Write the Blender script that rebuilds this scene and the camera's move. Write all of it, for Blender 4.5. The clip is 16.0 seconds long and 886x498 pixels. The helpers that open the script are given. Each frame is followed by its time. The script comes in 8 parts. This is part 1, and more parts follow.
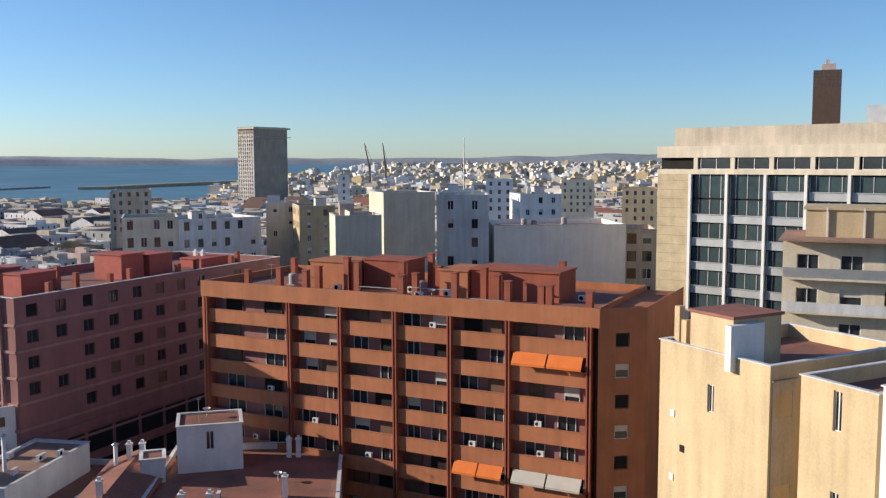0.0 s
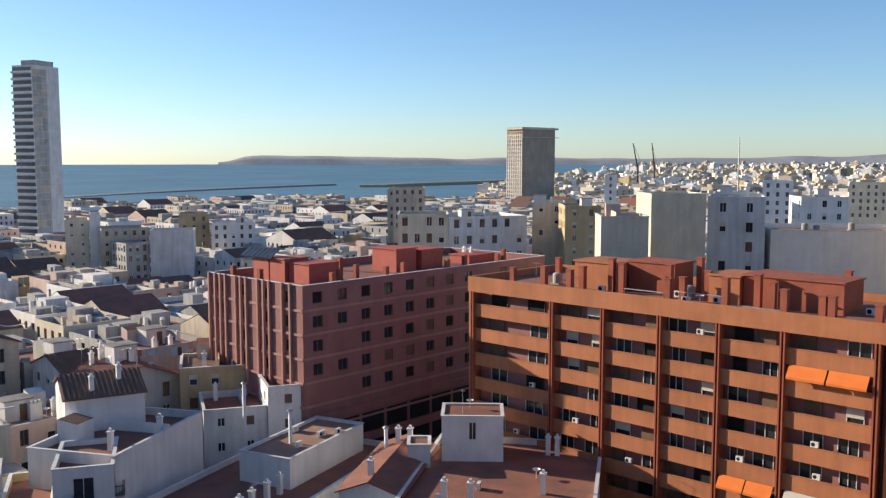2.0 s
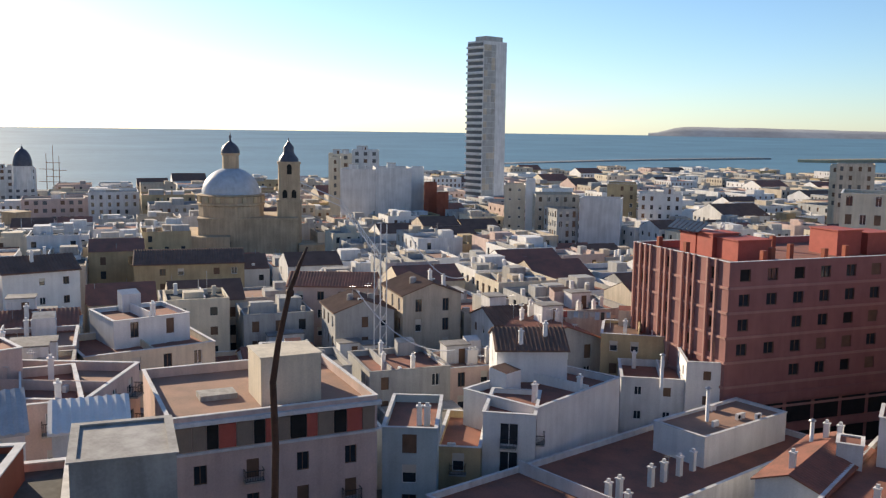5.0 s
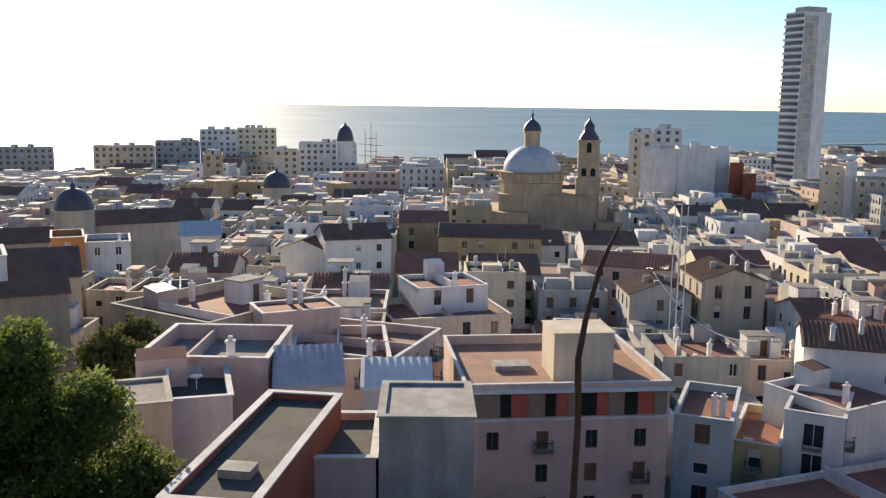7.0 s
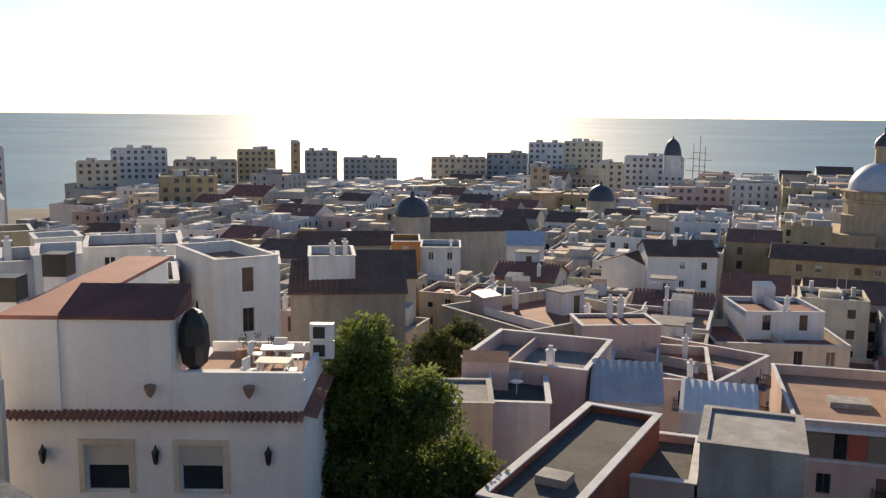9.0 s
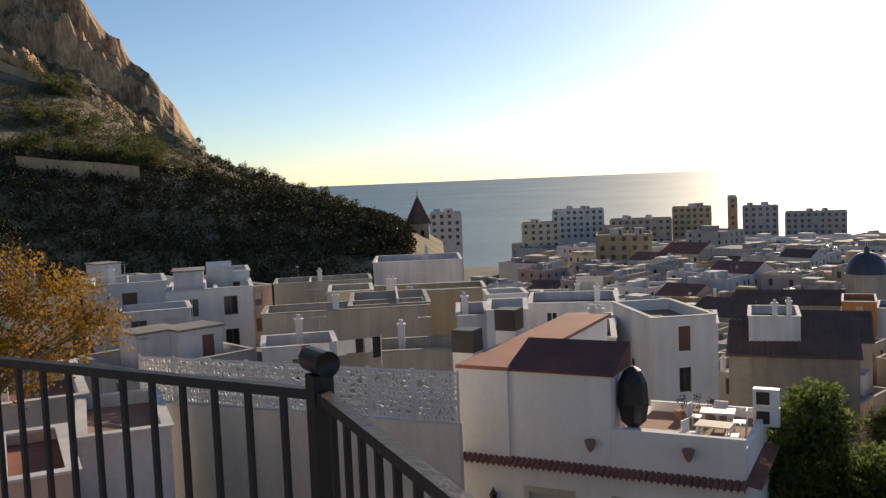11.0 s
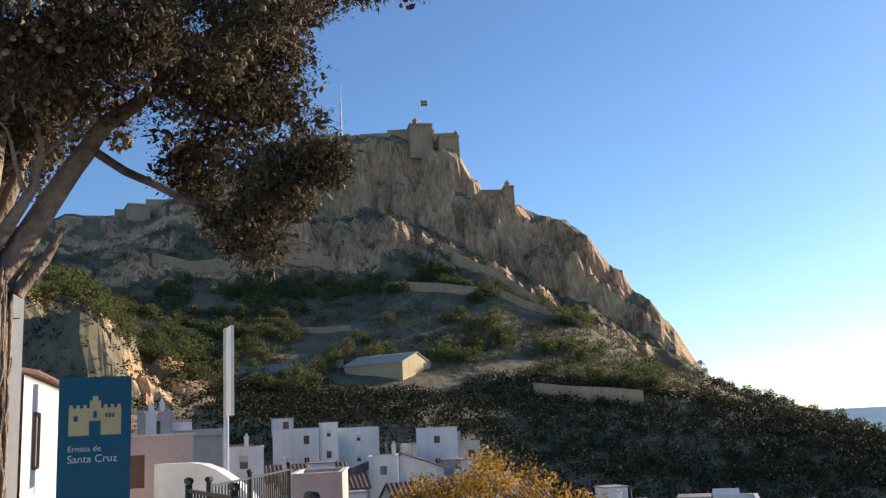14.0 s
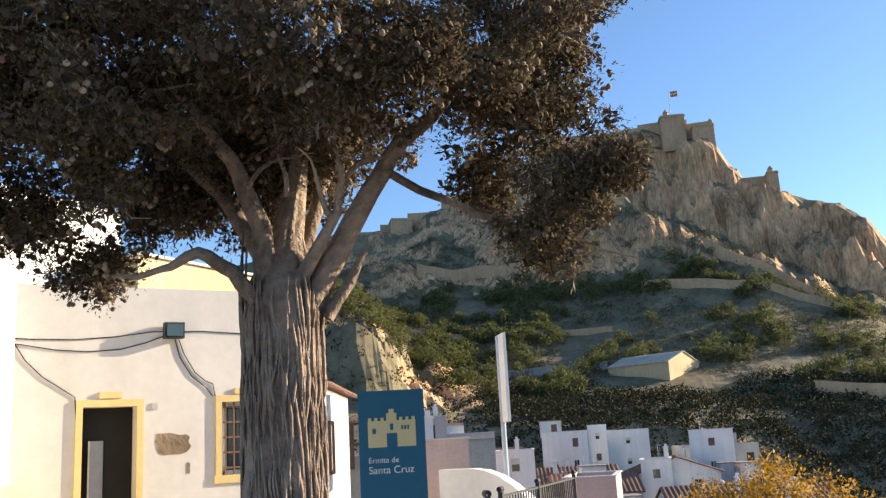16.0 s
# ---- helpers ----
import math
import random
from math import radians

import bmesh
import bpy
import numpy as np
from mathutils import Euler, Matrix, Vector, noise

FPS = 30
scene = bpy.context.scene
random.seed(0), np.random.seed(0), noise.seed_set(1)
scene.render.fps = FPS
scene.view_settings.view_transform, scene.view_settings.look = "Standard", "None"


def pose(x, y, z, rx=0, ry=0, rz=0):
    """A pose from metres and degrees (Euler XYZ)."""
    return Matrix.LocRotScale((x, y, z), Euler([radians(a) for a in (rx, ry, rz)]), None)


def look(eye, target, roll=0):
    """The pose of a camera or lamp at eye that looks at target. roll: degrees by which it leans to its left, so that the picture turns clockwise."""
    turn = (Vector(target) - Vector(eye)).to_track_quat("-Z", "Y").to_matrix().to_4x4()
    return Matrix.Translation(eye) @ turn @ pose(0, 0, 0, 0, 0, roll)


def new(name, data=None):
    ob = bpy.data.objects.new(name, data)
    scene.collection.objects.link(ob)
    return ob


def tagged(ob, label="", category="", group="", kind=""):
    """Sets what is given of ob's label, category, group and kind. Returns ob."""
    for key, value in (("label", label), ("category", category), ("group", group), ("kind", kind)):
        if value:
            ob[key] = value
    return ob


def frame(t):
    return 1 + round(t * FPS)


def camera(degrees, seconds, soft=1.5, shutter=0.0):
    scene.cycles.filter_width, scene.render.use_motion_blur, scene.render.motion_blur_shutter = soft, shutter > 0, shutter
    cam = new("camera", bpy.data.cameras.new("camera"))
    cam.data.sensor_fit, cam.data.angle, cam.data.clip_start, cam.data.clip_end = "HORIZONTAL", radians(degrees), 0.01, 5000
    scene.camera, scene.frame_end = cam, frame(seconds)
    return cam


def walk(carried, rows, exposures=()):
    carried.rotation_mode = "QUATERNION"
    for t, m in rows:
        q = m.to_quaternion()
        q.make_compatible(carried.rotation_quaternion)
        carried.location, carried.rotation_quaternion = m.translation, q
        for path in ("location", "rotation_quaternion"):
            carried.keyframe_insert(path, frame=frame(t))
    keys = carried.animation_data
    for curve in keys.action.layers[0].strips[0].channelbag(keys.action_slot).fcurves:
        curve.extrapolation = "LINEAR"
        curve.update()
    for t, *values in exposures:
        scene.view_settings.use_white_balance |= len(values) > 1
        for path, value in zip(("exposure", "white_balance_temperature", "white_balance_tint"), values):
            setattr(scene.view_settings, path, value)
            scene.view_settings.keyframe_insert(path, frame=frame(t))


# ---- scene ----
cam = camera(52.0, 16.0, soft=1.3)
PATH = [
    (0, look((-0.006, -0.008, 57.999), (-0.007, 1.982, 57.807), -0.20)),
    (0.5, look((-0.025, -0.030, 58.021), (-0.167, 1.956, 57.829), -0.18)),
    (1, look((-0.010, -0.019, 58.013), (-0.303, 1.951, 57.822), -0.09)),
    (1.5, look((-0.014, -0.003, 58.037), (-0.442, 1.942, 57.845), -0.10)),
    (2, look((-0.075, 0.036, 58.000), (-0.646, 1.944, 57.809), -0.05)),
    (2.5, look((-0.108, 0.132, 58.010), (-0.813, 1.994, 57.818), -0.10)),
    (3, look((-0.146, 0.122, 57.985), (-0.993, 1.923, 57.784), -0.26)),
    (3.5, look((-0.198, 0.156, 57.995), (-1.175, 1.888, 57.779), -0.18)),
    (3.7, look((-0.211, 0.151, 57.986), (-1.241, 1.851, 57.763), -0.10)),
    (5.8, look((-0.533, -0.435, 57.941), (-2.058, 0.826, 57.651), 0.70)),
    (6, look((-0.544, -0.422, 57.962), (-2.107, 0.788, 57.663), 0.52)),
    (6.5, look((-0.559, -0.454, 57.968), (-2.210, 0.631, 57.657), 0.56)),
    (7, look((-0.550, -0.498, 57.959), (-2.288, 0.440, 57.644), 0.77)),
    (7.5, look((-0.558, -0.558, 57.962), (-2.366, 0.237, 57.649), 0.61)),
    (8, look((-0.533, -0.617, 57.959), (-2.406, 0.014, 57.656), 0.41)),
    (8.2, look((-0.533, -0.645, 57.968), (-2.428, -0.079, 57.668), 0.53)),
    (10.3, look((-0.539, -0.921, 58.036), (-2.503, -1.211, 57.795), -1.13)),
    (10.5, look((-0.551, -0.924, 58.040), (-2.500, -1.313, 57.819), -1.47)),
    (11, look((-0.556, -0.927, 58.056), (-2.442, -1.572, 57.903), -2.40)),
    (11.5, look((-0.562, -0.920, 58.071), (-2.361, -1.791, 58.006), -3.00)),
    (12, look((-0.557, -0.939, 58.045), (-2.237, -2.024, 58.092), -3.27)),
    (12.5, look((-0.542, -0.936, 58.034), (-2.113, -2.164, 58.182), -3.39)),
    (13, look((-0.461, -0.858, 58.025), (-1.932, -2.190, 58.277), -3.22)),
    (13.5, look((-0.377, -0.762, 58.023), (-1.762, -2.167, 58.352), -3.04)),
    (14, look((-0.327, -0.674, 57.995), (-1.617, -2.154, 58.377), -2.86)),
    (14.5, look((-0.312, -0.704, 58.008), (-1.516, -2.250, 58.410), -2.55)),
    (15, look((-0.282, -0.747, 58.023), (-1.394, -2.359, 58.430), -2.45)),
    (15.5, look((-0.264, -0.825, 58.049), (-1.264, -2.508, 58.458), -2.54)),
    (16, look((-0.266, -0.994, 58.089), (-1.086, -2.770, 58.504), -3.18)),
]
walk(cam, PATH, [(0, 0.45, 6200, 10), (1, 0.6, 6450, 10), (3.5, 0.68, 6750, 10), (6, 0.77, 7150, 11), (8, 0.89, 7350, 11), (10.3, 0.16, 7550, 12), (11.5, 0.16, 7300, 12), (12.5, 0.33, 6650, 10), (13, 0.48, 6500, 10), (14.5, 0.88, 6500, 10), (15.5, 1.16, 6700, 10), (16, 1.31, 7000, 10)])

# world, sun
SUN_AZ, SUN_EL = 84.0, 17.0
world = bpy.data.worlds.new("sky")
scene.world = world
world.use_nodes = True
_n = world.node_tree.nodes
_bg = _n["Background"]
_sky = _n.new("ShaderNodeTexSky")
_sky.sky_type = "NISHITA"
_sky.sun_disc = False
_sky.sun_elevation, _sky.sun_rotation = radians(SUN_EL), radians(-SUN_AZ)
_sky.air_density, _sky.dust_density, _sky.ozone_density = 0.85, 0.25, 4.5
world.node_tree.links.new(_sky.outputs[0], _bg.inputs[0])
_bg.inputs[1].default_value = 0.11
sun_data = bpy.data.lights.new("sun", "SUN")
sun_data.energy, sun_data.angle, sun_data.color = 5.0, radians(0.5), (1.0, 0.85, 0.66)
sun = new("sun", sun_data)
_sd = Vector((-math.sin(radians(SUN_AZ)) * math.cos(radians(SUN_EL)), math.cos(radians(SUN_AZ)) * math.cos(radians(SUN_EL)), math.sin(radians(SUN_EL))))
sun.matrix_world = look(_sd * 300 + Vector((0, 0, 58)), (0, 0, 58))


# ---- materials ----
def mat(name, col, rough=0.8, var=0.12, scale=0.6, fine=8.0, bump=0.15, metal=0.0, streak=0.0, stain=None, obj=0.0, spec=0.3, island=0.0):
    """Procedural surface: two scales of colour variation, optional vertical streaks, fine relief."""
    m = bpy.data.materials.new(name)
    m.use_nodes = True
    t = m.node_tree
    L = t.links.new
    b = t.nodes["Principled BSDF"]
    b.inputs["Roughness"].default_value, b.inputs["Metallic"].default_value = rough, metal
    b.inputs["Specular IOR Level"].default_value = spec
    geo = t.nodes.new("ShaderNodeNewGeometry")
    big, small = t.nodes.new("ShaderNodeTexNoise"), t.nodes.new("ShaderNodeTexNoise")
    big.inputs["Scale"].default_value, small.inputs["Scale"].default_value = scale, fine
    big.inputs["Detail"].default_value, small.inputs["Detail"].default_value = 5, 4
    L(geo.outputs["Position"], big.inputs["Vector"])
    L(geo.outputs["Position"], small.inputs["Vector"])
    dark = tuple(c * (1 - 2.2 * var) for c in col)
    light = tuple(min(1, c * (1 + 0.9 * var)) for c in col)
    ramp = t.nodes.new("ShaderNodeValToRGB")
    ramp.color_ramp.elements[0].position, ramp.color_ramp.elements[1].position = 0.3, 0.68
    ramp.color_ramp.elements[0].color = (*(stain or dark), 1)
    ramp.color_ramp.elements[1].color = (*light, 1)
    mix = t.nodes.new("ShaderNodeMath")
    mix.operation = "MULTIPLY_ADD"
    mix.inputs[1].default_value, mix.inputs[2].default_value = 0.35, 0.0
    L(small.outputs[0], mix.inputs[0])
    add = t.nodes.new("ShaderNodeMath")
    add.operation = "MULTIPLY_ADD"
    add.inputs[1].default_value = 0.65
    L(big.outputs[0], add.inputs[0])
    L(mix.outputs[0], add.inputs[2])
    fac = add.outputs[0]
    if streak:
        mp = t.nodes.new("ShaderNodeMapping")
        mp.inputs["Scale"].default_value = (1.4, 1.4, 0.12)
        L(geo.outputs["Position"], mp.inputs["Vector"])
        sn = t.nodes.new("ShaderNodeTexNoise")
        sn.inputs["Scale"].default_value, sn.inputs["Detail"].default_value = 1.0, 6
        L(mp.outputs[0], sn.inputs["Vector"])
        mm = t.nodes.new("ShaderNodeMath")
        mm.operation = "MULTIPLY_ADD"
        mm.inputs[1].default_value = streak
        sub = t.nodes.new("ShaderNodeMath")
        sub.operation = "SUBTRACT"
        L(sn.outputs[0], sub.inputs[0])
        sub.inputs[1].default_value = 0.5
        L(sub.outputs[0], mm.inputs[0])
        L(fac, mm.inputs[2])
        fac = mm.outputs[0]
    L(fac, ramp.inputs[0])
    colour = ramp.outputs[0]
    if obj or island:
        src = t.nodes.new("ShaderNodeObjectInfo").outputs["Random"] if obj else geo.outputs["Random Per Island"]
        hv = t.nodes.new("ShaderNodeHueSaturation")
        k = obj or island
        mr = t.nodes.new("ShaderNodeMapRange")
        mr.inputs[3].default_value, mr.inputs[4].default_value = 1 - k, 1 + k
        L(src, mr.inputs[0])
        L(mr.outputs[0], hv.inputs["Value"])
        mr2 = t.nodes.new("ShaderNodeMapRange")
        mr2.inputs[3].default_value, mr2.inputs[4].default_value = 1.25, 0.75
        L(src, mr2.inputs[0])
        L(mr2.outputs[0], hv.inputs["Saturation"])
        L(colour, hv.inputs["Color"])
        colour = hv.outputs[0]
    L(colour, b.inputs["Base Color"])
    if bump:
        bp = t.nodes.new("ShaderNodeBump")
        bp.inputs["Strength"].default_value, bp.inputs["Distance"].default_value = bump, 0.05
        L(small.outputs[0], bp.inputs["Height"])
        L(bp.outputs[0], b.inputs["Normal"])
    return m


def leaf(name, col, glow=0.4):
    """Leaf surface that lets part of the light through."""
    m = mat(name, col, 0.8, 0.22, 0.9, 9, bump=0, island=0.3, spec=0.06)
    t = m.node_tree
    b = t.nodes["Principled BSDF"]
    tr = t.nodes.new("ShaderNodeBsdfTranslucent")
    mx = t.nodes.new("ShaderNodeMixShader")
    mx.inputs[0].default_value = glow
    t.links.new(b.inputs["Base Color"].links[0].from_socket, tr.inputs[0])
    t.links.new(b.outputs[0], mx.inputs[1])
    t.links.new(tr.outputs[0], mx.inputs[2])
    t.links.new(mx.outputs[0], t.nodes["Material Output"].inputs[0])
    return m


WHITE = mat("whitewash", (0.74, 0.73, 0.71), 0.9, 0.08, 0.35, 6, streak=0.5)
WHITE2 = mat("grey_white_stucco", (0.62, 0.62, 0.62), 0.9, 0.1, 0.3, 6, streak=0.7)
CREAM = mat("cream_stucco", (0.63, 0.56, 0.44), 0.9, 0.1, 0.3, 6, streak=0.6)
TAN = mat("tan_stucco", (0.56, 0.44, 0.27), 0.9, 0.1, 0.25, 6, streak=0.6)
OCHRE = mat("ochre_stucco", (0.46, 0.36, 0.215), 0.9, 0.12, 0.3, 6, streak=0.5)
PINK = mat("pink_stucco", (0.56, 0.43, 0.385), 0.9, 0.1, 0.3, 6, streak=0.5)
GREY = mat("grey_stucco", (0.40, 0.40, 0.39), 0.9, 0.12, 0.3, 6, streak=0.7)
BEIGE = mat("beige_stucco", (0.52, 0.45, 0.36), 0.9, 0.12, 0.3, 6, streak=0.7)
BLUEG = mat("pale_blue_stucco", (0.42, 0.50, 0.52), 0.9, 0.1, 0.3, 6, streak=0.5)
ORANGEP = mat("orange_stucco", (0.60, 0.25, 0.09), 0.9, 0.12, 0.3, 6, streak=0.4)
BRICKO = mat("orange_brick", (0.42, 0.165, 0.08), 0.85, 0.1, 0.4, 14, streak=0.5)
BRICKP = mat("rose_brick", (0.31, 0.145, 0.13), 0.85, 0.09, 0.4, 14, streak=0.4)
ROSEB = mat("pale_rose_band", (0.40, 0.22, 0.19), 0.85, 0.09, 0.4, 14, streak=0.4)
BRICKR = mat("red_brick", (0.33, 0.10, 0.06), 0.85, 0.12, 0.5, 14, streak=0.4)
STONE = mat("pale_stone", (0.50, 0.41, 0.27), 0.85, 0.13, 0.6, 5, streak=0.2)
STONEC = mat("church_stone", (0.47, 0.365, 0.25), 0.9, 0.14, 0.25, 4, streak=0.6)
CONCD = mat("brown_concrete", (0.31, 0.275, 0.23), 0.9, 0.14, 0.1, 2, streak=0.6)
CONC = mat("raw_concrete", (0.36, 0.35, 0.33), 0.9, 0.14, 0.5, 7, streak=0.8)
DARKBR = mat("dark_brown_cladding", (0.12, 0.075, 0.055), 0.7, 0.12, 0.3, 4)
ROOFR = mat("red_terrace_tiles", (0.30, 0.12, 0.085), 0.85, 0.16, 0.4, 5, stain=(0.16, 0.09, 0.07))
ROOFP = mat("dark_red_roof_paint", (0.20, 0.075, 0.06), 0.8, 0.2, 0.6, 6, stain=(0.11, 0.05, 0.045))
ROOFS = mat("salmon_roof_paint", (0.36, 0.155, 0.12), 0.85, 0.14, 0.5, 6, stain=(0.26, 0.12, 0.10))
# white raised in colour to brighten walls that face away from the sun
FRESH = mat("brightened_white_stucco", (0.84, 0.81, 0.77), 0.9, 0.06, 0.4, 6, streak=0.5)
CREAMW = mat("pale_cream_stucco", (0.74, 0.67, 0.57), 0.9, 0.08, 0.4, 6, streak=0.6)
ROOFT = mat("terracotta_deck", (0.34, 0.20, 0.145), 0.9, 0.16, 0.4, 5, stain=(0.24, 0.16, 0.12))
ROOFG = mat("grey_deck", (0.28, 0.27, 0.26), 0.95, 0.18, 0.35, 4, stain=(0.13, 0.125, 0.12))
ROOFD = mat("dark_felt_deck", (0.10, 0.10, 0.095), 0.95, 0.2, 0.4, 3, stain=(0.05, 0.05, 0.048))
SLATE = mat("dark_brown_tiles", (0.17, 0.10, 0.075), 0.85, 0.15, 0.5, 6)
METALG = mat("grey_metal", (0.45, 0.46, 0.47), 0.45, 0.08, 0.8, 6, bump=0.05, metal=0.6)
METALW = mat("white_enamel", (0.70, 0.70, 0.69), 0.5, 0.06, 0.8, 5, bump=0.03)
IRON = mat("black_iron", (0.018, 0.019, 0.022), 0.5, 0.2, 3, 30, bump=0.1, spec=0.5)
RUST = mat("rusty_steel", (0.07, 0.035, 0.025), 0.8, 0.25, 4, 30, bump=0.2)
# near-black: shade inside openings put into colour, also plain dark parts
DARK = mat("shade_and_dark_parts", (0.02, 0.019, 0.018), 0.9, 0.2, 1, 6, bump=0)
SHUT = mat("wood_shutter", (0.17, 0.10, 0.065), 0.7, 0.15, 1, 12)
SHUTW = mat("cream_blind", (0.55, 0.52, 0.46), 0.7, 0.06, 1, 12)
AWN = mat("orange_awning", (0.72, 0.19, 0.04), 0.8, 0.06, 1, 10)
AWNG = mat("grey_awning", (0.50, 0.47, 0.42), 0.8, 0.06, 1, 10)
REDP = mat("red_panel", (0.42, 0.10, 0.075), 0.7, 0.08, 1, 8)
BROWNP = mat("brown_panel", (0.24, 0.19, 0.15), 0.7, 0.08, 1, 8)
DOME = mat("pale_blue_lead", (0.42, 0.47, 0.53), 0.5, 0.1, 0.5, 4, streak=0.4)
DOMED = mat("dark_slate_dome", (0.07, 0.075, 0.10), 0.4, 0.15, 0.8, 8)
TARP = mat("faded_tarpaulin", (0.42, 0.44, 0.46), 0.7, 0.12, 0.7, 6)
BLUEM = mat("blue_tarpaulin", (0.36, 0.42, 0.50), 0.6, 0.1, 0.7, 6)
GROUND = mat("city_ground", (0.13, 0.125, 0.115), 0.95, 0.2, 0.05, 1.2)
PAVE = mat("terrace_paving", (0.42, 0.38, 0.33), 0.9, 0.12, 0.5, 9)
ROCK = mat("limestone_cliff", (0.54, 0.345, 0.195), 0.95, 0.3, 0.05, 0.5, bump=1.0, streak=0.7)
SCRUB = mat("dry_scrub_soil", (0.215, 0.175, 0.11), 0.95, 0.3, 0.10, 0.7, bump=0.8, stain=(0.075, 0.07, 0.036))
WASH = mat("old_limewash", (0.57, 0.55, 0.52), 0.92, 0.07, 0.5, 7, bump=0.03, streak=0.4)
WALLC = mat("castle_masonry", (0.48, 0.34, 0.21), 0.95, 0.14, 0.15, 1.2, streak=0.4)
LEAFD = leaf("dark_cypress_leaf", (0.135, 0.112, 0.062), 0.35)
# darker copy of the cypress foliage, the crown's inner shade in its colour
LEAFK = leaf("shade_tinted_cypress_twigs", (0.095, 0.068, 0.05), 0.12)
LEAFG = leaf("pine_leaf", (0.145, 0.19, 0.055), 0.5)
LEAFO = leaf("orange_autumn_leaf", (0.42, 0.245, 0.05), 0.4)
LEAFW = leaf("hill_pine_leaf", (0.14, 0.15, 0.058), 0.3)
LEAFT = leaf("dry_olive_tuft", (0.15, 0.135, 0.075), 0.15)
# dark scrub green, taken darker still to hold the lower bank's shade
LEAFS = leaf("scrub_leaf", (0.05, 0.05, 0.026), 0.08)
CONE = mat("cypress_cone", (0.25, 0.185, 0.115), 0.7, 0.2, 3, 20, bump=0.1, island=0.35)
DRY = mat("dry_cypress_spray", (0.15, 0.11, 0.07), 0.85, 0.2, 3, 20, bump=0, island=0.4)
BARK = mat("fibrous_bark", (0.29, 0.23, 0.18), 0.95, 0.3, 2.5, 18, bump=0.9, streak=0.9, stain=(0.075, 0.05, 0.04))
SIGNB = mat("blue_sign_panel", (0.012, 0.115, 0.19), 0.45, 0.05, 1, 10, bump=0)
SIGNY = mat("sign_drawing_cream", (0.62, 0.52, 0.27), 0.5, 0.03, 1, 10, bump=0)
SIGNW = mat("sign_letters_white", (0.78, 0.78, 0.76), 0.5, 0.02, 1, 10, bump=0)
YELT = mat("yellow_trim", (0.62, 0.48, 0.22), 0.9, 0.1, 0.6, 8, streak=0.4)
PLASTER = mat("bare_plaster_patch", (0.24, 0.18, 0.125), 0.95, 0.2, 2, 12, bump=0.4)
GLASS = mat("window_glass", (0.035, 0.042, 0.05), 0.08, 0.2, 0.3, 2, bump=0, spec=0.6)
# window grey lightened so that distance haze sits in the colour
FARW = mat("haze_lightened_window", (0.11, 0.115, 0.125), 0.4, 0.15, 0.3, 2, bump=0)
GLASSB = mat("office_glass", (0.05, 0.075, 0.08), 0.06, 0.15, 0.3, 2, bump=0, spec=0.7)
CITY = mat("far_city_walls", (0.55, 0.50, 0.43), 0.9, 0.12, 0.02, 0.3, bump=0, island=0.45)
# land colour paled to blue-grey, distance haze painted in
LAND = mat("haze_tinted_land", (0.30, 0.32, 0.34), 0.95, 0.15, 0.004, 0.03, bump=0)
SEA = mat("sea_water", (0.12, 0.245, 0.325), 0.58, 0.12, 0.004, 0.08, bump=0.6, spec=0.14)


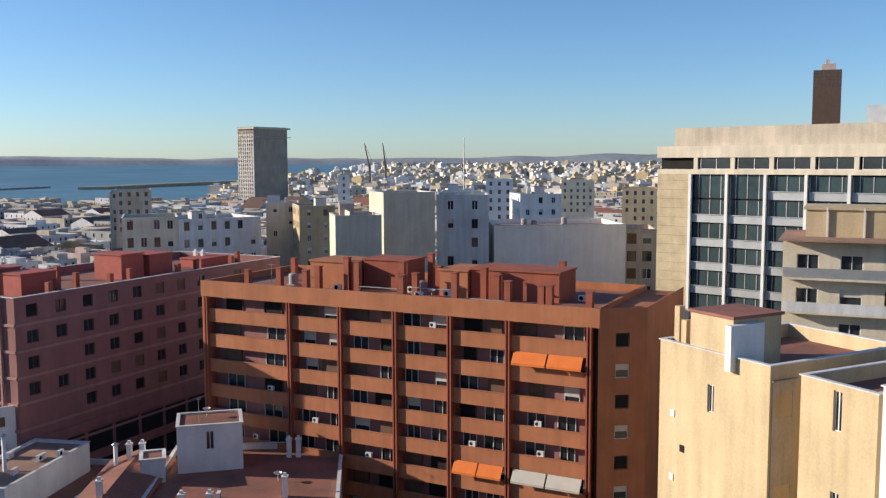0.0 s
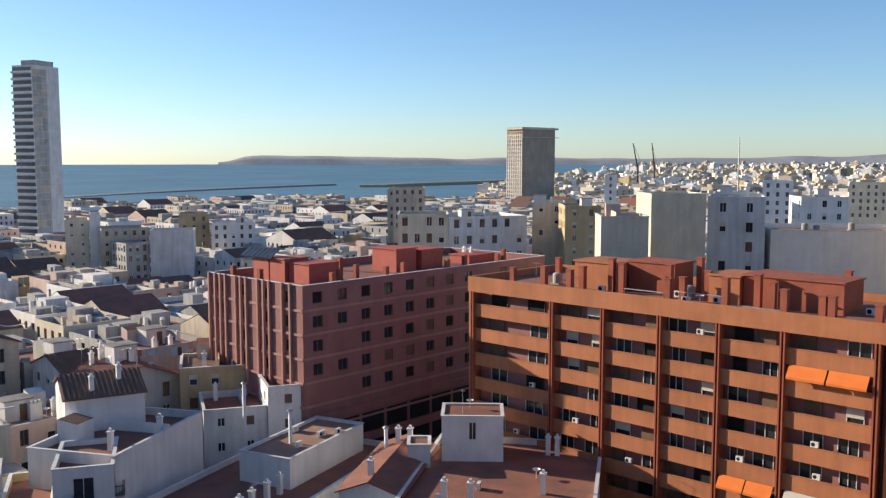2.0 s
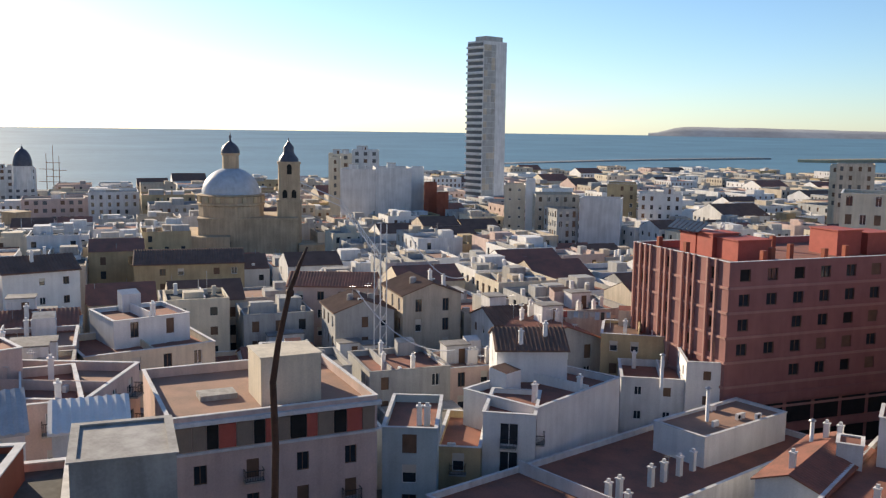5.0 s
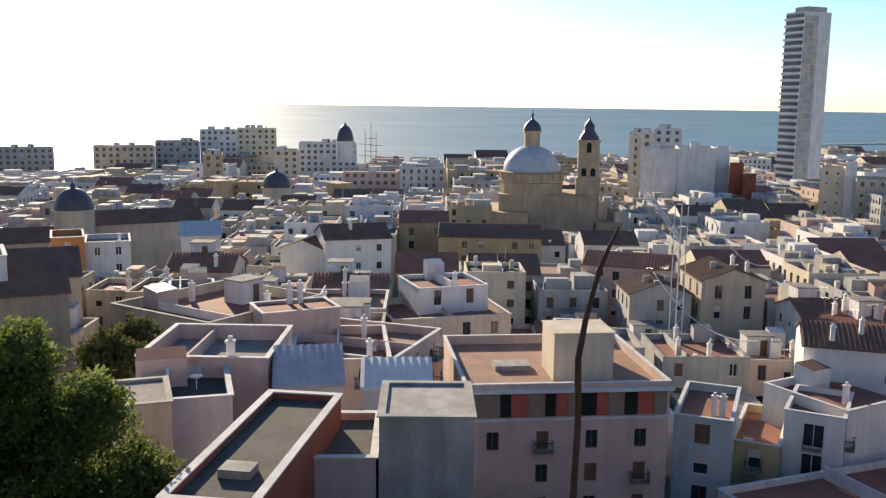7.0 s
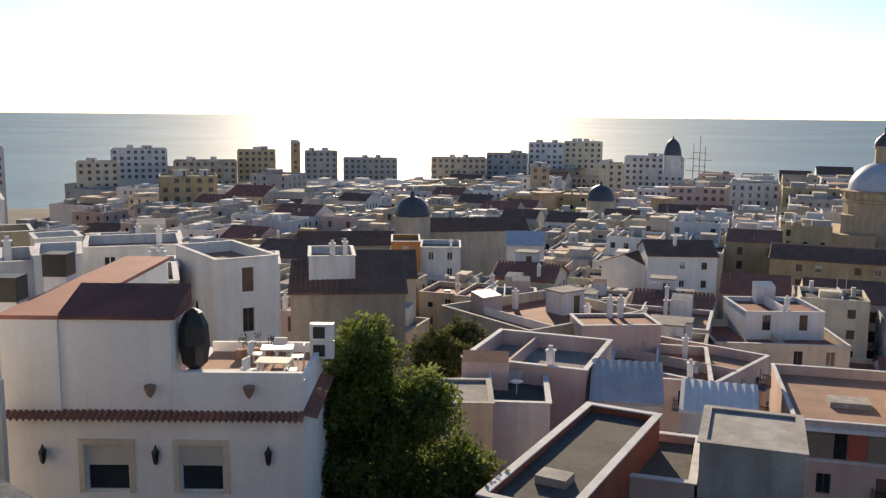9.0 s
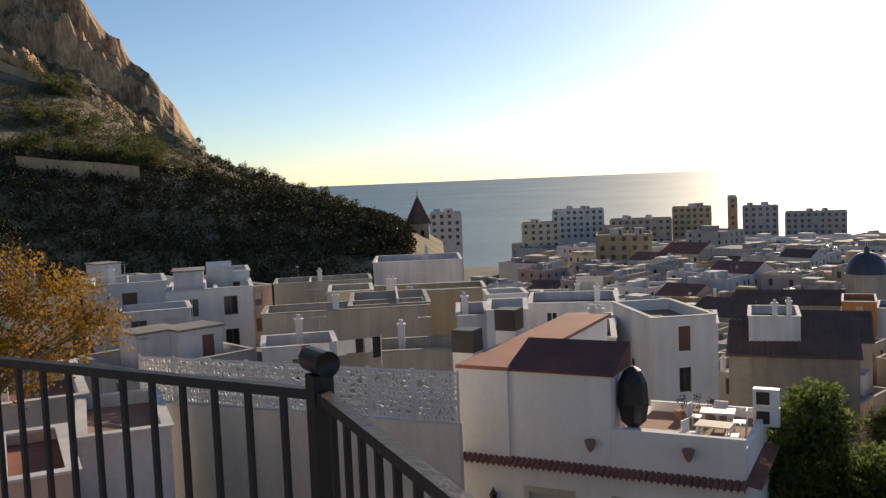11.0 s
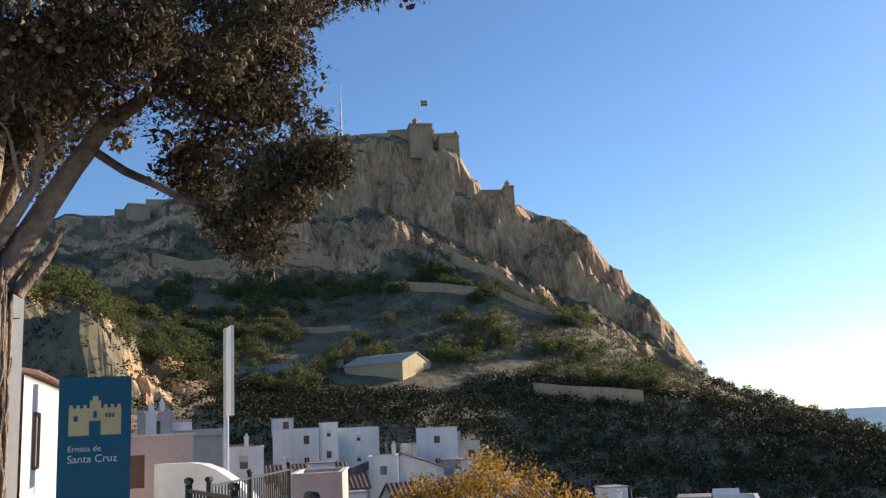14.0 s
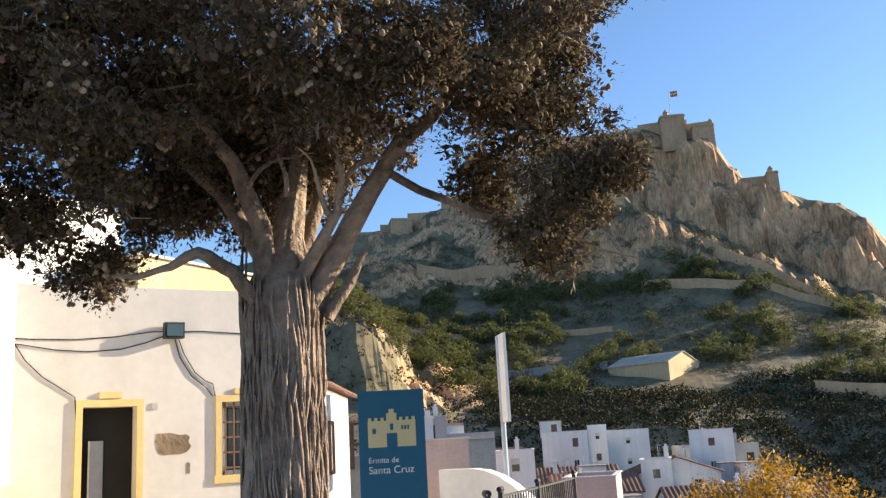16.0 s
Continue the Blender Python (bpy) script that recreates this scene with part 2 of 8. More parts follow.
# ---- mesh tools ----
class MB:
    """Collects vertices, faces and material slots of one mesh."""

    def __init__(self):
        self.v, self.f, self.m = [], [], []

    def poly(self, pts, m=0):
        n = len(self.v)
        self.v += [tuple(p) for p in pts]
        self.f.append(tuple(range(n, n + len(pts))))
        self.m.append(m)

    def box(self, c, size, yaw=0.0, m=0, taper=1.0):
        """Box standing on c (centre of its base), turned by yaw degrees."""
        a = radians(yaw)
        ca, sa = math.cos(a), math.sin(a)
        sx, sy, sz = size[0] / 2, size[1] / 2, size[2]
        n = len(self.v)
        for z, k in ((0, 1.0), (sz, taper)):
            for x, y in ((-sx, -sy), (sx, -sy), (sx, sy), (-sx, sy)):
                self.v.append((c[0] + (x * ca - y * sa) * k, c[1] + (x * sa + y * ca) * k, c[2] + z))
        for q in ((3, 2, 1, 0), (4, 5, 6, 7), (0, 1, 5, 4), (1, 2, 6, 5), (2, 3, 7, 6), (3, 0, 4, 7)):
            self.f.append(tuple(n + i for i in q))
            self.m.append(m)

    def tube(self, pts, radii, seg=8, m=0, cap=True, rough=0.0, lobes=0):
        """A tapered tube along points."""
        n0 = len(self.v)
        pts = [Vector(p) for p in pts]
        ref = Vector((0.31, 0.95, 0.02))
        for i, p in enumerate(pts):
            d = (pts[min(i + 1, len(pts) - 1)] - pts[max(i - 1, 0)]).normalized()
            a = d.cross(ref)
            if a.length < 0.1:
                a = d.cross(Vector((1, 0, 0.2)))
            a.normalize()
            b = d.cross(a)
            for j in range(seg):
                t = 2 * math.pi * j / seg
                r = radii[i]
                if rough:
                    r *= 1 + rough * (noise.noise(Vector((math.cos(t) * 2.6, math.sin(t) * 2.6, p.z * 0.55))) + 0.6 * noise.noise(Vector((math.cos(t) * 7, math.sin(t) * 7, p.z * 0.9))))
                self.v.append(tuple(p + (a * math.cos(t) + b * math.sin(t)) * r))
        for i in range(len(pts) - 1):
            for j in range(seg):
                k = (j + 1) % seg
                self.f.append((n0 + i * seg + j, n0 + i * seg + k, n0 + (i + 1) * seg + k, n0 + (i + 1) * seg + j))
                self.m.append(m)
        if cap:
            self.f.append(tuple(n0 + j for j in range(seg)))
            self.f.append(tuple(n0 + (len(pts) - 1) * seg + j for j in range(seg)))
            self.m += [m, m]

    def lathe(self, c, prof, seg=20, m=0, ribs=0.0, phase=0.0):
        """Surface of revolution about the upright through c; prof: (radius, height)."""
        n0 = len(self.v)
        for r, h in prof:
            for j in range(seg):
                t = 2 * math.pi * j / seg + phase
                k = r * (1 + (ribs if j % 2 else 0))
                self.v.append((c[0] + k * math.cos(t), c[1] + k * math.sin(t), c[2] + h))
        for i in range(len(prof) - 1):
            for j in range(seg):
                k = (j + 1) % seg
                self.f.append((n0 + i * seg + j, n0 + i * seg + k, n0 + (i + 1) * seg + k, n0 + (i + 1) * seg + j))
                self.m.append(m)
        self.f.append(tuple(n0 + (len(prof) - 1) * seg + j for j in range(seg)))
        self.m.append(m)

    def mesh(self, name, mats, smooth=False):
        me = bpy.data.meshes.new(name)
        me.from_pydata(self.v, [], self.f)
        for x in mats:
            me.materials.append(x)
        if len(mats) > 1:
            me.polygons.foreach_set("material_index", self.m)
        if smooth:
            me.polygons.foreach_set("use_smooth", [True] * len(me.polygons))
        me.update()
        return me


def root(name, at, label="", category="", group="", kind=""):
    ob = new(name)
    ob.location = at
    ob.empty_display_size = 0.3
    return tagged(ob, label, category, group, kind)


def part(name, me, parent, m=None, label="", kind=""):
    """A mesh as a part: m is its pose in the world; meshes built in world places take none."""
    ob = new(name, me)
    ob.parent = parent
    inv = Matrix.Translation(-Vector(parent_place(parent)))
    ob.matrix_basis = inv @ (m or Matrix.Identity(4))
    for nm, piece in PANES.get(me.name, ()):
        child = new(nm, piece)
        child.parent = ob
        tagged(child)
    return tagged(ob, label, kind=kind)


PANES = {}  # loose pieces of each window unit


def parent_place(ob):
    v = Vector(ob.location)
    while ob.parent:
        ob = ob.parent
        v += Vector(ob.location)
    return v


def thing(name, me, label, category, m=None, group="", kind=""):
    ob = new(name, me)
    if m:
        ob.matrix_basis = m
    return tagged(ob, label, category, group, kind)


def lerp(knots, x):
    return float(np.interp(x, [k[0] for k in knots], [k[1] for k in knots]))


def smooth(a, b, x):
    t = min(1, max(0, (x - a) / (b - a)))
    return t * t * (3 - 2 * t)


def azimuth(x, y):
    return math.degrees(math.atan2(-x, y)) % 360


def at(az, d, z=0.0):
    return (-math.sin(radians(az)) * d, math.cos(radians(az)) * d, z)


# ---- terrain ----
CITYG = [(0, 55), (12, 50), (30, 42), (45, 35), (60, 27), (78, 21), (110, 16), (160, 13), (250, 9), (400, 5.5), (600, 3.2), (900, 3), (1300, 4), (4800, 50)]
VILLG = [(0, 55.2), (12, 52), (30, 45), (60, 46), (100, 46), (140, 51), (165, 54), (250, 40), (400, 5), (700, 3), (4800, 3)]
VILLL = [(0, 55.2), (12, 52), (30, 44), (60, 43.5), (100, 42.5), (140, 42), (165, 44), (250, 36), (400, 5), (700, 3), (4800, 3)]
SHORE = [(-180, 9000), (0, 9000), (6, 2600), (12, 1500), (25, 1050), (45, 760), (60, 620), (85, 560), (105, 600), (125, 640), (150, 800), (200, 9000)]
RIDGE = [(100, -9.0), (107, -8.0), (110.5, -5.0), (111.3, -3.7), (112, -3.1), (114, -1.7), (116.6, -0.5), (119.4, 0.5), (121, 0.9), (123.7, 2.0), (125.6, 5.0), (128.3, 8.9), (131, 11.9), (134, 13.0), (136, 13.6), (137.6, 16.2), (140, 17.3), (147.5, 17.2), (152, 15.5), (158, 12.6), (170, 10.5), (200, 6)]
RDIST = [(100, 240), (112, 265), (120, 300), (126, 325), (135, 340), (147, 345), (160, 335), (200, 300)]
BASEZ = [(100, 40), (112, 44), (118, 45), (125, 46), (133, 50), (141, 58), (151, 60), (165, 58), (200, 56)]
CLIFF = [(100, -9.5), (111.3, -4.5), (112, -3.6), (116, -1.5), (120, 0.2), (123.5, 1.8), (128, 4.6), (131, 6.5), (136.3, 9.9), (139, 11.2), (142, 12.6), (146, 13.6), (150, 13.4), (158, 11.0), (165, 9.5), (200, 5)]
ROAD = [(100, -10), (116, -1.5), (120, -0.3), (123.5, 1.3), (128, 4.0), (131, 6.0), (136, 8.1), (142, 8.8), (150, 8.5), (160, 7.8), (200, 4)]
BANK = [(100, -11), (112, -3.0), (118, -1.2), (123, 0.6), (127, 1.4), (133, 2.0), (140, 2.5), (150, 2.8), (155, 3.2), (157.5, 4.6), (159, 6.8), (161, 9.0), (164, 9.4), (172, 8.5), (200, 4)]


def shore(az):
    return lerp(SHORE, az if az < 200 else az - 360)


def ground_z(x, y):
    d, az = math.hypot(x, y), azimuth(x, y)
    if az > 260:
        az -= 360
    k = smooth(88, 130, az)
    k2 = smooth(131, 142, az)
    z = (1 - k) * lerp(CITYG, d) + k * (k2 * lerp(VILLG, d) + (1 - k2) * lerp(VILLL, d))
    s = shore(az)
    if d > s - 40:
        z = min(z, 3 - (d - s + 40) * 0.1)
    return max(z, -6)


def hill_profile(az, d):
    """Smooth slope seen from the terrace: bank, belt of pines, road, lower crag, cliff, ridge."""
    dr = lerp(RDIST, az)
    s = (d - 160) / (dr - 160)
    top, foot = lerp(RIDGE, az), lerp(CLIFF, az)
    e0 = math.degrees(math.atan2(lerp(BASEZ, az) - 58, 160))
    bank = lerp(BANK, az)
    road = max(lerp(ROAD, az), bank + 0.3)
    foot = max(foot, road + 0.3)
    top = max(top, foot + 0.2)
    el = lerp([(0, e0), (0.10, e0 + (bank - e0) * 0.6), (0.22, bank), (0.30, bank + (road - bank) * 0.14), (0.62, road), (0.70, road + (foot - road) * 0.22), (0.75, road + (foot - road) * 0.7),
               (0.86, foot), (0.885, foot + (top - foot) * 0.4), (0.92, foot + (top - foot) * 0.62), (0.935, foot + (top - foot) * 0.88), (1.0, top)], min(s, 1.0))
    return 58 + min(d, dr) * math.tan(radians(el)), s, dr


def hill_z(az, d):
    if d < 160:
        return lerp(BASEZ, az) - (160 - d) * 0.7
    z, s, dr = hill_profile(az, d)
    w = smooth(0.58, 0.74, s) * (1 - smooth(0.955, 1.0, s)) * smooth(121, 126, az) * (1 - 0.6 * smooth(148, 156, az))
    if w > 0:
        c = 7 * noise.noise(Vector((az * 0.42, z * 0.03, 2.2))) + 6 * noise.noise(Vector((az * 0.9, z * 0.07, 5.2))) + 3.5 * noise.noise(Vector((az * 2.0, z * 0.15, 8.1)))
        z, _, _ = hill_profile(az, max(161, d + c * w))
    p = Vector((d * math.sin(radians(az)), d * math.cos(radians(az)), z))
    steep = smooth(0.64, 0.72, s) * smooth(121, 126, az) * (1 - smooth(0.97, 1.02, s))
    z += noise.fractal(p * 0.035, 0.9, 2.1, 5) * (1.3 + 2.6 * steep) * smooth(0, 0.15, s) * (1 - 0.6 * smooth(0.96, 1.0, s))
    z += noise.ridged_multi_fractal(p * 0.05, 0.9, 2.1, 4, 1.0, 2.0) * 3.4 * steep
    z += smooth(154, 157, az) * smooth(0.02, 0.1, s) * (1 - smooth(0.3, 0.45, s)) * 7 * noise.fractal(p * 0.06, 0.8, 2.1, 5)
    if s > 1.2:
        z -= (d - dr - 0.2 * (dr - 160)) * 1.2
    return z


def build_ground():
    mb = MB()
    azs = [a * 2.0 for a in range(-70, 111)]
    ds = [3.0] + [3.0 * 1.075 ** i for i in range(1, 103)]
    n = len(ds)
    for a in azs:
        for d in ds:
            x, y, _ = at(a, d)
            mb.v.append((x, y, ground_z(x, y) if d > 3.1 else 54))
    for i in range(len(azs) - 1):
        for j in range(n - 1):
            mb.f.append((i * n + j, i * n + j + 1, (i + 1) * n + j + 1, (i + 1) * n + j))
    c0 = len(mb.v)
    mb.v.append((0, 0, 54))
    for i in range(len(azs) - 1):
        mb.f.append((c0, i * n, (i + 1) * n))
    tagged(new("ground", mb.mesh("ground", [GROUND], True)), "grey sloping city ground of streets and lots", "ground", kind="structure")
    sea = MB()
    rs = [480 * 1.05 ** i for i in range(48)]
    azs = list(range(-8, 171, 2))
    for a in azs:
        for d in rs:
            d = min(d, 4850)
            z = 48 * max(0, (d - 1200) / 3650) ** 1.5
            sea.v.append(at(a, d, z))
    n = len(rs)
    for i in range(len(azs) - 1):
        for j in range(n - 1):
            sea.f.append((i * n + j, i * n + j + 1, (i + 1) * n + j + 1, (i + 1) * n + j))
    tagged(new("water", sea.mesh("water", [SEA], True)), "calm blue sea reaching the horizon", "sea", kind="structure")


def build_hill():
    mb = MB()
    azs = [109 + 0.5 * i for i in range(22)] + [120 + 0.25 * i for i in range(160)] + [160 + 0.5 * i for i in range(81)]
    ds = [130 + 3.0 * i for i in range(48)] + [274 + 1.1 * i for i in range(80)] + [362 + 5 * i for i in range(12)]
    n = len(ds)
    for a in azs:
        for d in ds:
            mb.v.append(at(a, d, hill_z(a, d)))
    for i in range(len(azs) - 1):
        for j in range(n - 1):
            q = (i * n + j, i * n + j + 1, (i + 1) * n + j + 1, (i + 1) * n + j)
            mb.f.append(q)
            c = [Vector(mb.v[k]) for k in q]
            nz = (c[2] - c[0]).cross(c[3] - c[1]).normalized().z
            mb.m.append(1 if abs(nz) < 0.62 + 0.2 * noise.noise(c[0] * 0.06) and azs[i] > 121 and ds[j] > 230 or azs[i] > 153 and ds[j] < 215 and noise.noise(c[0] * 0.06) > -0.1 else 0)
    tagged(new("hill", mb.mesh("hill", [SCRUB, ROCK])), "rocky hill with limestone cliff and dark scrub slopes", "hill", kind="structure")


build_ground()
build_hill()

# ---- buildings ----
WIN = {}
FOOT = []   # (x, y, radius) of ground taken by placed buildings
SIGHT = []  # (azimuth from, to, distance, lowest elevation that stays in view)


def window_mesh(w, h, kind):
    """Window unit around its centre: x across, y into the wall, z up."""
    key = (round(w, 2), round(h, 2), kind)
    if key not in WIN:
        mats = {"pair": (METALW, GLASS, SHUTW), "pairw": (SHUT, GLASS, SHUT), "half": (METALW, GLASS, SHUTW), "shut": (SHUT, GLASS, SHUT), "dark": (SHUT, DARK, SHUT)}[kind]
        t = 0.07
        mb = MB()
        for x in (-w / 2 + t / 2, w / 2 - t / 2):
            mb.box((x, 0.0, -h / 2), (t, 0.07, h))
        for z in (-h / 2, h / 2 - t):
            mb.box((0, 0.0, z), (w, 0.07, t))
        if kind in ("pair", "pairw"):
            mb.box((0, 0.0, -h / 2), (t, 0.06, h))
        WIN[key] = mb.mesh("window", mats[:1])
        mb = MB()
        mb.box((0, 0.06, -h / 2), (w, 0.02, h))
        PANES[WIN[key].name] = [("pane", mb.mesh("pane", mats[1:2]))] if kind != "shut" else []
        if kind in ("half", "shut"):
            k = 0.45 if kind == "half" else 0.97
            mb = MB()
            mb.box((0, -0.03, h / 2 - h * k), (w - 0.04, 0.04, h * k))
            PANES[WIN[key].name].append(("shutter", mb.mesh("shutter", mats[2:])))
    return WIN[key]


def facade(mb, a, u, nrm, length, z0, z1, cols, rows, ww, wh, inset=0.2, skip=()):
    """Upright wall with openings at the crossing of cols (centres along it) and rows (centres, heights); returns the openings."""
    a, u, nrm = Vector(a), Vector(u), Vector(nrm)
    xs, zs = [0.0], [z0]
    for c in cols:
        xs += [c - ww / 2, c + ww / 2]
    xs.append(length)
    for r in rows:
        zs += [r - wh / 2, r + wh / 2]
    zs.append(z1)
    holes = []

    def pt(x, z, k=0.0):
        q = a + u * x - nrm * k
        return (q.x, q.y, z)

    for i in range(len(xs) - 1):
        for j in range(len(zs) - 1):
            x0, x1, za, zb = xs[i], xs[i + 1], zs[j], zs[j + 1]
            if x1 - x0 < 1e-4 or zb - za < 1e-4:
                continue
            if i % 2 and j % 2 and (i // 2, j // 2) not in skip:
                for q in (((x0, za, 0), (x1, za, 0), (x1, za, inset), (x0, za, inset)), ((x0, zb, inset), (x1, zb, inset), (x1, zb, 0), (x0, zb, 0)),
                          ((x0, za, 0), (x0, za, inset), (x0, zb, inset), (x0, zb, 0)), ((x1, za, inset), (x1, za, 0), (x1, zb, 0), (x1, zb, inset))):
                    mb.poly([pt(*p) for p in q])
                holes.append(((x0 + x1) / 2, (za + zb) / 2))
            else:
                mb.poly([pt(x0, za), pt(x1, za), pt(x1, zb), pt(x0, zb)])
    return holes


def wall_pose(a, u, nrm, x, z, inset):
    p = Vector(a) + Vector(u) * x - Vector(nrm) * inset
    y = -Vector(nrm)
    return Matrix(((u[0], y[0], 0, p.x), (u[1], y[1], 0, p.y), (0, 0, 1, z), (0, 0, 0, 1)))


CHIM = {}


def shared(name, make, mats):
    if name not in CHIM:
        mb = MB()
        make(mb)
        CHIM[name] = mb.mesh(name, mats)
    return CHIM[name]


def m_chimney(mb):
    mb.lathe((0, 0, 0), [(0.35, 0), (0.35, 1.9), (0.46, 1.9), (0.46, 2.02), (0.2, 2.02), (0.19, 2.32)], 4, phase=math.pi / 4)


def m_hut(mb):
    mb.box((0, 0, 0), (3.2, 2.6, 2.4))
    roof, door = MB(), MB()
    roof.box((0, 0, 2.4), (3.5, 2.9, 0.14))
    door.box((0.5, -1.31, 0), (0.85, 0.06, 1.95))
    PANES["roof_hut"] = [("roof_slab", roof.mesh("roof_slab", [ROOFG])), ("door", door.mesh("door", [SHUT]))]


def m_aircon(mb):
    mb.box((0, 0, 0.08), (0.85, 0.34, 0.6))
    mb.box((-0.3, 0, 0), (0.06, 0.34, 0.08))
    mb.box((0.3, 0, 0), (0.06, 0.34, 0.08))
    n = 12
    mb.poly([(-0.12 + 0.22 * math.cos(2 * math.pi * i / n), -0.175, 0.38 + 0.22 * math.sin(2 * math.pi * i / n)) for i in range(n)], 1)


def m_aerial(mb):
    mb.tube([(0, 0, 0), (0, 0, 2.6)], [0.025, 0.02], 5)
    mb.tube([(-0.5, 0, 2.45), (0.5, 0, 2.45)], [0.015, 0.015], 4)
    for i in range(6):
        x = -0.45 + 0.18 * i
        mb.tube([(x, -0.28, 2.45), (x, 0.28, 2.45)], [0.01, 0.01], 4)


def m_tank(mb):
    mb.lathe((0, 0, 0.15), [(0.5, 0), (0.52, 0.1), (0.52, 1.0), (0.4, 1.15), (0.12, 1.2)], 14)
    mb.box((0, 0, 0), (1.1, 1.1, 0.15), m=1)


def m_dish(mb):
    mb.tube([(0, 0, 0), (0, 0, 0.8)], [0.03, 0.03], 5)
    mb.lathe((0, 0.0, 0.7), [(0.42, 0.22), (0.3, 0.1), (0.1, 0.02), (0.02, 0)], 14)


ROOFTOPS = {"chimney": (m_chimney, (WHITE,)), "brick_chimney": (m_chimney, (BRICKR,)), "roof_hut": (m_hut, (WHITE2,)), "air_conditioner": (m_aircon, (METALW, DARK)),
            "aerial": (m_aerial, (METALG,)), "water_tank": (m_tank, (CONC, CONC)), "satellite_dish": (m_dish, (METALW,))}


def rooftop(kind, place, yaw, owner, scale=1.0):
    make, mats = ROOFTOPS[kind]
    part(kind.replace("brick_", ""), shared(kind, make, mats), owner, Matrix.Translation(place) @ pose(0, 0, 0, 0, 0, yaw) @ Matrix.Scale(scale, 4))


def boxes_part(name, items, mats, parent, label=""):
    mb = MB()
    for it in items:
        mb.box(*it)
    return part(name, mb.mesh(name, mats), parent, label=label)


def house(p, q, depth, zt, wall, roof, label, name="house", category="house", zb=None, storey=3.0, ww=1.0, wh=1.5, gap=2.6, parapet=0.8, gable="", tops="", near=True, kinds=("pair", "half", "shut", "pairw"), low=None, group="", rail=0, rng=None, top_off=1.6, sills=True, side=True):
    """Block whose camera-side wall runs from p to q (left to right) with a roof terrace or a tiled gable roof."""
    rng = rng or random.Random(int(abs(p[0] * 31 + p[1] * 17 + zt * 7)))
    p, q = Vector((*p, 0)), Vector((*q, 0))
    L = (q - p).length
    u = (q - p) / L
    nrm = Vector((u.y, -u.x, 0))
    mid = (p + q) / 2 - nrm * depth / 2
    if zb is None:
        zb = min(ground_z(c.x, c.y) for c in (p, q, p - nrm * depth, q - nrm * depth)) - 1.0
    FOOT.append((mid.x, mid.y, max(L, depth) / 2 + 2, min(L, depth) / 2))
    if low is not None:
        a0, a1 = azimuth(*p.xy), azimuth(*q.xy)
        SIGHT.append((a1, a0, p.length, low))
    ob = root(name, (mid.x, mid.y, zb), label, category, group)
    mb = MB()
    walls = [(p, u, nrm, L), (q, -nrm, u, depth), (q - nrm * depth, -u, -nrm, L), (p - nrm * depth, nrm, -u, depth)]
    opens = []
    for i, (a, d, n, ln) in enumerate(walls):
        face = n.dot(Vector((0, 0, 0)) - (a + d * ln / 2)) > 0
        cols, rows = [], []
        if face and gap and (side or i == 0):
            k = max(1, int((ln - 0.8) / gap))
            cols = [ln / 2 + (j - (k - 1) / 2) * (ln - 0.6) / k for j in range(k)]
            if k * (ww + 0.2) > ln:
                cols = []
            r = zt - top_off
            while r > zb + 3 and r > zt - 16 and cols:
                rows.insert(0, r)
                r -= storey
        skip = {(c, r) for c in range(len(cols)) for r in range(len(rows)) if rng.random() < 0.12}
        hs = facade(mb, a, d, n, ln, zb, zt, cols, rows, ww, wh, 0.2, skip)
        opens += [(a, d, n, x, z) for x, z in hs]
    zr = zt - parapet
    c4 = [p, q, q - nrm * depth, p - nrm * depth]
    if not gable:
        th = 0.22
        inn = [p + (u - nrm) * th, q + (-u - nrm) * th, q - nrm * depth + (-u + nrm) * th, p - nrm * depth + (u + nrm) * th]
        for i in range(4):
            j = (i + 1) % 4
            mb.poly([(*c4[i].xy, zt), (*c4[j].xy, zt), (*inn[j].xy, zt), (*inn[i].xy, zt)])
            mb.poly([(*inn[i].xy, zt), (*inn[j].xy, zt), (*inn[j].xy, zr), (*inn[i].xy, zr)])
        part("wall", mb.mesh("wall", [wall]), ob)
        rb = MB()
        rb.poly([(*c.xy, zr) for c in inn])
        part("roof", rb.mesh("roof", [roof]), ob)
        if near:
            cb = MB()
            for z in (zt, zt + 0.07):
                for k in (0.1, -0.27):
                    for c, a, b in zip(c4, (-1, 1, 1, -1), (1, 1, -1, -1)):
                        e = c + u * (a * k) + nrm * (b * k)
                        cb.v.append((e.x, e.y, z))
            for i in range(4):
                j = (i + 1) % 4
                cb.f += [(8 + i, 8 + j, 12 + j, 12 + i), (i, j, 8 + j, 8 + i), (4 + i, 4 + j, 12 + j, 12 + i), (i, j, 4 + j, 4 + i)]
            part("coping", cb.mesh("coping", [CONC if wall in (CONC, GREY, BEIGE) else WHITE2]), ob)
    else:
        rise = 0.36 * (depth if gable == "x" else L) / 2
        if gable == "x":   # ridge along the facade
            r0, r1 = p - nrm * depth / 2, q - nrm * depth / 2
            mb.poly([(*c4[0].xy, zt), (*c4[3].xy, zt), (*r0.xy, zt + rise)])
            mb.poly([(*c4[1].xy, zt), (*c4[2].xy, zt), (*r1.xy, zt + rise)])
            pan = [(c4[0], c4[1], r1, r0), (c4[2], c4[3], r0, r1)]
        else:
            r0, r1 = (p + q) / 2, (p + q) / 2 - nrm * depth
            mb.poly([(*c4[0].xy, zt), (*c4[1].xy, zt), (*r0.xy, zt + rise)])
            mb.poly([(*c4[2].xy, zt), (*c4[3].xy, zt), (*r1.xy, zt + rise)])
            pan = [(c4[0], c4[3], r1, r0), (c4[2], c4[1], r0, r1)]
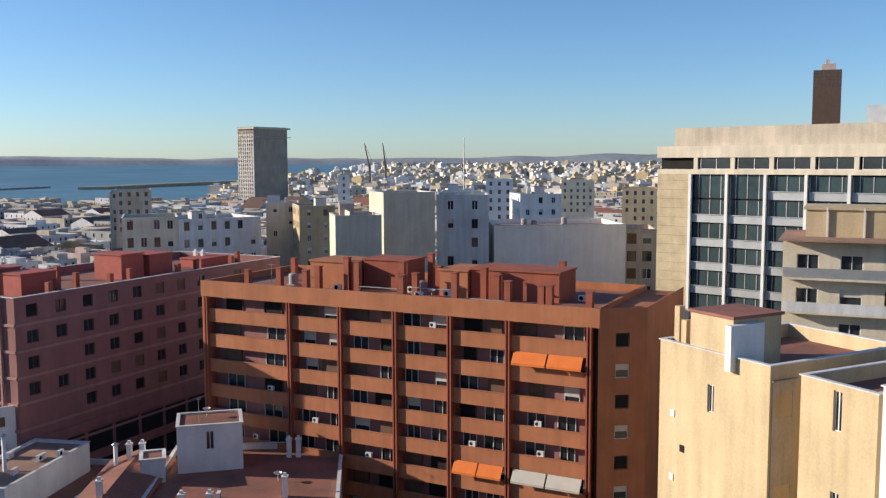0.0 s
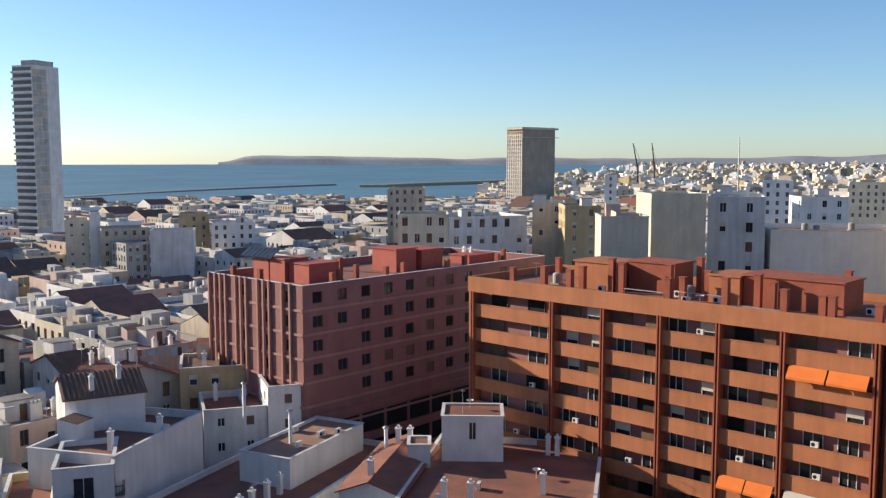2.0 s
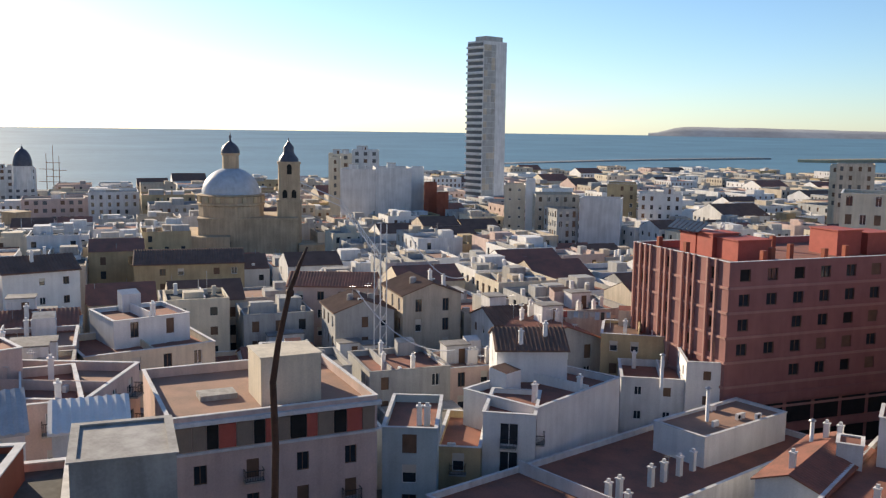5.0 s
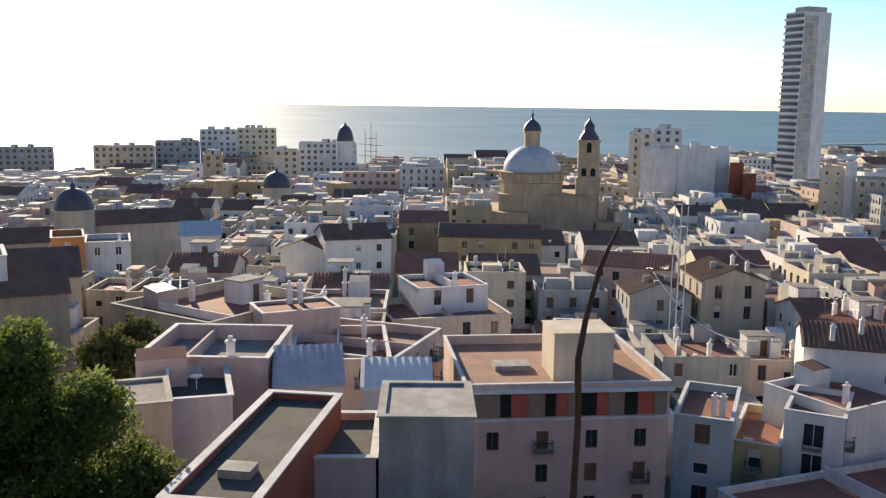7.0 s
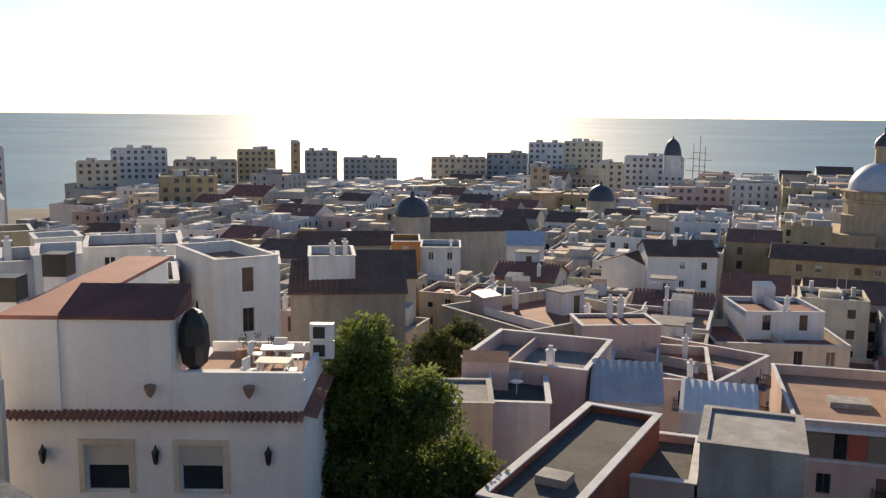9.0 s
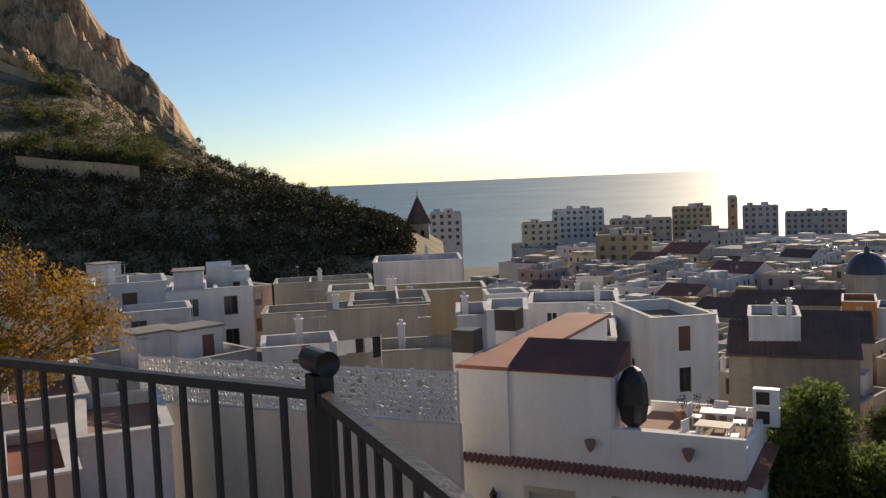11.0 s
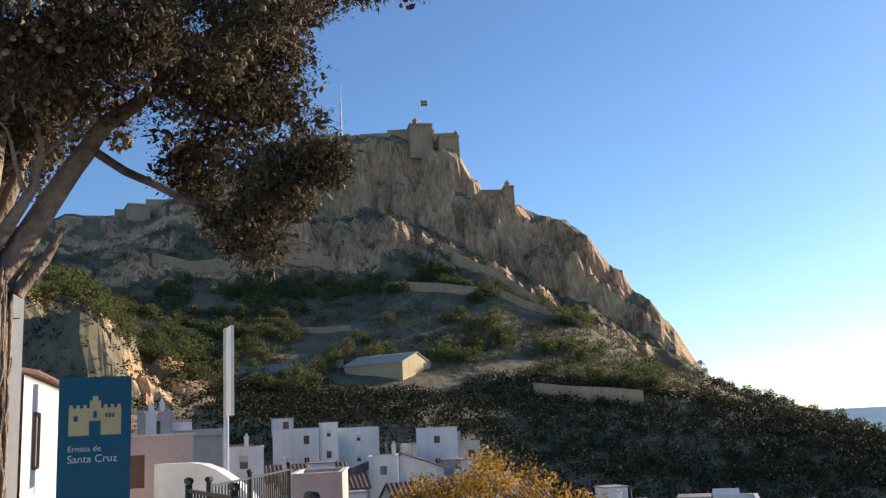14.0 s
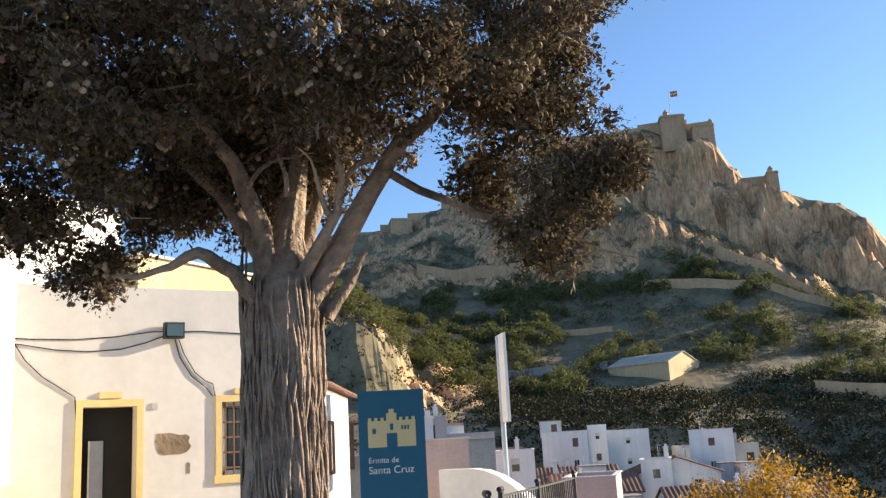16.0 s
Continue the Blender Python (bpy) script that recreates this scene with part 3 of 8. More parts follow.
        part("wall", mb.mesh("wall", [wall]), ob)
        rb = MB()
        (a, b, c, d), (e, f, _, _) = pan
        al = (b - a).normalized() * 0.25
        o1, o2 = ((a + b) / 2 - (c + d) / 2).normalized() * 0.35, ((e + f) / 2 - (c + d) / 2).normalized() * 0.35
        lines = [(a + o1 - al, b + o1 + al, zt - 0.12), (d - al, c + al, zt + rise + 0.03), (f + o2 - al, e + o2 + al, zt - 0.12)]
        steps = max(2, int((b - a).length / 0.24)) if near else 1
        for k in range(steps + 1):
            for z0 in (0.0, 0.14):
                for g, h, z in lines:
                    v = g.lerp(h, k / steps)
                    rb.v.append((v.x, v.y, z + z0 + (0.09 if z0 and k % 2 else 0)))
        for k in range(steps):
            m0, m1 = 6 * k, 6 * k + 6
            for x, y in ((3, 4), (4, 5), (1, 0), (2, 1), (0, 3), (5, 2)):
                rb.f.append((m0 + x, m0 + y, m1 + y, m1 + x))
        for m0 in (0, 6 * steps):
            rb.f += [(m0, m0 + 1, m0 + 4, m0 + 3), (m0 + 1, m0 + 2, m0 + 5, m0 + 4)]
        part("roof", rb.mesh("roof", [roof]), ob)
    if near:
        for a, d, n, x, z in opens:
            k = rng.choice(kinds)
            part("window", window_mesh(ww, wh, k), ob, wall_pose(a, d, n, x, z, 0.17))
            if rail and rng.random() < rail:
                part("balcony", shared("balcony", m_balcony, (CONC,)), ob, wall_pose(a, d, n, x, z - wh / 2 - 0.1, 0))
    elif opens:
        # far panes carry painted haze in place of clear dark glass
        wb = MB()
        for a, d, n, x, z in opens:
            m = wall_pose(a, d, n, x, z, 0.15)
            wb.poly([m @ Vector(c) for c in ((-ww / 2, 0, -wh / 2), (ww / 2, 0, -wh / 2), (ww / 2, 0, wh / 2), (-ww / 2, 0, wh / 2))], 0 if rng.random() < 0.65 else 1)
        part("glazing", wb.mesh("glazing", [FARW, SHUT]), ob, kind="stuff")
    zz = zr + 0.0
    for kind in tops.split():
        s = 1.0
        if kind == "roof_hut" and min(L, depth) < 6:
            s = 0.75
        x, y = rng.uniform(0.2, 0.8) * L, rng.uniform(0.2, 0.8) * depth
        if kind in ("air_conditioner", "chimney", "aerial"):
            y = rng.choice((0.12, 0.3, 0.85)) * depth
        c = p + u * x - nrm * y
        z0 = zz
        if gable:
            f = abs(y / depth - 0.5) * 2 if gable == "x" else abs(x / L - 0.5) * 2
            z0 = zt + rise * (1 - f) - 0.3
        rooftop(kind, (c.x, c.y, z0), math.degrees(math.atan2(u.y, u.x)) + rng.choice((0, 0, 90, 180)), ob, s)
    if near and not gable and name == "house" and zb < zt - 8 and min(L, depth) > 5.5 and p.length < 135:
        r2 = random.Random(int(p.x * 13 + p.y * 7))
        yw = math.degrees(math.atan2(u.y, u.x))
        if r2.random() < 0.75:
            x = r2.uniform(0.25, 0.75) * L
            c = p + u * x - nrm * depth / 2
            boxes_part("dividing_wall", [((c.x, c.y, zr), (0.18, depth - 0.5, r2.uniform(0.8, 1.4)), yw)], [r2.choice((wall, WHITE, WHITE2))], ob)
        if r2.random() < 0.55:
            w, dp, h = r2.uniform(1.6, 3.2), r2.uniform(1.4, 2.4), r2.uniform(1.7, 2.3)
            c = p + u * r2.uniform(0.25, 0.75) * L - nrm * (depth - dp / 2 - 0.3)
            a0, a1 = c - u * w / 2 + nrm * dp / 2, c + u * w / 2 + nrm * dp / 2
            b0, b1 = a0 - nrm * dp, a1 - nrm * dp
            sh = MB()
            sh.v += [(*v.xy, z) for v, z in ((a0, zr), (a1, zr), (b1, zr), (b0, zr), (a0, zr + h), (a1, zr + h), (b1, zr + h + 0.4), (b0, zr + h + 0.4))]
            sh.f += [(0, 1, 5, 4), (1, 2, 6, 5), (2, 3, 7, 6), (3, 0, 4, 7), (4, 5, 6, 7)]
            sh.m += [0, 0, 0, 0, 1]
            part("lean_to", sh.mesh("lean_to", [r2.choice((WHITE2, wall, PINK, CREAM)), r2.choice((METALG, SLATE, ROOFR, CONC))]), ob)
    ob["zr"] = zr
    return ob


def m_balcony(mb):
    """Slab with a three-sided barred railing as its piece."""
    mb.box((0, -0.45, -0.1), (1.7, 0.9, 0.14))
    rail = MB()
    xs = []
    for k in range(25):
        xs += [0.14 * k, 0.14 * k + 0.035]
    zs = (0.06, 0.1, 0.95, 1.01)

    def spot(t, o):
        if t < 0.86:
            return (-0.82 + o, -t)
        if t < 2.5:
            return (-0.82 + t - 0.86, -0.86 + o)
        return (0.82 - o, -0.86 + t - 2.5)

    n = len(xs)
    for o in (0.0, 0.035):
        for x in xs:
            rail.v += [(*spot(x, o), z) for z in zs]
    for o in (0, 4 * n):
        for a in range(n - 1):
            for b in range(3):
                if b != 1 or a % 2 == 0:
                    q = o + 4 * a + b
                    rail.f.append((q, q + 4, q + 5, q + 1))
    for a in range(n - 1):
        q = 4 * a + 3
        rail.f.append((q, q + 4, q + 4 + 4 * n, q + 4 * n))
    PANES["balcony"] = [("railing", rail.mesh("railing", [IRON]))]


# ---- placed houses ----
# beyond the orange block
house((8.4, 149.7), (30.5, 151.4), 16, 47.4, FRESH, ROOFT, "large blank white party wall of an apartment block", gap=0, tops="water_tank water_tank water_tank air_conditioner aerial", low=-7.5)
house((28.1, 155.5), (36.4, 154.5), 12, 46.3, BEIGE, ROOFR, "beige block with railed glazed galleries", ww=1.6, wh=1.8, gap=2.2, tops="aerial", low=-8.1)
house((-9.2, 139.7), (-1.3, 142.4), 9, 53.2, CREAM, ROOFG, "tall cream blank-walled block with weathered plaster", gap=0, tops="air_conditioner", low=-5.5)
house((-1.1, 145.9), (7.3, 145.8), 12, 52.6, WHITE2, ROOFG, "pale grey apartment tower with few windows", tops="air_conditioner chimney", low=-5.5)
house((-15.4, 129.1), (-8.9, 130.6), 8, 50.3, CREAM, SLATE, "cream stair tower with dark brown cladding", gap=0, low=-5.5)
house((-71.9, 202.6), (-60.4, 206.3), 16, 45.6, CREAM, ROOFG, "long classical block with arched windows", ww=1.3, wh=2.2, gap=2.8, storey=4, low=-5.0)
house((-60.9, 208.3), (-44.4, 220.2), 18, 44.8, WHITE2, ROOFG, "grey classical block with rows of tall windows", ww=1.3, wh=2.0, gap=3.0, storey=4, tops="roof_hut chimney chimney", low=-5.1)
house((-44.1, 225.7), (-36.0, 227.2), 14, 47.8, CREAM, ROOFT, "cream apartment block with yellow balconies", tops="roof_hut chimney", low=-5.4)
house((-33.7, 212.3), (-25.6, 214.6), 14, 47.7, OCHRE, ROOFT, "ochre apartment block with small windows", tops="roof_hut", low=-5.4)
house((-112.0, 310.4), (-100.9, 314.2), 18, 48.7, BEIGE, ROOFG, "beige apartment block far off", near=False, low=-3.0)
house((-48.3, 417.2), (-42.9, 417.8), 10, 51.9, WHITE, ROOFG, "narrow white residential tower", near=False, low=-2.2)
house((15.4, 329.6), (25.2, 329.0), 14, 51.5, WHITE, ROOFG, "bright white stepped apartment block", near=False, low=-2.8)
house((19.4, 229.2), (29.9, 230.8), 12, 49.7, WHITE, ROOFT, "white block with rooftop sheds", tops="roof_hut water_tank chimney", low=-3.8)
house((-0.5, 225.0), (10.0, 224.8), 14, 50.5, WHITE, ROOFG, "white apartment block with terraces", tops="chimney roof_hut", low=-4.1)
house((54.0, 416.5), (68.8, 414.3), 20, 49.1, CREAM, ROOFT, "cream apartment block far off", near=False, low=-2.4)
house((63.7, 323.8), (75.5, 321.2), 20, 48.2, TAN, ROOFT, "tan apartment block far off", near=False, low=-3.2)
# waterfront and middle distance
house((-164.7, 226.8), (-161.1, 233.0), 10, 34.3, GREY, ROOFG, "grey glazed side of a slim office block", ww=1.1, wh=1.9, gap=1.6, low=-7.2)
house((-160.3, 232.3), (-149.3, 238.2), 10, 37.8, WHITE2, ROOFG, "blank white side of a slim office block", gap=0, low=-7.2)
house((-190.2, 232.3), (-184.9, 236.6), 12, 40.4, CREAM, ROOFT, "cream apartment block with small windows", ww=0.8, wh=0.9, low=-6.1)
house((-183.5, 235.1), (-181.0, 237.0), 12, 42.2, WHITE, ROOFG, "white slab end of an apartment block", gap=0, low=-6.1)
house((-177.3, 232.3), (-167.5, 242.4), 12, 38.0, BEIGE, ROOFR, "beige block under a dark red roof", low=-5.8)
house((-259.2, 220.5), (-248.8, 228.7), 20, 43.2, WHITE2, ROOFG, "white blank party wall of a large block", gap=0, tops="roof_hut chimney", low=-4.5)
house((-248.9, 229.0), (-240.6, 239.3), 20, 43.7, WHITE2, ROOFG, "white blank party wall with roof cabins", gap=0, tops="roof_hut aerial", low=-4.6)
house((-270.9, 225.2), (-268.2, 228.3), 18, 46.9, CREAM, ROOFG, "cream balcony side of a large block", near=False, low=-4.2)
house((-244.8, 243.5), (-241.5, 246.8), 18, 43.6, WHITE, ROOFG, "white slab block end", gap=0, near=False, low=-4.6)
house((-236.5, 241.8), (-233.0, 245.1), 8, 38.5, BRICKR, ROOFR, "tall brick-red stair block", gap=0, near=False, low=-4.7)
house((-229.0, 240.8), (-225.8, 243.7), 8, 35.1, BRICKR, ROOFR, "low brick-red stair block", gap=0, near=False, low=-4.7)
house((-179.5, 277.2), (-170.6, 282.7), 14, 39.8, OCHRE, ROOFT, "ochre balcony block by the avenue", low=-4.8)
house((-165.0, 274.5), (-152.2, 281.8), 14, 37.2, WHITE, ROOFT, "white classical house with a small turret", tops="chimney roof_hut", low=-5.2)
house((-124.2, 338.1), (-110.2, 342.9), 20, 47.2, CREAM, ROOFG, "pale apartment block with roof cabins", near=False, low=-3.1)
# foreground roofs
house((-66.4, 37.4), (-59.5, 54.5), 17, 33.9, PINK, ROOFT, "pink stucco block with red and brown panels on the top floor", name="panel_house", ww=1.1, wh=1.7, gap=4.2, storey=3.1, top_off=5.2, kinds=("pairw","shut"), rail=0.5, parapet=0.9, tops="aerial")
house((-61.8, 57.3), (-57.8, 60.7), 11, 29.7, BLUEG, ROOFR, "narrow pale blue house with a red roof terrace", gap=3.4, ww=1.4, wh=1.9, tops="chimney chimney chimney")
house((-60.9, 63.9), (-57.3, 66.6), 12, 26.4, OCHRE, ROOFR, "narrow ochre house with a balcony", gap=3.0, ww=1.2, wh=1.9, rail=0.8, tops="air_conditioner")
house((-58.7, 68.5), (-54.2, 71.5), 9, 29.4, WHITE, ROOFR, "white house front with tall dark balcony doors", gap=2.7, ww=1.9, wh=2.3, kinds=("dark","pair"), rail=0.9, top_off=2.2)
house((-55.0, 72.8), (-55.4, 89.1), 10, 29.7, WHITE, ROOFR, "long blank white party wall of a town house", gap=0, tops="chimney chimney")
house((-66.0, 79.4), (-60.2, 85.3), 9, 32.7, WHITE, SLATE, "white attic with a dark brown tiled gable roof", gable="x", gap=0, tops="chimney chimney")
house((-64.6, 99.0), (-57.2, 103.5), 9, 31.9, OCHRE, SLATE, "yellow roof house with hung laundry", ww=1.0, wh=1.4, gap=2.6, parapet=0.4, tops="air_conditioner air_conditioner chimney", low=-14.4)
house((-57.0, 92.0), (-50.9, 96.2), 9, 28.9, WHITE2, ROOFR, "grey-white house with a light well", ww=0.9, wh=1.1, gap=3, tops="chimney")
house((-50.5, 95.7), (-46.6, 98.6), 9, 31.3, WHITE, ROOFR, "white rear house with steel flues", ww=0.9, wh=1.1, gap=3.2)
house((-41.2, 82.5), (-38.8, 96.8), 6.5, 27.6, WHITE, ROOFT, "white roof cabin with air conditioners on top", ww=0.6, wh=0.6, gap=6, zb=23, parapet=0.25, tops="air_conditioner air_conditioner air_conditioner air_conditioner air_conditioner")
house((-40.5, 55.0), (-35.0, 98.5), 15, 24.9, WHITE2, ROOFR, "low house with a dark red roof terrace and chimneys", gap=0, parapet=0.55, zb=14, tops="chimney chimney chimney chimney chimney chimney chimney chimney aerial")
house((-27.0, 74.5), (-9.3, 76.0), 21, 27.6, WHITE2, ROOFR, "pale grey house with a crowded red roof terrace", gap=0, parapet=0.6, zb=14, tops="air_conditioner air_conditioner air_conditioner chimney chimney chimney chimney aerial chimney satellite_dish chimney air_conditioner")
house((-33.0, 76.0), (-27.1, 76.4), 15, 27.4, WHITE, ROOFR, "white house with a red clay tile roof", gable="y", gap=0, zb=14, tops="chimney chimney chimney")
house((-26.6, 88.1), (-20.4, 89.7), 5, 31.8, WHITE, ROOFR, "white roof cabin with a flat red roof", gap=4.5, ww=0.8, wh=1.9, zb=26.9, parapet=0.1, tops="satellite_dish aerial")
house((-29.3, 85.1), (-27.1, 85.8), 3, 29.4, WHITE2, ROOFR, "small white stair cabin beside a tiled roof", gap=0, zb=26, parapet=0.1)
# old town below the terrace
house((-140.7, 53.0), (-138.6, 64.0), 10, 35.5, WHITE, SLATE, "row of white gabled houses with dark tiled roofs", gable="x", ww=0.9, wh=1.2, gap=3.4, storey=3.0, tops="chimney", low=-10.9)
house((-148.9, 47.9), (-143.0, 53.9), 10, 33.3, WHITE, SLATE, "white gabled end house under dark tiles", gable="y", gap=0, low=-10.0)
house((-168.2, 88.8), (-157.0, 107.4), 12, 30.3, OCHRE, SLATE, "long yellow house with a dark tiled roof", gable="x", ww=1.2, wh=1.4, gap=3.2, low=-9.7)
house((-120.0, 90.3), (-109.5, 100.2), 9, 32.1, PINK, ROOFR, "low pink house with white-framed windows", gable="x", ww=1.1, wh=1.5, gap=2.8, low=-10.6)
house((-100.5, 50.1), (-99.1, 59.4), 9, 35.0, WHITE, ROOFR, "white roof penthouse with potted plants", ww=1.0, wh=1.9, gap=4.2, parapet=0.5, tops="chimney", top_off=1.3, low=-13.1)
house((-96.5, 44.5), (-93.2, 59.2), 12, 32.4, CREAM, ROOFR, "cream corner house with a roof parapet", ww=1.0, wh=1.7, gap=3.4, tops="chimney", low=-14.5)
house((-61.8, 9.4), (-57.5, 17.1), 9, 41.1, PINK, ROOFG, "pale pink house with a grey flat roof and tall parapet", gap=0, parapet=1.1, tops="chimney aerial")
house((-82.2, 19.2), (-89.7, 33.0), 14, 37.8, BEIGE, ROOFR, "beige terraced house with a red roof terrace", gap=3.4, parapet=1.0, tops="roof_hut chimney chimney")
house((-72.6, 23.7), (-69.4, 31.7), 12, 36.2, PINK, ROOFR, "salmon corner house with potted roof terrace", gap=3.2, rail=0.6, tops="chimney chimney")
house((-69.3, 31.8), (-77.3, 40.8), 12, 36.1, PINK, ROOFT, "salmon side wing with wrought balconies", gap=3.2, rail=0.8, tops="air_conditioner")
house((-53.9, 7.9), (-52.7, 13.4), 7, 40.5, WHITE2, ROOFD, "small roof terrace with brick parapet", gap=0, tops="satellite_dish")
house((-55.8, 17.1), (-54.4, 21.1), 8, 39.7, WHITE2, TARP, "shed under a faded blue tarpaulin roof", gable="x", gap=0)
house((-55.6, 23.2), (-53.7, 27.3), 6, 38.8, WHITE2, METALW, "shed under a corrugated metal roof", gable="x", gap=0)
house((-110.4, 21.3), (-109.2, 26.7), 9, 34.9, BLUEG, ROOFG, "pale blue house with tall white-framed windows", ww=1.2, wh=2.2, gap=2.7, low=-13.2)
house((-118.5, 2.2), (-117.8, 12.4), 14, 36.6, BEIGE, SLATE, "large old house under a brown tiled roof", gable="x", gap=0, low=-12.4)
house((-165.0, 13.1), (-164.5, 18.4), 10, 34.8, ORANGEP, ROOFT, "narrow orange stucco town house", ww=1.0, wh=1.6, low=-9.7)
house((-165.5, 18.5), (-164.4, 25.9), 10, 33.6, WHITE2, ROOFG, "white town house with a terrace", tops="chimney", low=-9.7)
house((-155.1, 32.5), (-153.6, 38.9), 10, 35.3, WHITE2, METALG, "white house with a pale metal roof", gable="x", gap=0, low=-9.5)
house((-70.6, 49.4), (-68.2, 52.6), 6, 36.3, WHITE2, ROOFT, "small pink-white stair cabin", gap=0, parapet=0.2)
# white house and village
house((-68.5, -32.6), (-71.1, -26.4), 9, 47.9, BEIGE, ROOFG, "plain beige house with flat roof", gap=0, low=-10.4)
house((-103.4, -45.3), (-107.2, -35.0), 10, 48.1, WHITE2, ROOFR, "white house with a long blank wall", gap=0, tops="chimney", low=-6.8)
house((-90.2, -45.3), (-92.3, -40.7), 8, 46.0, WHITE, ROOFT, "white house with small gallery", tops="aerial", low=-8.3)
house((-63.2, -21.5), (-63.9, -19.3), 7, 48.0, WHITE2, ROOFT, "white flat-roofed house with chimney", gap=3, tops="chimney", low=-10.7)
house((-62.0, -18.9), (-62.7, -16.1), 6, 48.6, WHITE, ROOFD, "white roof cabin with black box", gap=0, low=-9.4)
house((-82.2, -20.8), (-83.7, -12.6), 8, 46.2, WHITE2, ROOFT, "white stucco house with roof aerials", tops="aerial aerial chimney", low=-9.6)
house((-66.2, -7.8), (-68.3, -3.5), 9, 47.5, WHITE, ROOFT, "white gabled house with one door", gap=5, ww=0.9, wh=1.8, low=-11.8)
house((-54.5, -11.8), (-55.0, -8.8), 7, 48.1, CREAM, ROOFT, "cream house with a flat roof", gap=3, low=-11.5)
house((-88.5, -3.2), (-88.1, 8.0), 12, 40.6, CONCD, SLATE, "wide brown tiled roof of an old house", gable="x", gap=0, low=-12.1)
house((-67.7, -57.8), (-71.8, -52.6), 8, 49.7, WHITE, ROOFG, "white terraced house with galleries", gap=3, ww=1.3, wh=1.5, tops="chimney")
house((-68.6, -50.2), (-72.6, -44.0), 8, 49.1, WHITE, ROOFG, "white stepped village house", gap=3, ww=1.2, wh=1.7, tops="roof_hut")
house((-67.7, -116.9), (-73.3, -113.5), 8, 58.6, WHITE, ROOFG, "white cubic village house", gap=2.6, ww=0.8, wh=1.2, tops="roof_hut")
house((-75.5, -116.8), (-77.8, -115.3), 7, 59.3, WHITE, ROOFG, "tall white cubic village house", gap=2.4, ww=0.7, wh=1.0)
house((-78.9, -117.0), (-84.2, -113.8), 7, 58.4, WHITE, ROOFG, "white cubic village house with blank wall", gap=5, ww=0.7, wh=0.9)
house((-80.8, -100.6), (-85.2, -97.0), 7, 57.8, WHITE, ROOFG, "white house below the slope", gap=5, ww=0.8, wh=1.0, tops="aerial")
house((-31.5, -52.3), (-34.1, -50.3), 7, 55.4, PINK, ROOFT, "pale pink blank-walled house", gap=0)
house((-35.4, -52.2), (-36.7, -51.9), 6, 53.2, WHITE, ROOFT, "narrow white stucco side house", gap=0)
house((-65.0, -90.1), (-67.7, -88.0), 7, 54.8, WHITE, ROOFT, "small white village house", gap=2.6, ww=0.8, wh=1.0)
house((-47.6, -111.3), (-55.4, -107.7), 9, 59.0, PINK, ROOFT, "pink stucco village house with windows", gap=3, tops="aerial")
house((-48.5, -94.4), (-52.3, -92.3), 8, 56.7, WHITE, ROOFT, "white stucco village house with chimney", gap=3, tops="chimney")
house((-29.1, -64.5), (-32.2, -63.0), 7, 58.1, BEIGE, ROOFT, "beige village house with bare wall", gap=0)
house((-36.3, -88.6), (-39.4, -87.3), 8, 60.7, PINK, ROOFT, "dull pink village house", gap=3, tops="aerial chimney")
house((-25.1, -27.3), (-27.8, -24.5), 8, 50.6, WHITE2, ROOFR, "low white house with a red roof", gap=0, tops="chimney")
house((-17.2, -18.2), (-18.5, -16.9), 5, 51.2, PINK, ROOFR, "small house with a dark red terrace", gap=0, parapet=0.3)
house((-23.0, -20.8), (-24.8, -18.7), 6, 50.5, WHITE2, ROOFT, "small white outhouse below the railing", gap=0, parapet=0.4)
house((-88.1, -40.2), (-92.7, -27.8), 6, 46.4, TAN, ROOFD, "tan house with a dark cluttered roof", gap=4, ww=0.9, wh=1.2, tops="chimney aerial air_conditioner chimney")
house((-89.3, -51.3), (-94.1, -41.5), 6, 47.2, BEIGE, ROOFG, "beige house with a long roof parapet", gap=5, ww=0.8, wh=1.2, tops="aerial chimney")
house((-64.4, -38.4), (-70.2, -26.1), 5, 47.8, BEIGE, ROOFG, "long beige blank-walled house with flat roof", gap=0, tops="aerial chimney")
house((-79.5, -39.8), (-81.3, -35.9), 6, 47.6, CREAM, ROOFT, "cream house with an arched roof gable", gap=3, ww=0.9, wh=1.2)
house((-68.5, -50.4), (-71.0, -46.7), 6, 49.0, WHITE, ROOFG, "white village house with shaded porch", gap=2.8, ww=1.2, wh=1.7, tops="chimney aerial")
house((-76.2, -49.6), (-77.7, -47.3), 6, 50.0, WHITE, ROOFD, "tall narrow white village house", gap=2.4, ww=0.8, wh=1.2, tops="water_tank")
house((-59.7, -48.6), (-63.1, -44.1), 5, 48.5, WHITE2, ROOFG, "white house with balcony and awnings", gap=2.4, ww=1.2, wh=1.8, rail=0.7)
house((-52.2, -31.4), (-54.6, -27.1), 5, 47.5, WHITE2, ROOFR, "grey-white low house behind the lattice", gap=3, tops="chimney aerial")
house((-57.3, -26.0), (-59.4, -20.3), 5, 46.4, BEIGE, ROOFD, "low beige terrace with clutter", gap=0, tops="aerial chimney air_conditioner")
house((-75.5, -22.7), (-76.8, -19.4), 4, 47.9, WHITE, DARK, "white roof cabin with a dark side", gap=0)
house((-69.2, -14.6), (-69.8, -10.9), 6, 46.4, WHITE2, ROOFG, "white stucco house with many chimneys", gap=3, ww=0.8, wh=1.1, tops="chimney chimney chimney aerial")
house((-74.2, -8.6), (-74.5, -3.6), 7, 45.8, WHITE, ROOFT, "white house with one green shuttered door", gap=5, ww=0.9, wh=1.8)
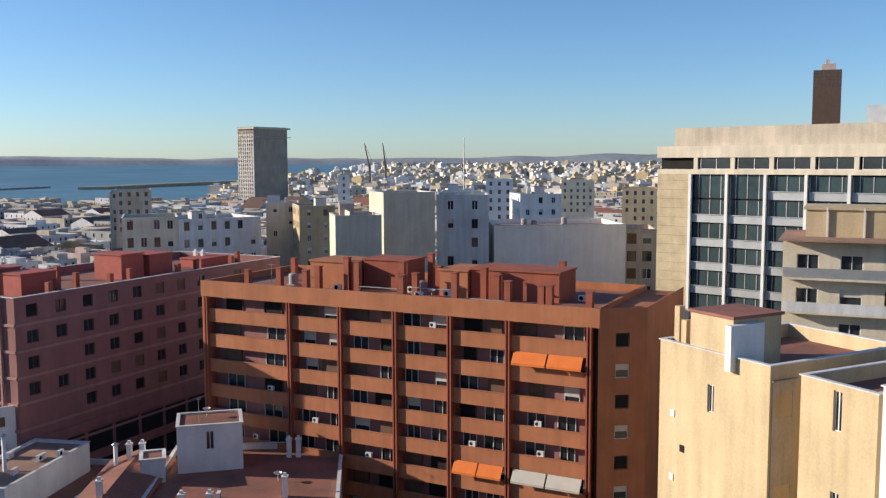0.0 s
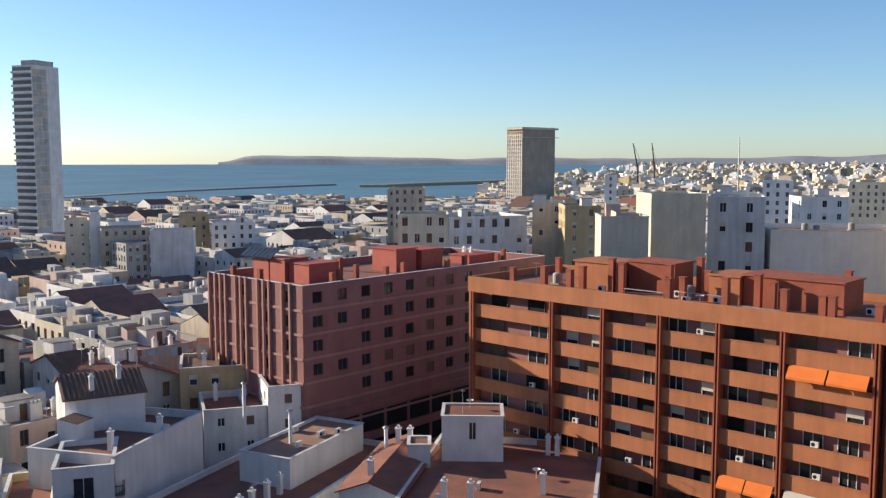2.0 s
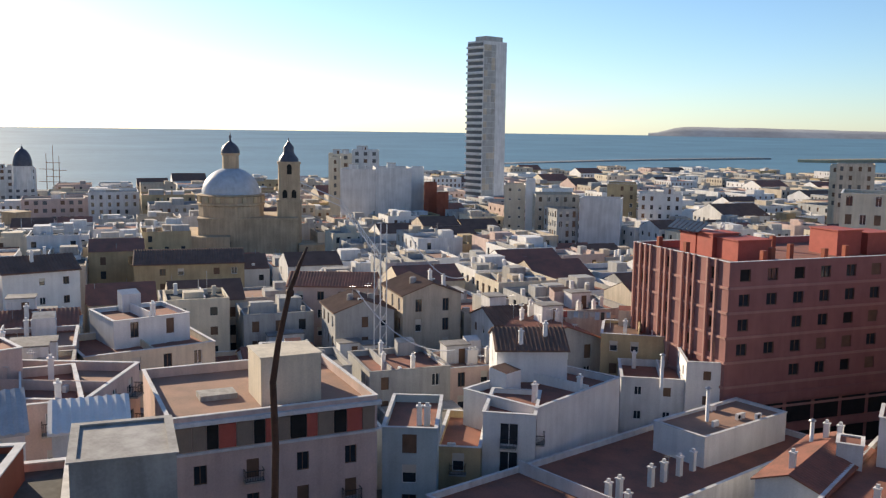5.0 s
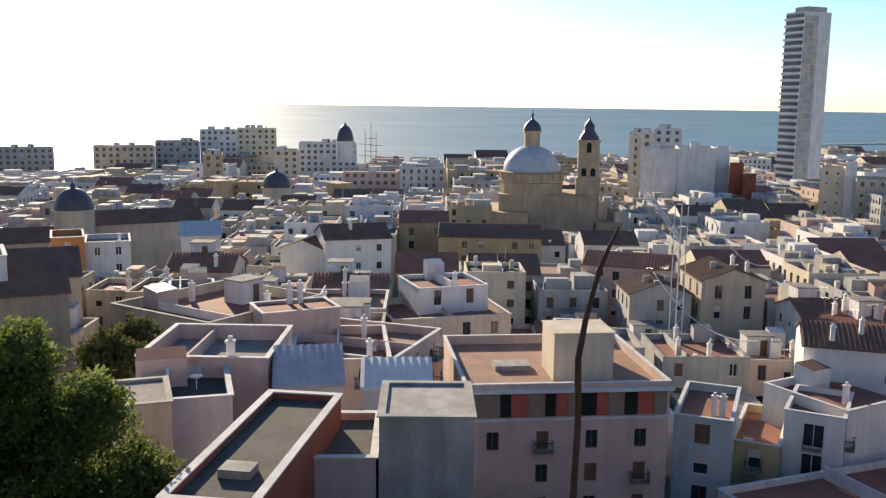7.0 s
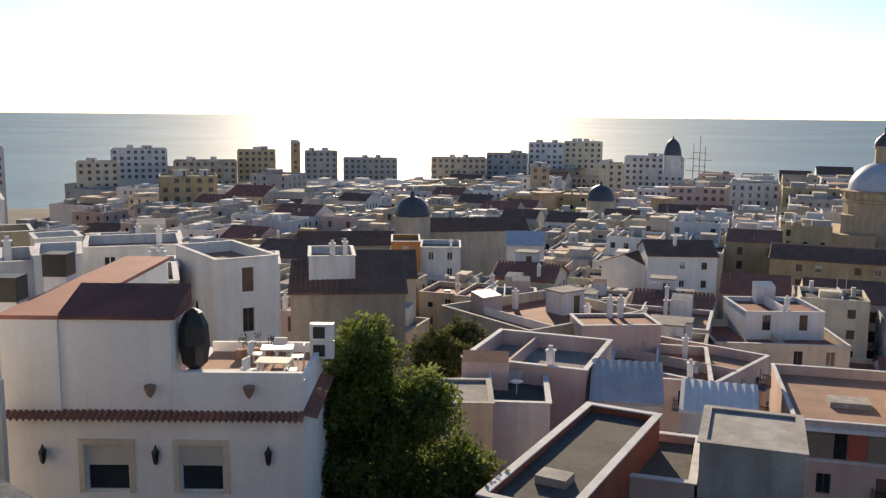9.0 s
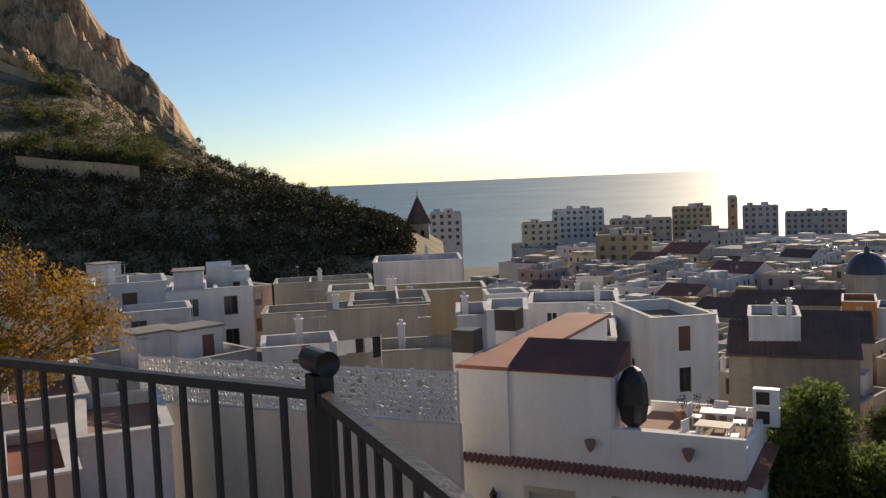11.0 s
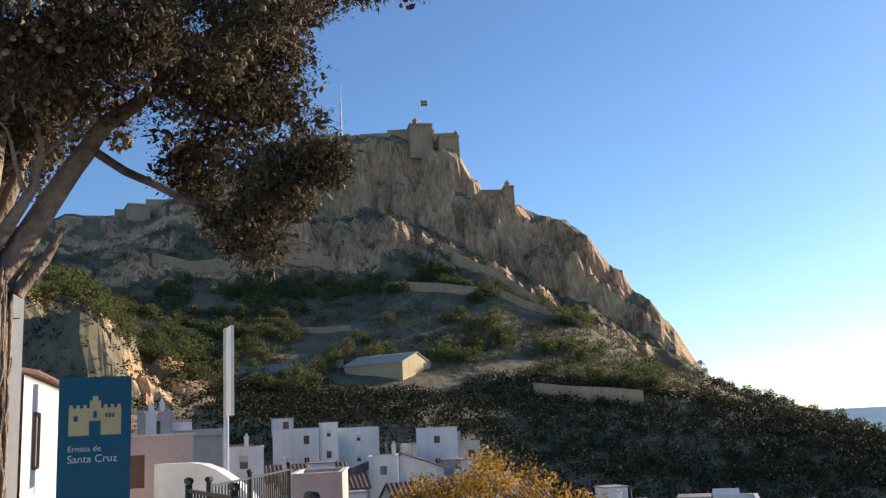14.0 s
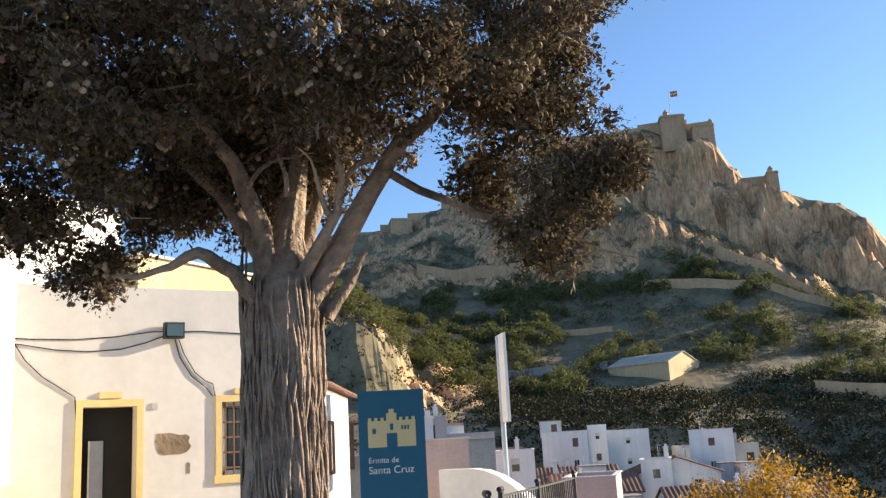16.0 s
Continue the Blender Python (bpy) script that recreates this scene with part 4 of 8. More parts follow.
house((-90.5, -1.4), (-90.5, 3.2), 7, 43.9, WHITE2, ROOFT, "white house with small terrace", gap=3, tops="chimney aerial chimney")
house((-96.1, -22.9), (-97.6, -14.5), 7, 44.8, WHITE2, ROOFG, "white terraced house with a row of tanks", gap=4, ww=0.8, wh=1.0, tops="water_tank water_tank chimney air_conditioner")
house((-80.9, 23.9), (-80.5, 31.5), 5, 38.5, PINK, ROOFR, "reddish roof cabin on a beige terrace", gap=0, zb=30, parapet=0.2, tops="chimney chimney")
house((-52.1, 6.3), (-51.6, 9.6), 5, 41.0, BEIGE, ROOFG, "low beige shed with a pale roof", gap=0, parapet=0.1)
# seafront row
house((-516.4, 65.4), (-511.4, 96.6), 18, 33.3, BEIGE, ROOFG, "beige seafront apartment block with rows of windows", "apartment_block", "apartment block", near=False, storey=3.2, ww=1.6, wh=1.6, gap=3.2, tops="roof_hut aerial roof_hut chimney roof_hut", low=-4.0)
house((-521.2, 98.5), (-516.2, 122.0), 18, 35.6, GREY, ROOFG, "grey seafront apartment block with rows of windows", "apartment_block", "apartment block", near=False, storey=3.2, ww=1.6, wh=1.6, gap=3.2, tops="roof_hut aerial roof_hut chimney roof_hut", low=-3.7)
house((-525.9, 124.4), (-520.7, 144.5), 18, 41.7, WHITE2, ROOFG, "grey-white seafront apartment block with rows of windows", "apartment_block", "apartment block", near=False, storey=3.2, ww=1.6, wh=1.6, gap=3.2, tops="roof_hut aerial roof_hut chimney roof_hut", low=-3.0)
house((-525.5, 145.8), (-519.0, 167.4), 18, 42.5, CREAM, ROOFG, "cream seafront apartment block with rows of windows", "apartment_block", "apartment block", near=False, storey=3.2, ww=1.6, wh=1.6, gap=3.2, tops="roof_hut aerial roof_hut chimney roof_hut", low=-3.1)
house((-472.5, 164.7), (-461.2, 193.8), 18, 36.3, WHITE2, ROOFG, "grey-white seafront apartment block with rows of windows", "apartment_block", "apartment block", near=False, storey=3.2, ww=1.6, wh=1.6, gap=3.2, tops="roof_hut aerial roof_hut chimney roof_hut", low=-3.8)
house((-448.1, 142.9), (-444.2, 154.8), 18, 33.8, CREAM, ROOFG, "cream seafront apartment block with rows of windows", "apartment_block", "apartment block", near=False, storey=3.2, ww=1.6, wh=1.6, gap=3.2, tops="roof_hut aerial roof_hut chimney roof_hut", low=-4.2)
house((-456.8, -113.7), (-461.1, -94.5), 18, 33.5, CREAM, ROOFG, "cream seafront apartment block with rows of windows", "apartment_block", "apartment block", near=False, storey=3.2, ww=1.6, wh=1.6, gap=3.2, tops="roof_hut aerial roof_hut chimney roof_hut", low=-4.3)
house((-489.7, -104.5), (-494.7, -76.9), 18, 38.6, WHITE2, ROOFG, "grey-white seafront apartment block with rows of windows", "apartment_block", "apartment block", near=False, storey=3.2, ww=1.6, wh=1.6, gap=3.2, tops="roof_hut aerial roof_hut chimney roof_hut", low=-3.6)
house((-475.4, -71.2), (-479.0, -39.9), 18, 33.2, BEIGE, ROOFG, "beige seafront apartment block with rows of windows", "apartment_block", "apartment block", near=False, storey=3.2, ww=1.6, wh=1.6, gap=3.2, tops="roof_hut aerial roof_hut chimney roof_hut", low=-4.3)
house((-498.9, -41.4), (-500.1, -21.2), 18, 37.8, TAN, ROOFG, "tan seafront apartment block with rows of windows", "apartment_block", "apartment block", near=False, storey=3.2, ww=1.6, wh=1.6, gap=3.2, tops="roof_hut aerial roof_hut chimney roof_hut", low=-3.6)
house((-520.5, -5.9), (-520.4, 12.6), 18, 36.5, GREY, ROOFG, "grey seafront apartment block with rows of windows", "apartment_block", "apartment block", near=False, storey=3.2, ww=1.6, wh=1.6, gap=3.2, tops="roof_hut aerial roof_hut chimney roof_hut", low=-3.7)
house((-540.3, 16.3), (-538.3, 48.2), 18, 31.7, GREY, ROOFG, "grey seafront apartment block with rows of windows", "apartment_block", "apartment block", near=False, storey=3.2, ww=1.6, wh=1.6, gap=3.2, tops="roof_hut aerial roof_hut chimney roof_hut", low=-4.1)
house((-530.4, -13.8), (-530.5, -8.5), 18, 41.2, STONEC, ROOFG, "stone-coloured seafront apartment block with rows of windows", "apartment_block", "apartment block", near=False, storey=3.2, ww=1.6, wh=1.6, gap=3.2, tops="roof_hut aerial roof_hut chimney roof_hut", low=-3.1)
house((-396.1, -142.2), (-400.8, -128.1), 18, 42.5, WHITE2, ROOFG, "grey-white seafront apartment block with rows of windows", "apartment_block", "apartment block", near=False, storey=3.2, ww=1.6, wh=1.6, gap=3.2, tops="roof_hut aerial roof_hut chimney roof_hut", low=-3.7)
house((-308.0, 255.4), (-301.4, 263.1), 18, 47.1, CREAM, ROOFG, "cream seafront apartment block with rows of windows", "apartment_block", "apartment block", near=False, storey=3.2, ww=1.6, wh=1.6, gap=3.2, tops="roof_hut aerial roof_hut chimney roof_hut", low=-2.8)
house((-308.9, 269.7), (-300.8, 278.7), 18, 48.6, WHITE2, ROOFG, "grey-white seafront apartment block with rows of windows", "apartment_block", "apartment block", near=False, storey=3.2, ww=1.6, wh=1.6, gap=3.2, tops="roof_hut aerial roof_hut chimney roof_hut", low=-2.6)
house((-371.4, 149.4), (-361.8, 171.3), 18, 28.2, PINK, ROOFG, "dull pink seafront apartment block with rows of windows", "apartment_block", "apartment block", near=False, storey=3.2, ww=1.6, wh=1.6, gap=3.2, tops="roof_hut aerial roof_hut chimney roof_hut", low=-5.6)
house((-408.9, 97.7), (-406.8, 106.1), 18, 34.4, STONEC, ROOFG, "stone-coloured seafront apartment block with rows of windows", "apartment_block", "apartment block", near=False, storey=3.2, ww=1.6, wh=1.6, gap=3.2, tops="roof_hut aerial roof_hut chimney roof_hut", low=-4.5)
house((-326.2, -54.2), (-328.8, -34.6), 18, 35.7, OCHRE, ROOFG, "ochre seafront apartment block with rows of windows", "apartment_block", "apartment block", near=False, storey=3.2, ww=1.6, wh=1.6, gap=3.2, tops="roof_hut aerial roof_hut chimney roof_hut", low=-5.2)
PANEL_P, PANEL_Q, PANEL_Z = (-66.4, 37.4), (-59.5, 54.5), 33.9

# ---- landmark buildings ----
def along(p, q, x, out=0.0):
    """Point x metres from p towards q, moved out of the wall towards the viewpoint side."""
    p, q = Vector((*p, 0)), Vector((*q, 0))
    u = (q - p).normalized()
    n = Vector((u.y, -u.x, 0))
    return p + u * x + n * out


def orange_block():
    p, q, zt, zb = (-26.9, 100.5), (13.8, 79.95), 44.9, 15.0
    yaw = math.degrees(math.atan2(q[1] - p[1], q[0] - p[0]))
    L = math.hypot(q[0] - p[0], q[1] - p[1])
    u = Vector((q[0] - p[0], q[1] - p[1], 0)) / L
    n = Vector((u.y, -u.x, 0))
    dep = 17.0
    ob = root("apartment_block", (*along(p, q, L / 2, -dep / 2).xy, zb), "orange brick apartment block with rows of recessed balconies", "apartment block")
    FOOT.append((*along(p, q, L * 0.25, -dep / 2).xy, 15, 12))
    FOOT.append((*along(p, q, L * 0.75, -dep / 2).xy, 15, 12))
    SIGHT.append((335, 359.9, 100, -27))
    SIGHT.append((10, 26, 143, -26))
    SIGHT.append((112, 136, 160, -4.6))
    SIGHT.append((136, 158, 160, -0.8))
    SIGHT.append((0, 15.2, 100, -27))
    SIGHT.append((42, 64, 106, -17.0))
    SIGHT.append((42, 64, 130, -13.6))
    # body set back behind the balconies
    c = along(p, q, L / 2, -dep / 2 - 0.6)
    boxes_part("body", [((c.x, c.y, zb), (L - 0.4, dep - 1.2, zt - 1.0 - zb), yaw)], [BRICKP], ob)
    c = along(p, q, L / 2, -dep / 2)
    boxes_part("roof", [((c.x, c.y, zt - 0.9), (L - 0.5, dep - 0.5, 0.12), yaw)], [ROOFR], ob)
    # cornice ring
    items = []
    for x, y, sx, sy in ((L / 2, 0.0, L + 0.3, 0.35), (L / 2, -dep, L, 0.3), (0.15, -dep / 2, 0.3, dep), (L - 0.15, -dep / 2, 0.3, dep)):
        c = along(p, q, x, y)
        items.append(((c.x, c.y, zt - (1.75 if y == 0 else 0.9)), (sx, sy, 1.75 if y == 0 else 0.9), yaw))
    boxes_part("cornice", items, [BRICKO], ob)
    bays = [0.55, 11.8, 18.2, 24.7, 30.8, 36.9, 44.8]
    rng = random.Random(3)
    st = 2.83
    awn = {(5, 1): AWN, (4, 5): AWN, (5, 5): AWNG}
    for b in range(6):
        x0, x1 = bays[b] + 0.2, bays[b + 1] - 0.2
        w = x1 - x0
        half = 2
        for f in range(9):
            ztop = zt - 1.75 - st * f     # top of the opening
            c = along(p, q, (x0 + x1) / 2, -0.15)
            boxes_part("balcony_front", [((c.x, c.y, ztop - st), (w, 0.22, 1.42), yaw), ((c.x, c.y, ztop - st + 1.42), (w, 0.3, 0.06), yaw)], [BRICKO], ob)
            c = along(p, q, (x0 + x1) / 2, -0.7)
            boxes_part("balcony_floor", [((c.x, c.y, ztop - st + 0.25), (w, 1.2, 0.2), yaw)], [CONC], ob)
            for k in range(half):
                wx = x0 + w * (k + 0.5) / half
                ww = rng.choice((1.5, 1.8, 2.0)) if w < 8 else 2.4
                kind = rng.choice(("pair", "dark", "half", "pair", "shut"))
                part("window", window_mesh(ww, 2.1, kind), ob, wall_pose((*p, 0), u, n, wx + rng.uniform(-0.4, 0.4), ztop - st + 1.55, 1.12))
            if (b, f) in awn:
                for k in range(2):
                    wx = x0 + w * (0.27 + 0.46 * k)
                    a, d = along(p, q, wx, 0.05), along(p, q, wx, 0.75)
                    mb = MB()
                    s = u * (w * 0.22)
                    mb.poly([(*(a - s).xy, ztop + 0.02), (*(a + s).xy, ztop + 0.02), (*(d + s).xy, ztop - 0.95), (*(d - s).xy, ztop - 0.95)])
                    mb.poly([(*(d - s).xy, ztop - 0.95), (*(d + s).xy, ztop - 0.95), (*(d + s).xy, ztop - 1.15), (*(d - s).xy, ztop - 1.15)])
                    part("awning", mb.mesh("awning", [awn[b, f]]), ob, label="pulled-down fabric awning")
            elif rng.random() < 0.3:
                c = along(p, q, x0 + w * rng.uniform(0.2, 0.8), -0.3)
                rooftop("air_conditioner", (c.x, c.y, ztop - st + 1.45), yaw, ob, 0.8)
    for b in bays:
        for dx in (-0.16, 0.16):
            c = along(p, q, b + dx, 0.06)
            boxes_part("pier", [((c.x, c.y, zb), (0.14, 0.5, zt - 1.7 - zb), yaw)], [BRICKR], ob)
        c = along(p, q, b, -0.7)
        boxes_part("partition", [((c.x, c.y, zb), (0.3, 1.2, zt - 1.7 - zb), yaw)], [BRICKR], ob)
    c = along(p, q, 0.27, -0.3)
    boxes_part("end_wall", [((c.x, c.y, zb), (0.55, 0.9, zt - 1.7 - zb), yaw)], [BRICKO], ob)
    # bevelled end towards the avenue
    r = (18.3, 80.6)
    mb = MB()
    v = Vector((r[0] - q[0], r[1] - q[1], 0))
    ln = v.length
    v.normalize()
    nv = Vector((v.y, -v.x, 0))
    hs = facade(mb, (*q, 0), v, nv, ln, zb, zt, [ln * 0.5], [zt - 2.9 - st * i for i in range(8, -1, -1)], 1.3, 1.3)
    e = Vector((*r, 0)) - n * (dep - 2)
    mb.poly([(*r, zb), (*e.xy, zb), (*e.xy, zt), (*r, zt)])
    f4 = along(p, q, L, -dep)
    mb.poly([(*q, zt - 0.5), (*r, zt - 0.5), (*e.xy, zt - 0.5), (*f4.xy, zt - 0.5)])
    part("end_wall", mb.mesh("end_wall", [BRICKO]), ob)
    for x, z in hs:
        part("window", window_mesh(1.3, 1.3, rng.choice(("pair", "dark", "half"))), ob, wall_pose((*q, 0), v, nv, x, z, 0.17))
    # roof cabins, chimneys and pipes
    for x, y, sx, sy, h, m in ((13.5, -8, 5.5, 5, 2.9, BRICKO), (19.5, -9, 5.5, 4, 3.2, BRICKR), (28.5, -8, 3.2, 5, 2.7, BRICKO), (35, -8.5, 9.5, 5, 2.9, BRICKR)):
        c = along(p, q, x, y)
        boxes_part("roof_cabin", [((c.x, c.y, zt - 0.8), (sx, sy, h), yaw), ((c.x, c.y, zt - 0.8 + h), (sx + 0.3, sy + 0.3, 0.18), yaw)], [m], ob)
    for x, y, h in ((9, -2.2, 2.4), (12.6, -2, 2.3), (13.2, -3.5, 2.6), (18.5, -3, 3.4), (24.4, -2, 2.4), (24.9, -4, 2.4), (30.4, -2, 3.0), (36.2, -1.6, 2.5), (39.6, -1.6, 2.3), (40.4, -1.6, 2.3), (16.2, -4.6, 3.6), (17.0, -4.8, 3.2), (22.8, -5, 3.4), (23.6, -10, 3.8), (26.6, -6, 3.0), (32.2, -5, 3.2), (33.8, -4.6, 2.6), (38, -12, 3.4), (6, -9, 2.6), (4, -3, 1.8), (43.5, -4, 1.6)):
        c = along(p, q, x, y)
        boxes_part("chimney", [((c.x, c.y, zt - 0.8), (0.62, 0.62, h), yaw), ((c.x, c.y, zt - 0.8 + h), (0.74, 0.74, 0.1), yaw)], [BRICKR], ob)
    for x, y, k in ((16, -6, "air_conditioner"), (20, -8.5, "air_conditioner"), (25.8, -3, "air_conditioner"), (27, -3.5, "satellite_dish"), (22, -6, "aerial"), (34, -7, "aerial"), (11, -8, "aerial"), (15.2, -4.2, "air_conditioner"), (23.2, -6.2, "air_conditioner"), (24.2, -6.6, "water_tank"), (28, -5.2, "air_conditioner"), (38.6, -6, "satellite_dish"), (41.5, -8, "air_conditioner"), (8, -6, "water_tank"), (6.5, -4, "aerial"), (30, -9, "aerial")):
        c = along(p, q, x, y)
        rooftop(k, (c.x, c.y, zt - 0.8), yaw, ob)
    for x0, x1, y, z in ((19, 23.5, -2.6, 0.9), (25, 30, -3, 1.1), (30.5, 36, -2.2, 0.5)):
        a, b = along(p, q, x0, y), along(p, q, x1, y)
        mb = MB()
        mb.tube([(*a.xy, zt - 0.8), (*a.xy, zt - 0.8 + z), (*b.xy, zt - 0.8 + z), (*b.xy, zt - 0.8)], [0.06] * 4, 6)
        part("duct", mb.mesh("duct", [METALG]), ob)


orange_block()

# rose brick block
ob = house((-64.9, 106.8), (-46.8, 97.8), 47.8, 43.3, BRICKP, ROOFR, "rose-coloured brick apartment block with flat red roof", "apartment_block", "apartment block", zb=14, storey=2.95, ww=1.5, wh=1.45, gap=3.9, parapet=0.9, kinds=("pairw", "dark", "pairw", "shut"), low=-26, tops="chimney chimney aerial")
p2, q2 = (-64.9, 106.8), (-46.8, 97.8)
yaw2 = math.degrees(math.atan2(q2[1] - p2[1], q2[0] - p2[0]))
for x in (0.5, 1.9, 3.1, 4.3, 6.6, 7.7, 8.9, 11.4, 12.6, 13.8, 16.4, 18.0):
    c = along(p2, q2, x, 0.16)
    boxes_part("rib", [((c.x, c.y, 14), (0.3, 0.34, 29.4), yaw2)], [ROSEB], ob)
for i in range(9):
    z = 40.1 - 2.95 * i
    c = along(p2, q2, 10.1, 0.05)
    boxes_part("floor_band", [((c.x, c.y, z), (20.2, 0.16, 0.3), yaw2)], [ROSEB], ob)
    c = along(p2, q2, 20.25, -23.9)
    boxes_part("floor_band", [((c.x, c.y, z), (0.16, 47.6, 0.3), yaw2)], [ROSEB], ob)
for x, y, sx, sy, h in ((5, -7, 3.4, 4, 2.6), (8.6, -7, 3.2, 4, 2.9), (12.5, -8, 4.2, 5, 2.5), (11, -24, 5, 4, 3.2), (11.5, -29, 4.6, 4.4, 2.8), (12, -40, 4, 6, 1.2)):
    c = along(p2, q2, x, y)
    boxes_part("roof_cabin", [((c.x, c.y, 42.4), (sx, sy, h), yaw2), ((c.x, c.y, 42.4 + h), (sx + 0.3, sy + 0.3, 0.15), yaw2)], [REDP], ob)
for i in range(7):
    c = along(p2, q2, 1.6 + i * 1.0, -5.2)
    m = Matrix.Translation((c.x, c.y, 45.9)) @ pose(0, 0, 0, 35, 0, yaw2)
    mb = MB()
    mb.box((0, 0, 0), (0.85, 2.0, 0.07))
    part("solar_panel", mb.mesh("solar_panel", [GLASS]), ob, m, label="dark tilted solar panel")
for x, y in ((16.5, -9), (17, -20), (16.6, -33), (3, -2), (9, -2), (18.6, -6), (18.8, -15), (18.7, -27), (18.8, -38), (14, -14), (6, -18), (8, -33), (15, -44)):
    c = along(p2, q2, x, y)
    boxes_part("chimney", [((c.x, c.y, 42.4), (0.6, 0.6, 1.9), yaw2)], [BRICKR], ob)
# dark slabs on the wall paint the shade of the arcade's openings
for z in (23.4, 19.6):
    for k in range(11):
        c = along(p2, q2, 20.26, -2.6 - 4.3 * k)
        boxes_part("arcade_shade_slab", [((c.x, c.y, z), (0.06, 3.7, 2.5), yaw2)], [DARK], ob)
for z in (26.2, 22.2):
    c = along(p2, q2, 20.3, -24)
    boxes_part("arcade_band", [((c.x, c.y, z), (0.3, 47.8, 1.1), yaw2)], [BRICKP], ob)

# towers
ob = house((-177.5, 790), (-161, 778), 39, 88, CONCD, ROOFG, "grey concrete tower block with a gridded window side", "tower_block", "tower", zb=2, storey=3.4, ww=1.8, wh=1.6, gap=3.0, near=False, side=False, parapet=1.2)
boxes_part("crown", [((-156.6, 799.5, 86), (21.5, 43.5, 1.6), -36), ((-156, 800, 79), (21.2, 43, 0.5), -36)], [BEIGE], ob)
for i in range(8):
    c = along((-177.5, 790), (-161, 778), 0.6 + 2.75 * i, 0.15)
    boxes_part("fin", [((c.x, c.y, 20), (0.7, 0.5, 62), -36)], [WHITE2], ob)
for i in range(17):
    c = along((-177.5, 790), (-161, 778), 10.2, 0.1)
    boxes_part("floor_band", [((c.x, c.y, 26 + 3.4 * i), (20.4, 0.4, 1.1), -36)], [BEIGE], ob)
SIGHT.append((9.2, 13.2, 790, -2.1))
ob = house((-306.2, 343.4), (-294.6, 342.0), 15.5, 101.5, WHITE2, ROOFG, "tall slim hotel tower with white balconies and mosaic side", "hotel_tower", "tower", zb=4, storey=3.05, ww=2.2, wh=1.5, gap=3.4, near=False, side=False, parapet=1.0, low=-3.6)
mz = MB()
rng = random.Random(12)
for i in range(30):
    for j in range(6):
        m = wall_pose((-294.6, 342.0, 0), Vector((0.115, 0.993, 0)), Vector((0.993, -0.115, 0)), 1.5 + j * 2.5, 8.3 + i * 3.1, -0.04)
        mz.poly([m @ Vector(c) for c in ((-1.22, 0, -1.4), (1.22, 0, -1.4), (1.22, 0, 1.55), (-1.22, 0, 1.55))], rng.choice((0, 1, 0, 2, 3)))
part("mosaic_panels", mz.mesh("mosaic_panels", [GREY, CONC, GREY, BEIGE]), ob, kind="stuff")
# darker bands on the wall paint the shaded gaps between balconies
for i in range(30):
    boxes_part("recess_shade_band", [((-300.4, 342.5, 10.6 + i * 3.05), (11.0, 0.3, 1.55), -6.6)], [FARW], ob)
    boxes_part("balcony", [((-300.4, 342.2, 9.5 + i * 3.05), (11.7, 1.1, 1.0), -6.6)], [WHITE], ob)
boxes_part("crown", [((-298.6, 350.6, 101.5), (8, 11, 2.4), -6.6)], [GREY], ob)
ob = house((336, 835), (358, 826), 22, 139, DARKBR, ROOFG, "dark brown brick high-rise tower far off", "tower_block", "tower", zb=5, near=False, ww=1.6, wh=1.6, gap=3, side=False)
boxes_part("crown", [((352, 840, 139), (12, 10, 6), -22), ((350, 838, 145), (3, 3, 4), -22)], [PINK], ob)

# tan block with a light well, and its neighbours
ob = house((15.5, 64.0), (20.2, 55.2), 13, 45.3, TAN, ROOFR, "tan stucco block with weathered blank wall", "apartment_block", "apartment block", zb=18, ww=0.6, wh=1.9, gap=7, storey=5.2, kinds=("pair",), parapet=1.0, low=-30, top_off=3.2)
c = along((15.5, 64.0), (20.2, 55.2), 4.7, -2.4)
boxes_part("roof_hut", [((c.x, c.y, 44.4), (3.9, 4.4, 3.3), -61.9)], [TAN], ob)
boxes_part("hut_roof", [((c.x, c.y, 47.7), (4.2, 4.7, 0.2), -61.9)], [ROOFR], ob)
c = along((15.5, 64.0), (20.2, 55.2), 6.9, -1.0)
boxes_part("lit_buttress", [((c.x, c.y, 44.4), (0.5, 3.0, 3.0), -61.9)], [WHITE], ob)
for x, h in ((0.6, 3.3), (1.3, 2.4)):
    c = along((15.5, 64.0), (20.2, 55.2), x, -1.2)
    boxes_part("pillar", [((c.x, c.y, 44.4), (0.5, 0.5, h), -61.9)], [TAN], ob)
for i in range(5):
    c = along((15.5, 64.0), (20.2, 55.2), 1.4 + (i % 2) * 1.0, 0.03)
    boxes_part("vent", [((c.x, c.y, 40.0 - i * 2.3), (0.4, 0.06, 0.5), -61.9)], [DARK if i % 2 else WHITE], ob)
house((20.41, 55.25), (22.25, 56.25), 1.0, 44.3, BEIGE, ROOFD, "shaded light well between two tan wings", "light_well", "apartment block", zb=18, ww=1.5, wh=1.6, gap=2, storey=3, kinds=("dark", "pair"), parapet=0.3)
house((21.4, 53.4), (23.8, 48.7), 13, 45.2, TAN, ROOFR, "tan stucco wing with a red roof terrace", "apartment_block", "apartment block", zb=18, ww=0.6, wh=2.4, gap=4, storey=6, kinds=("pair",), parapet=0.9, tops="satellite_dish", low=-30)
house((23.0, 46.6), (25.4, 42.4), 10, 46.2, WHITE, ROOFR, "white slab end with a brown grille", "apartment_block", "apartment block", zb=18, gap=0, parapet=0.6)
p3, q3 = (30.2, 80.4), (47.0, 73.0)
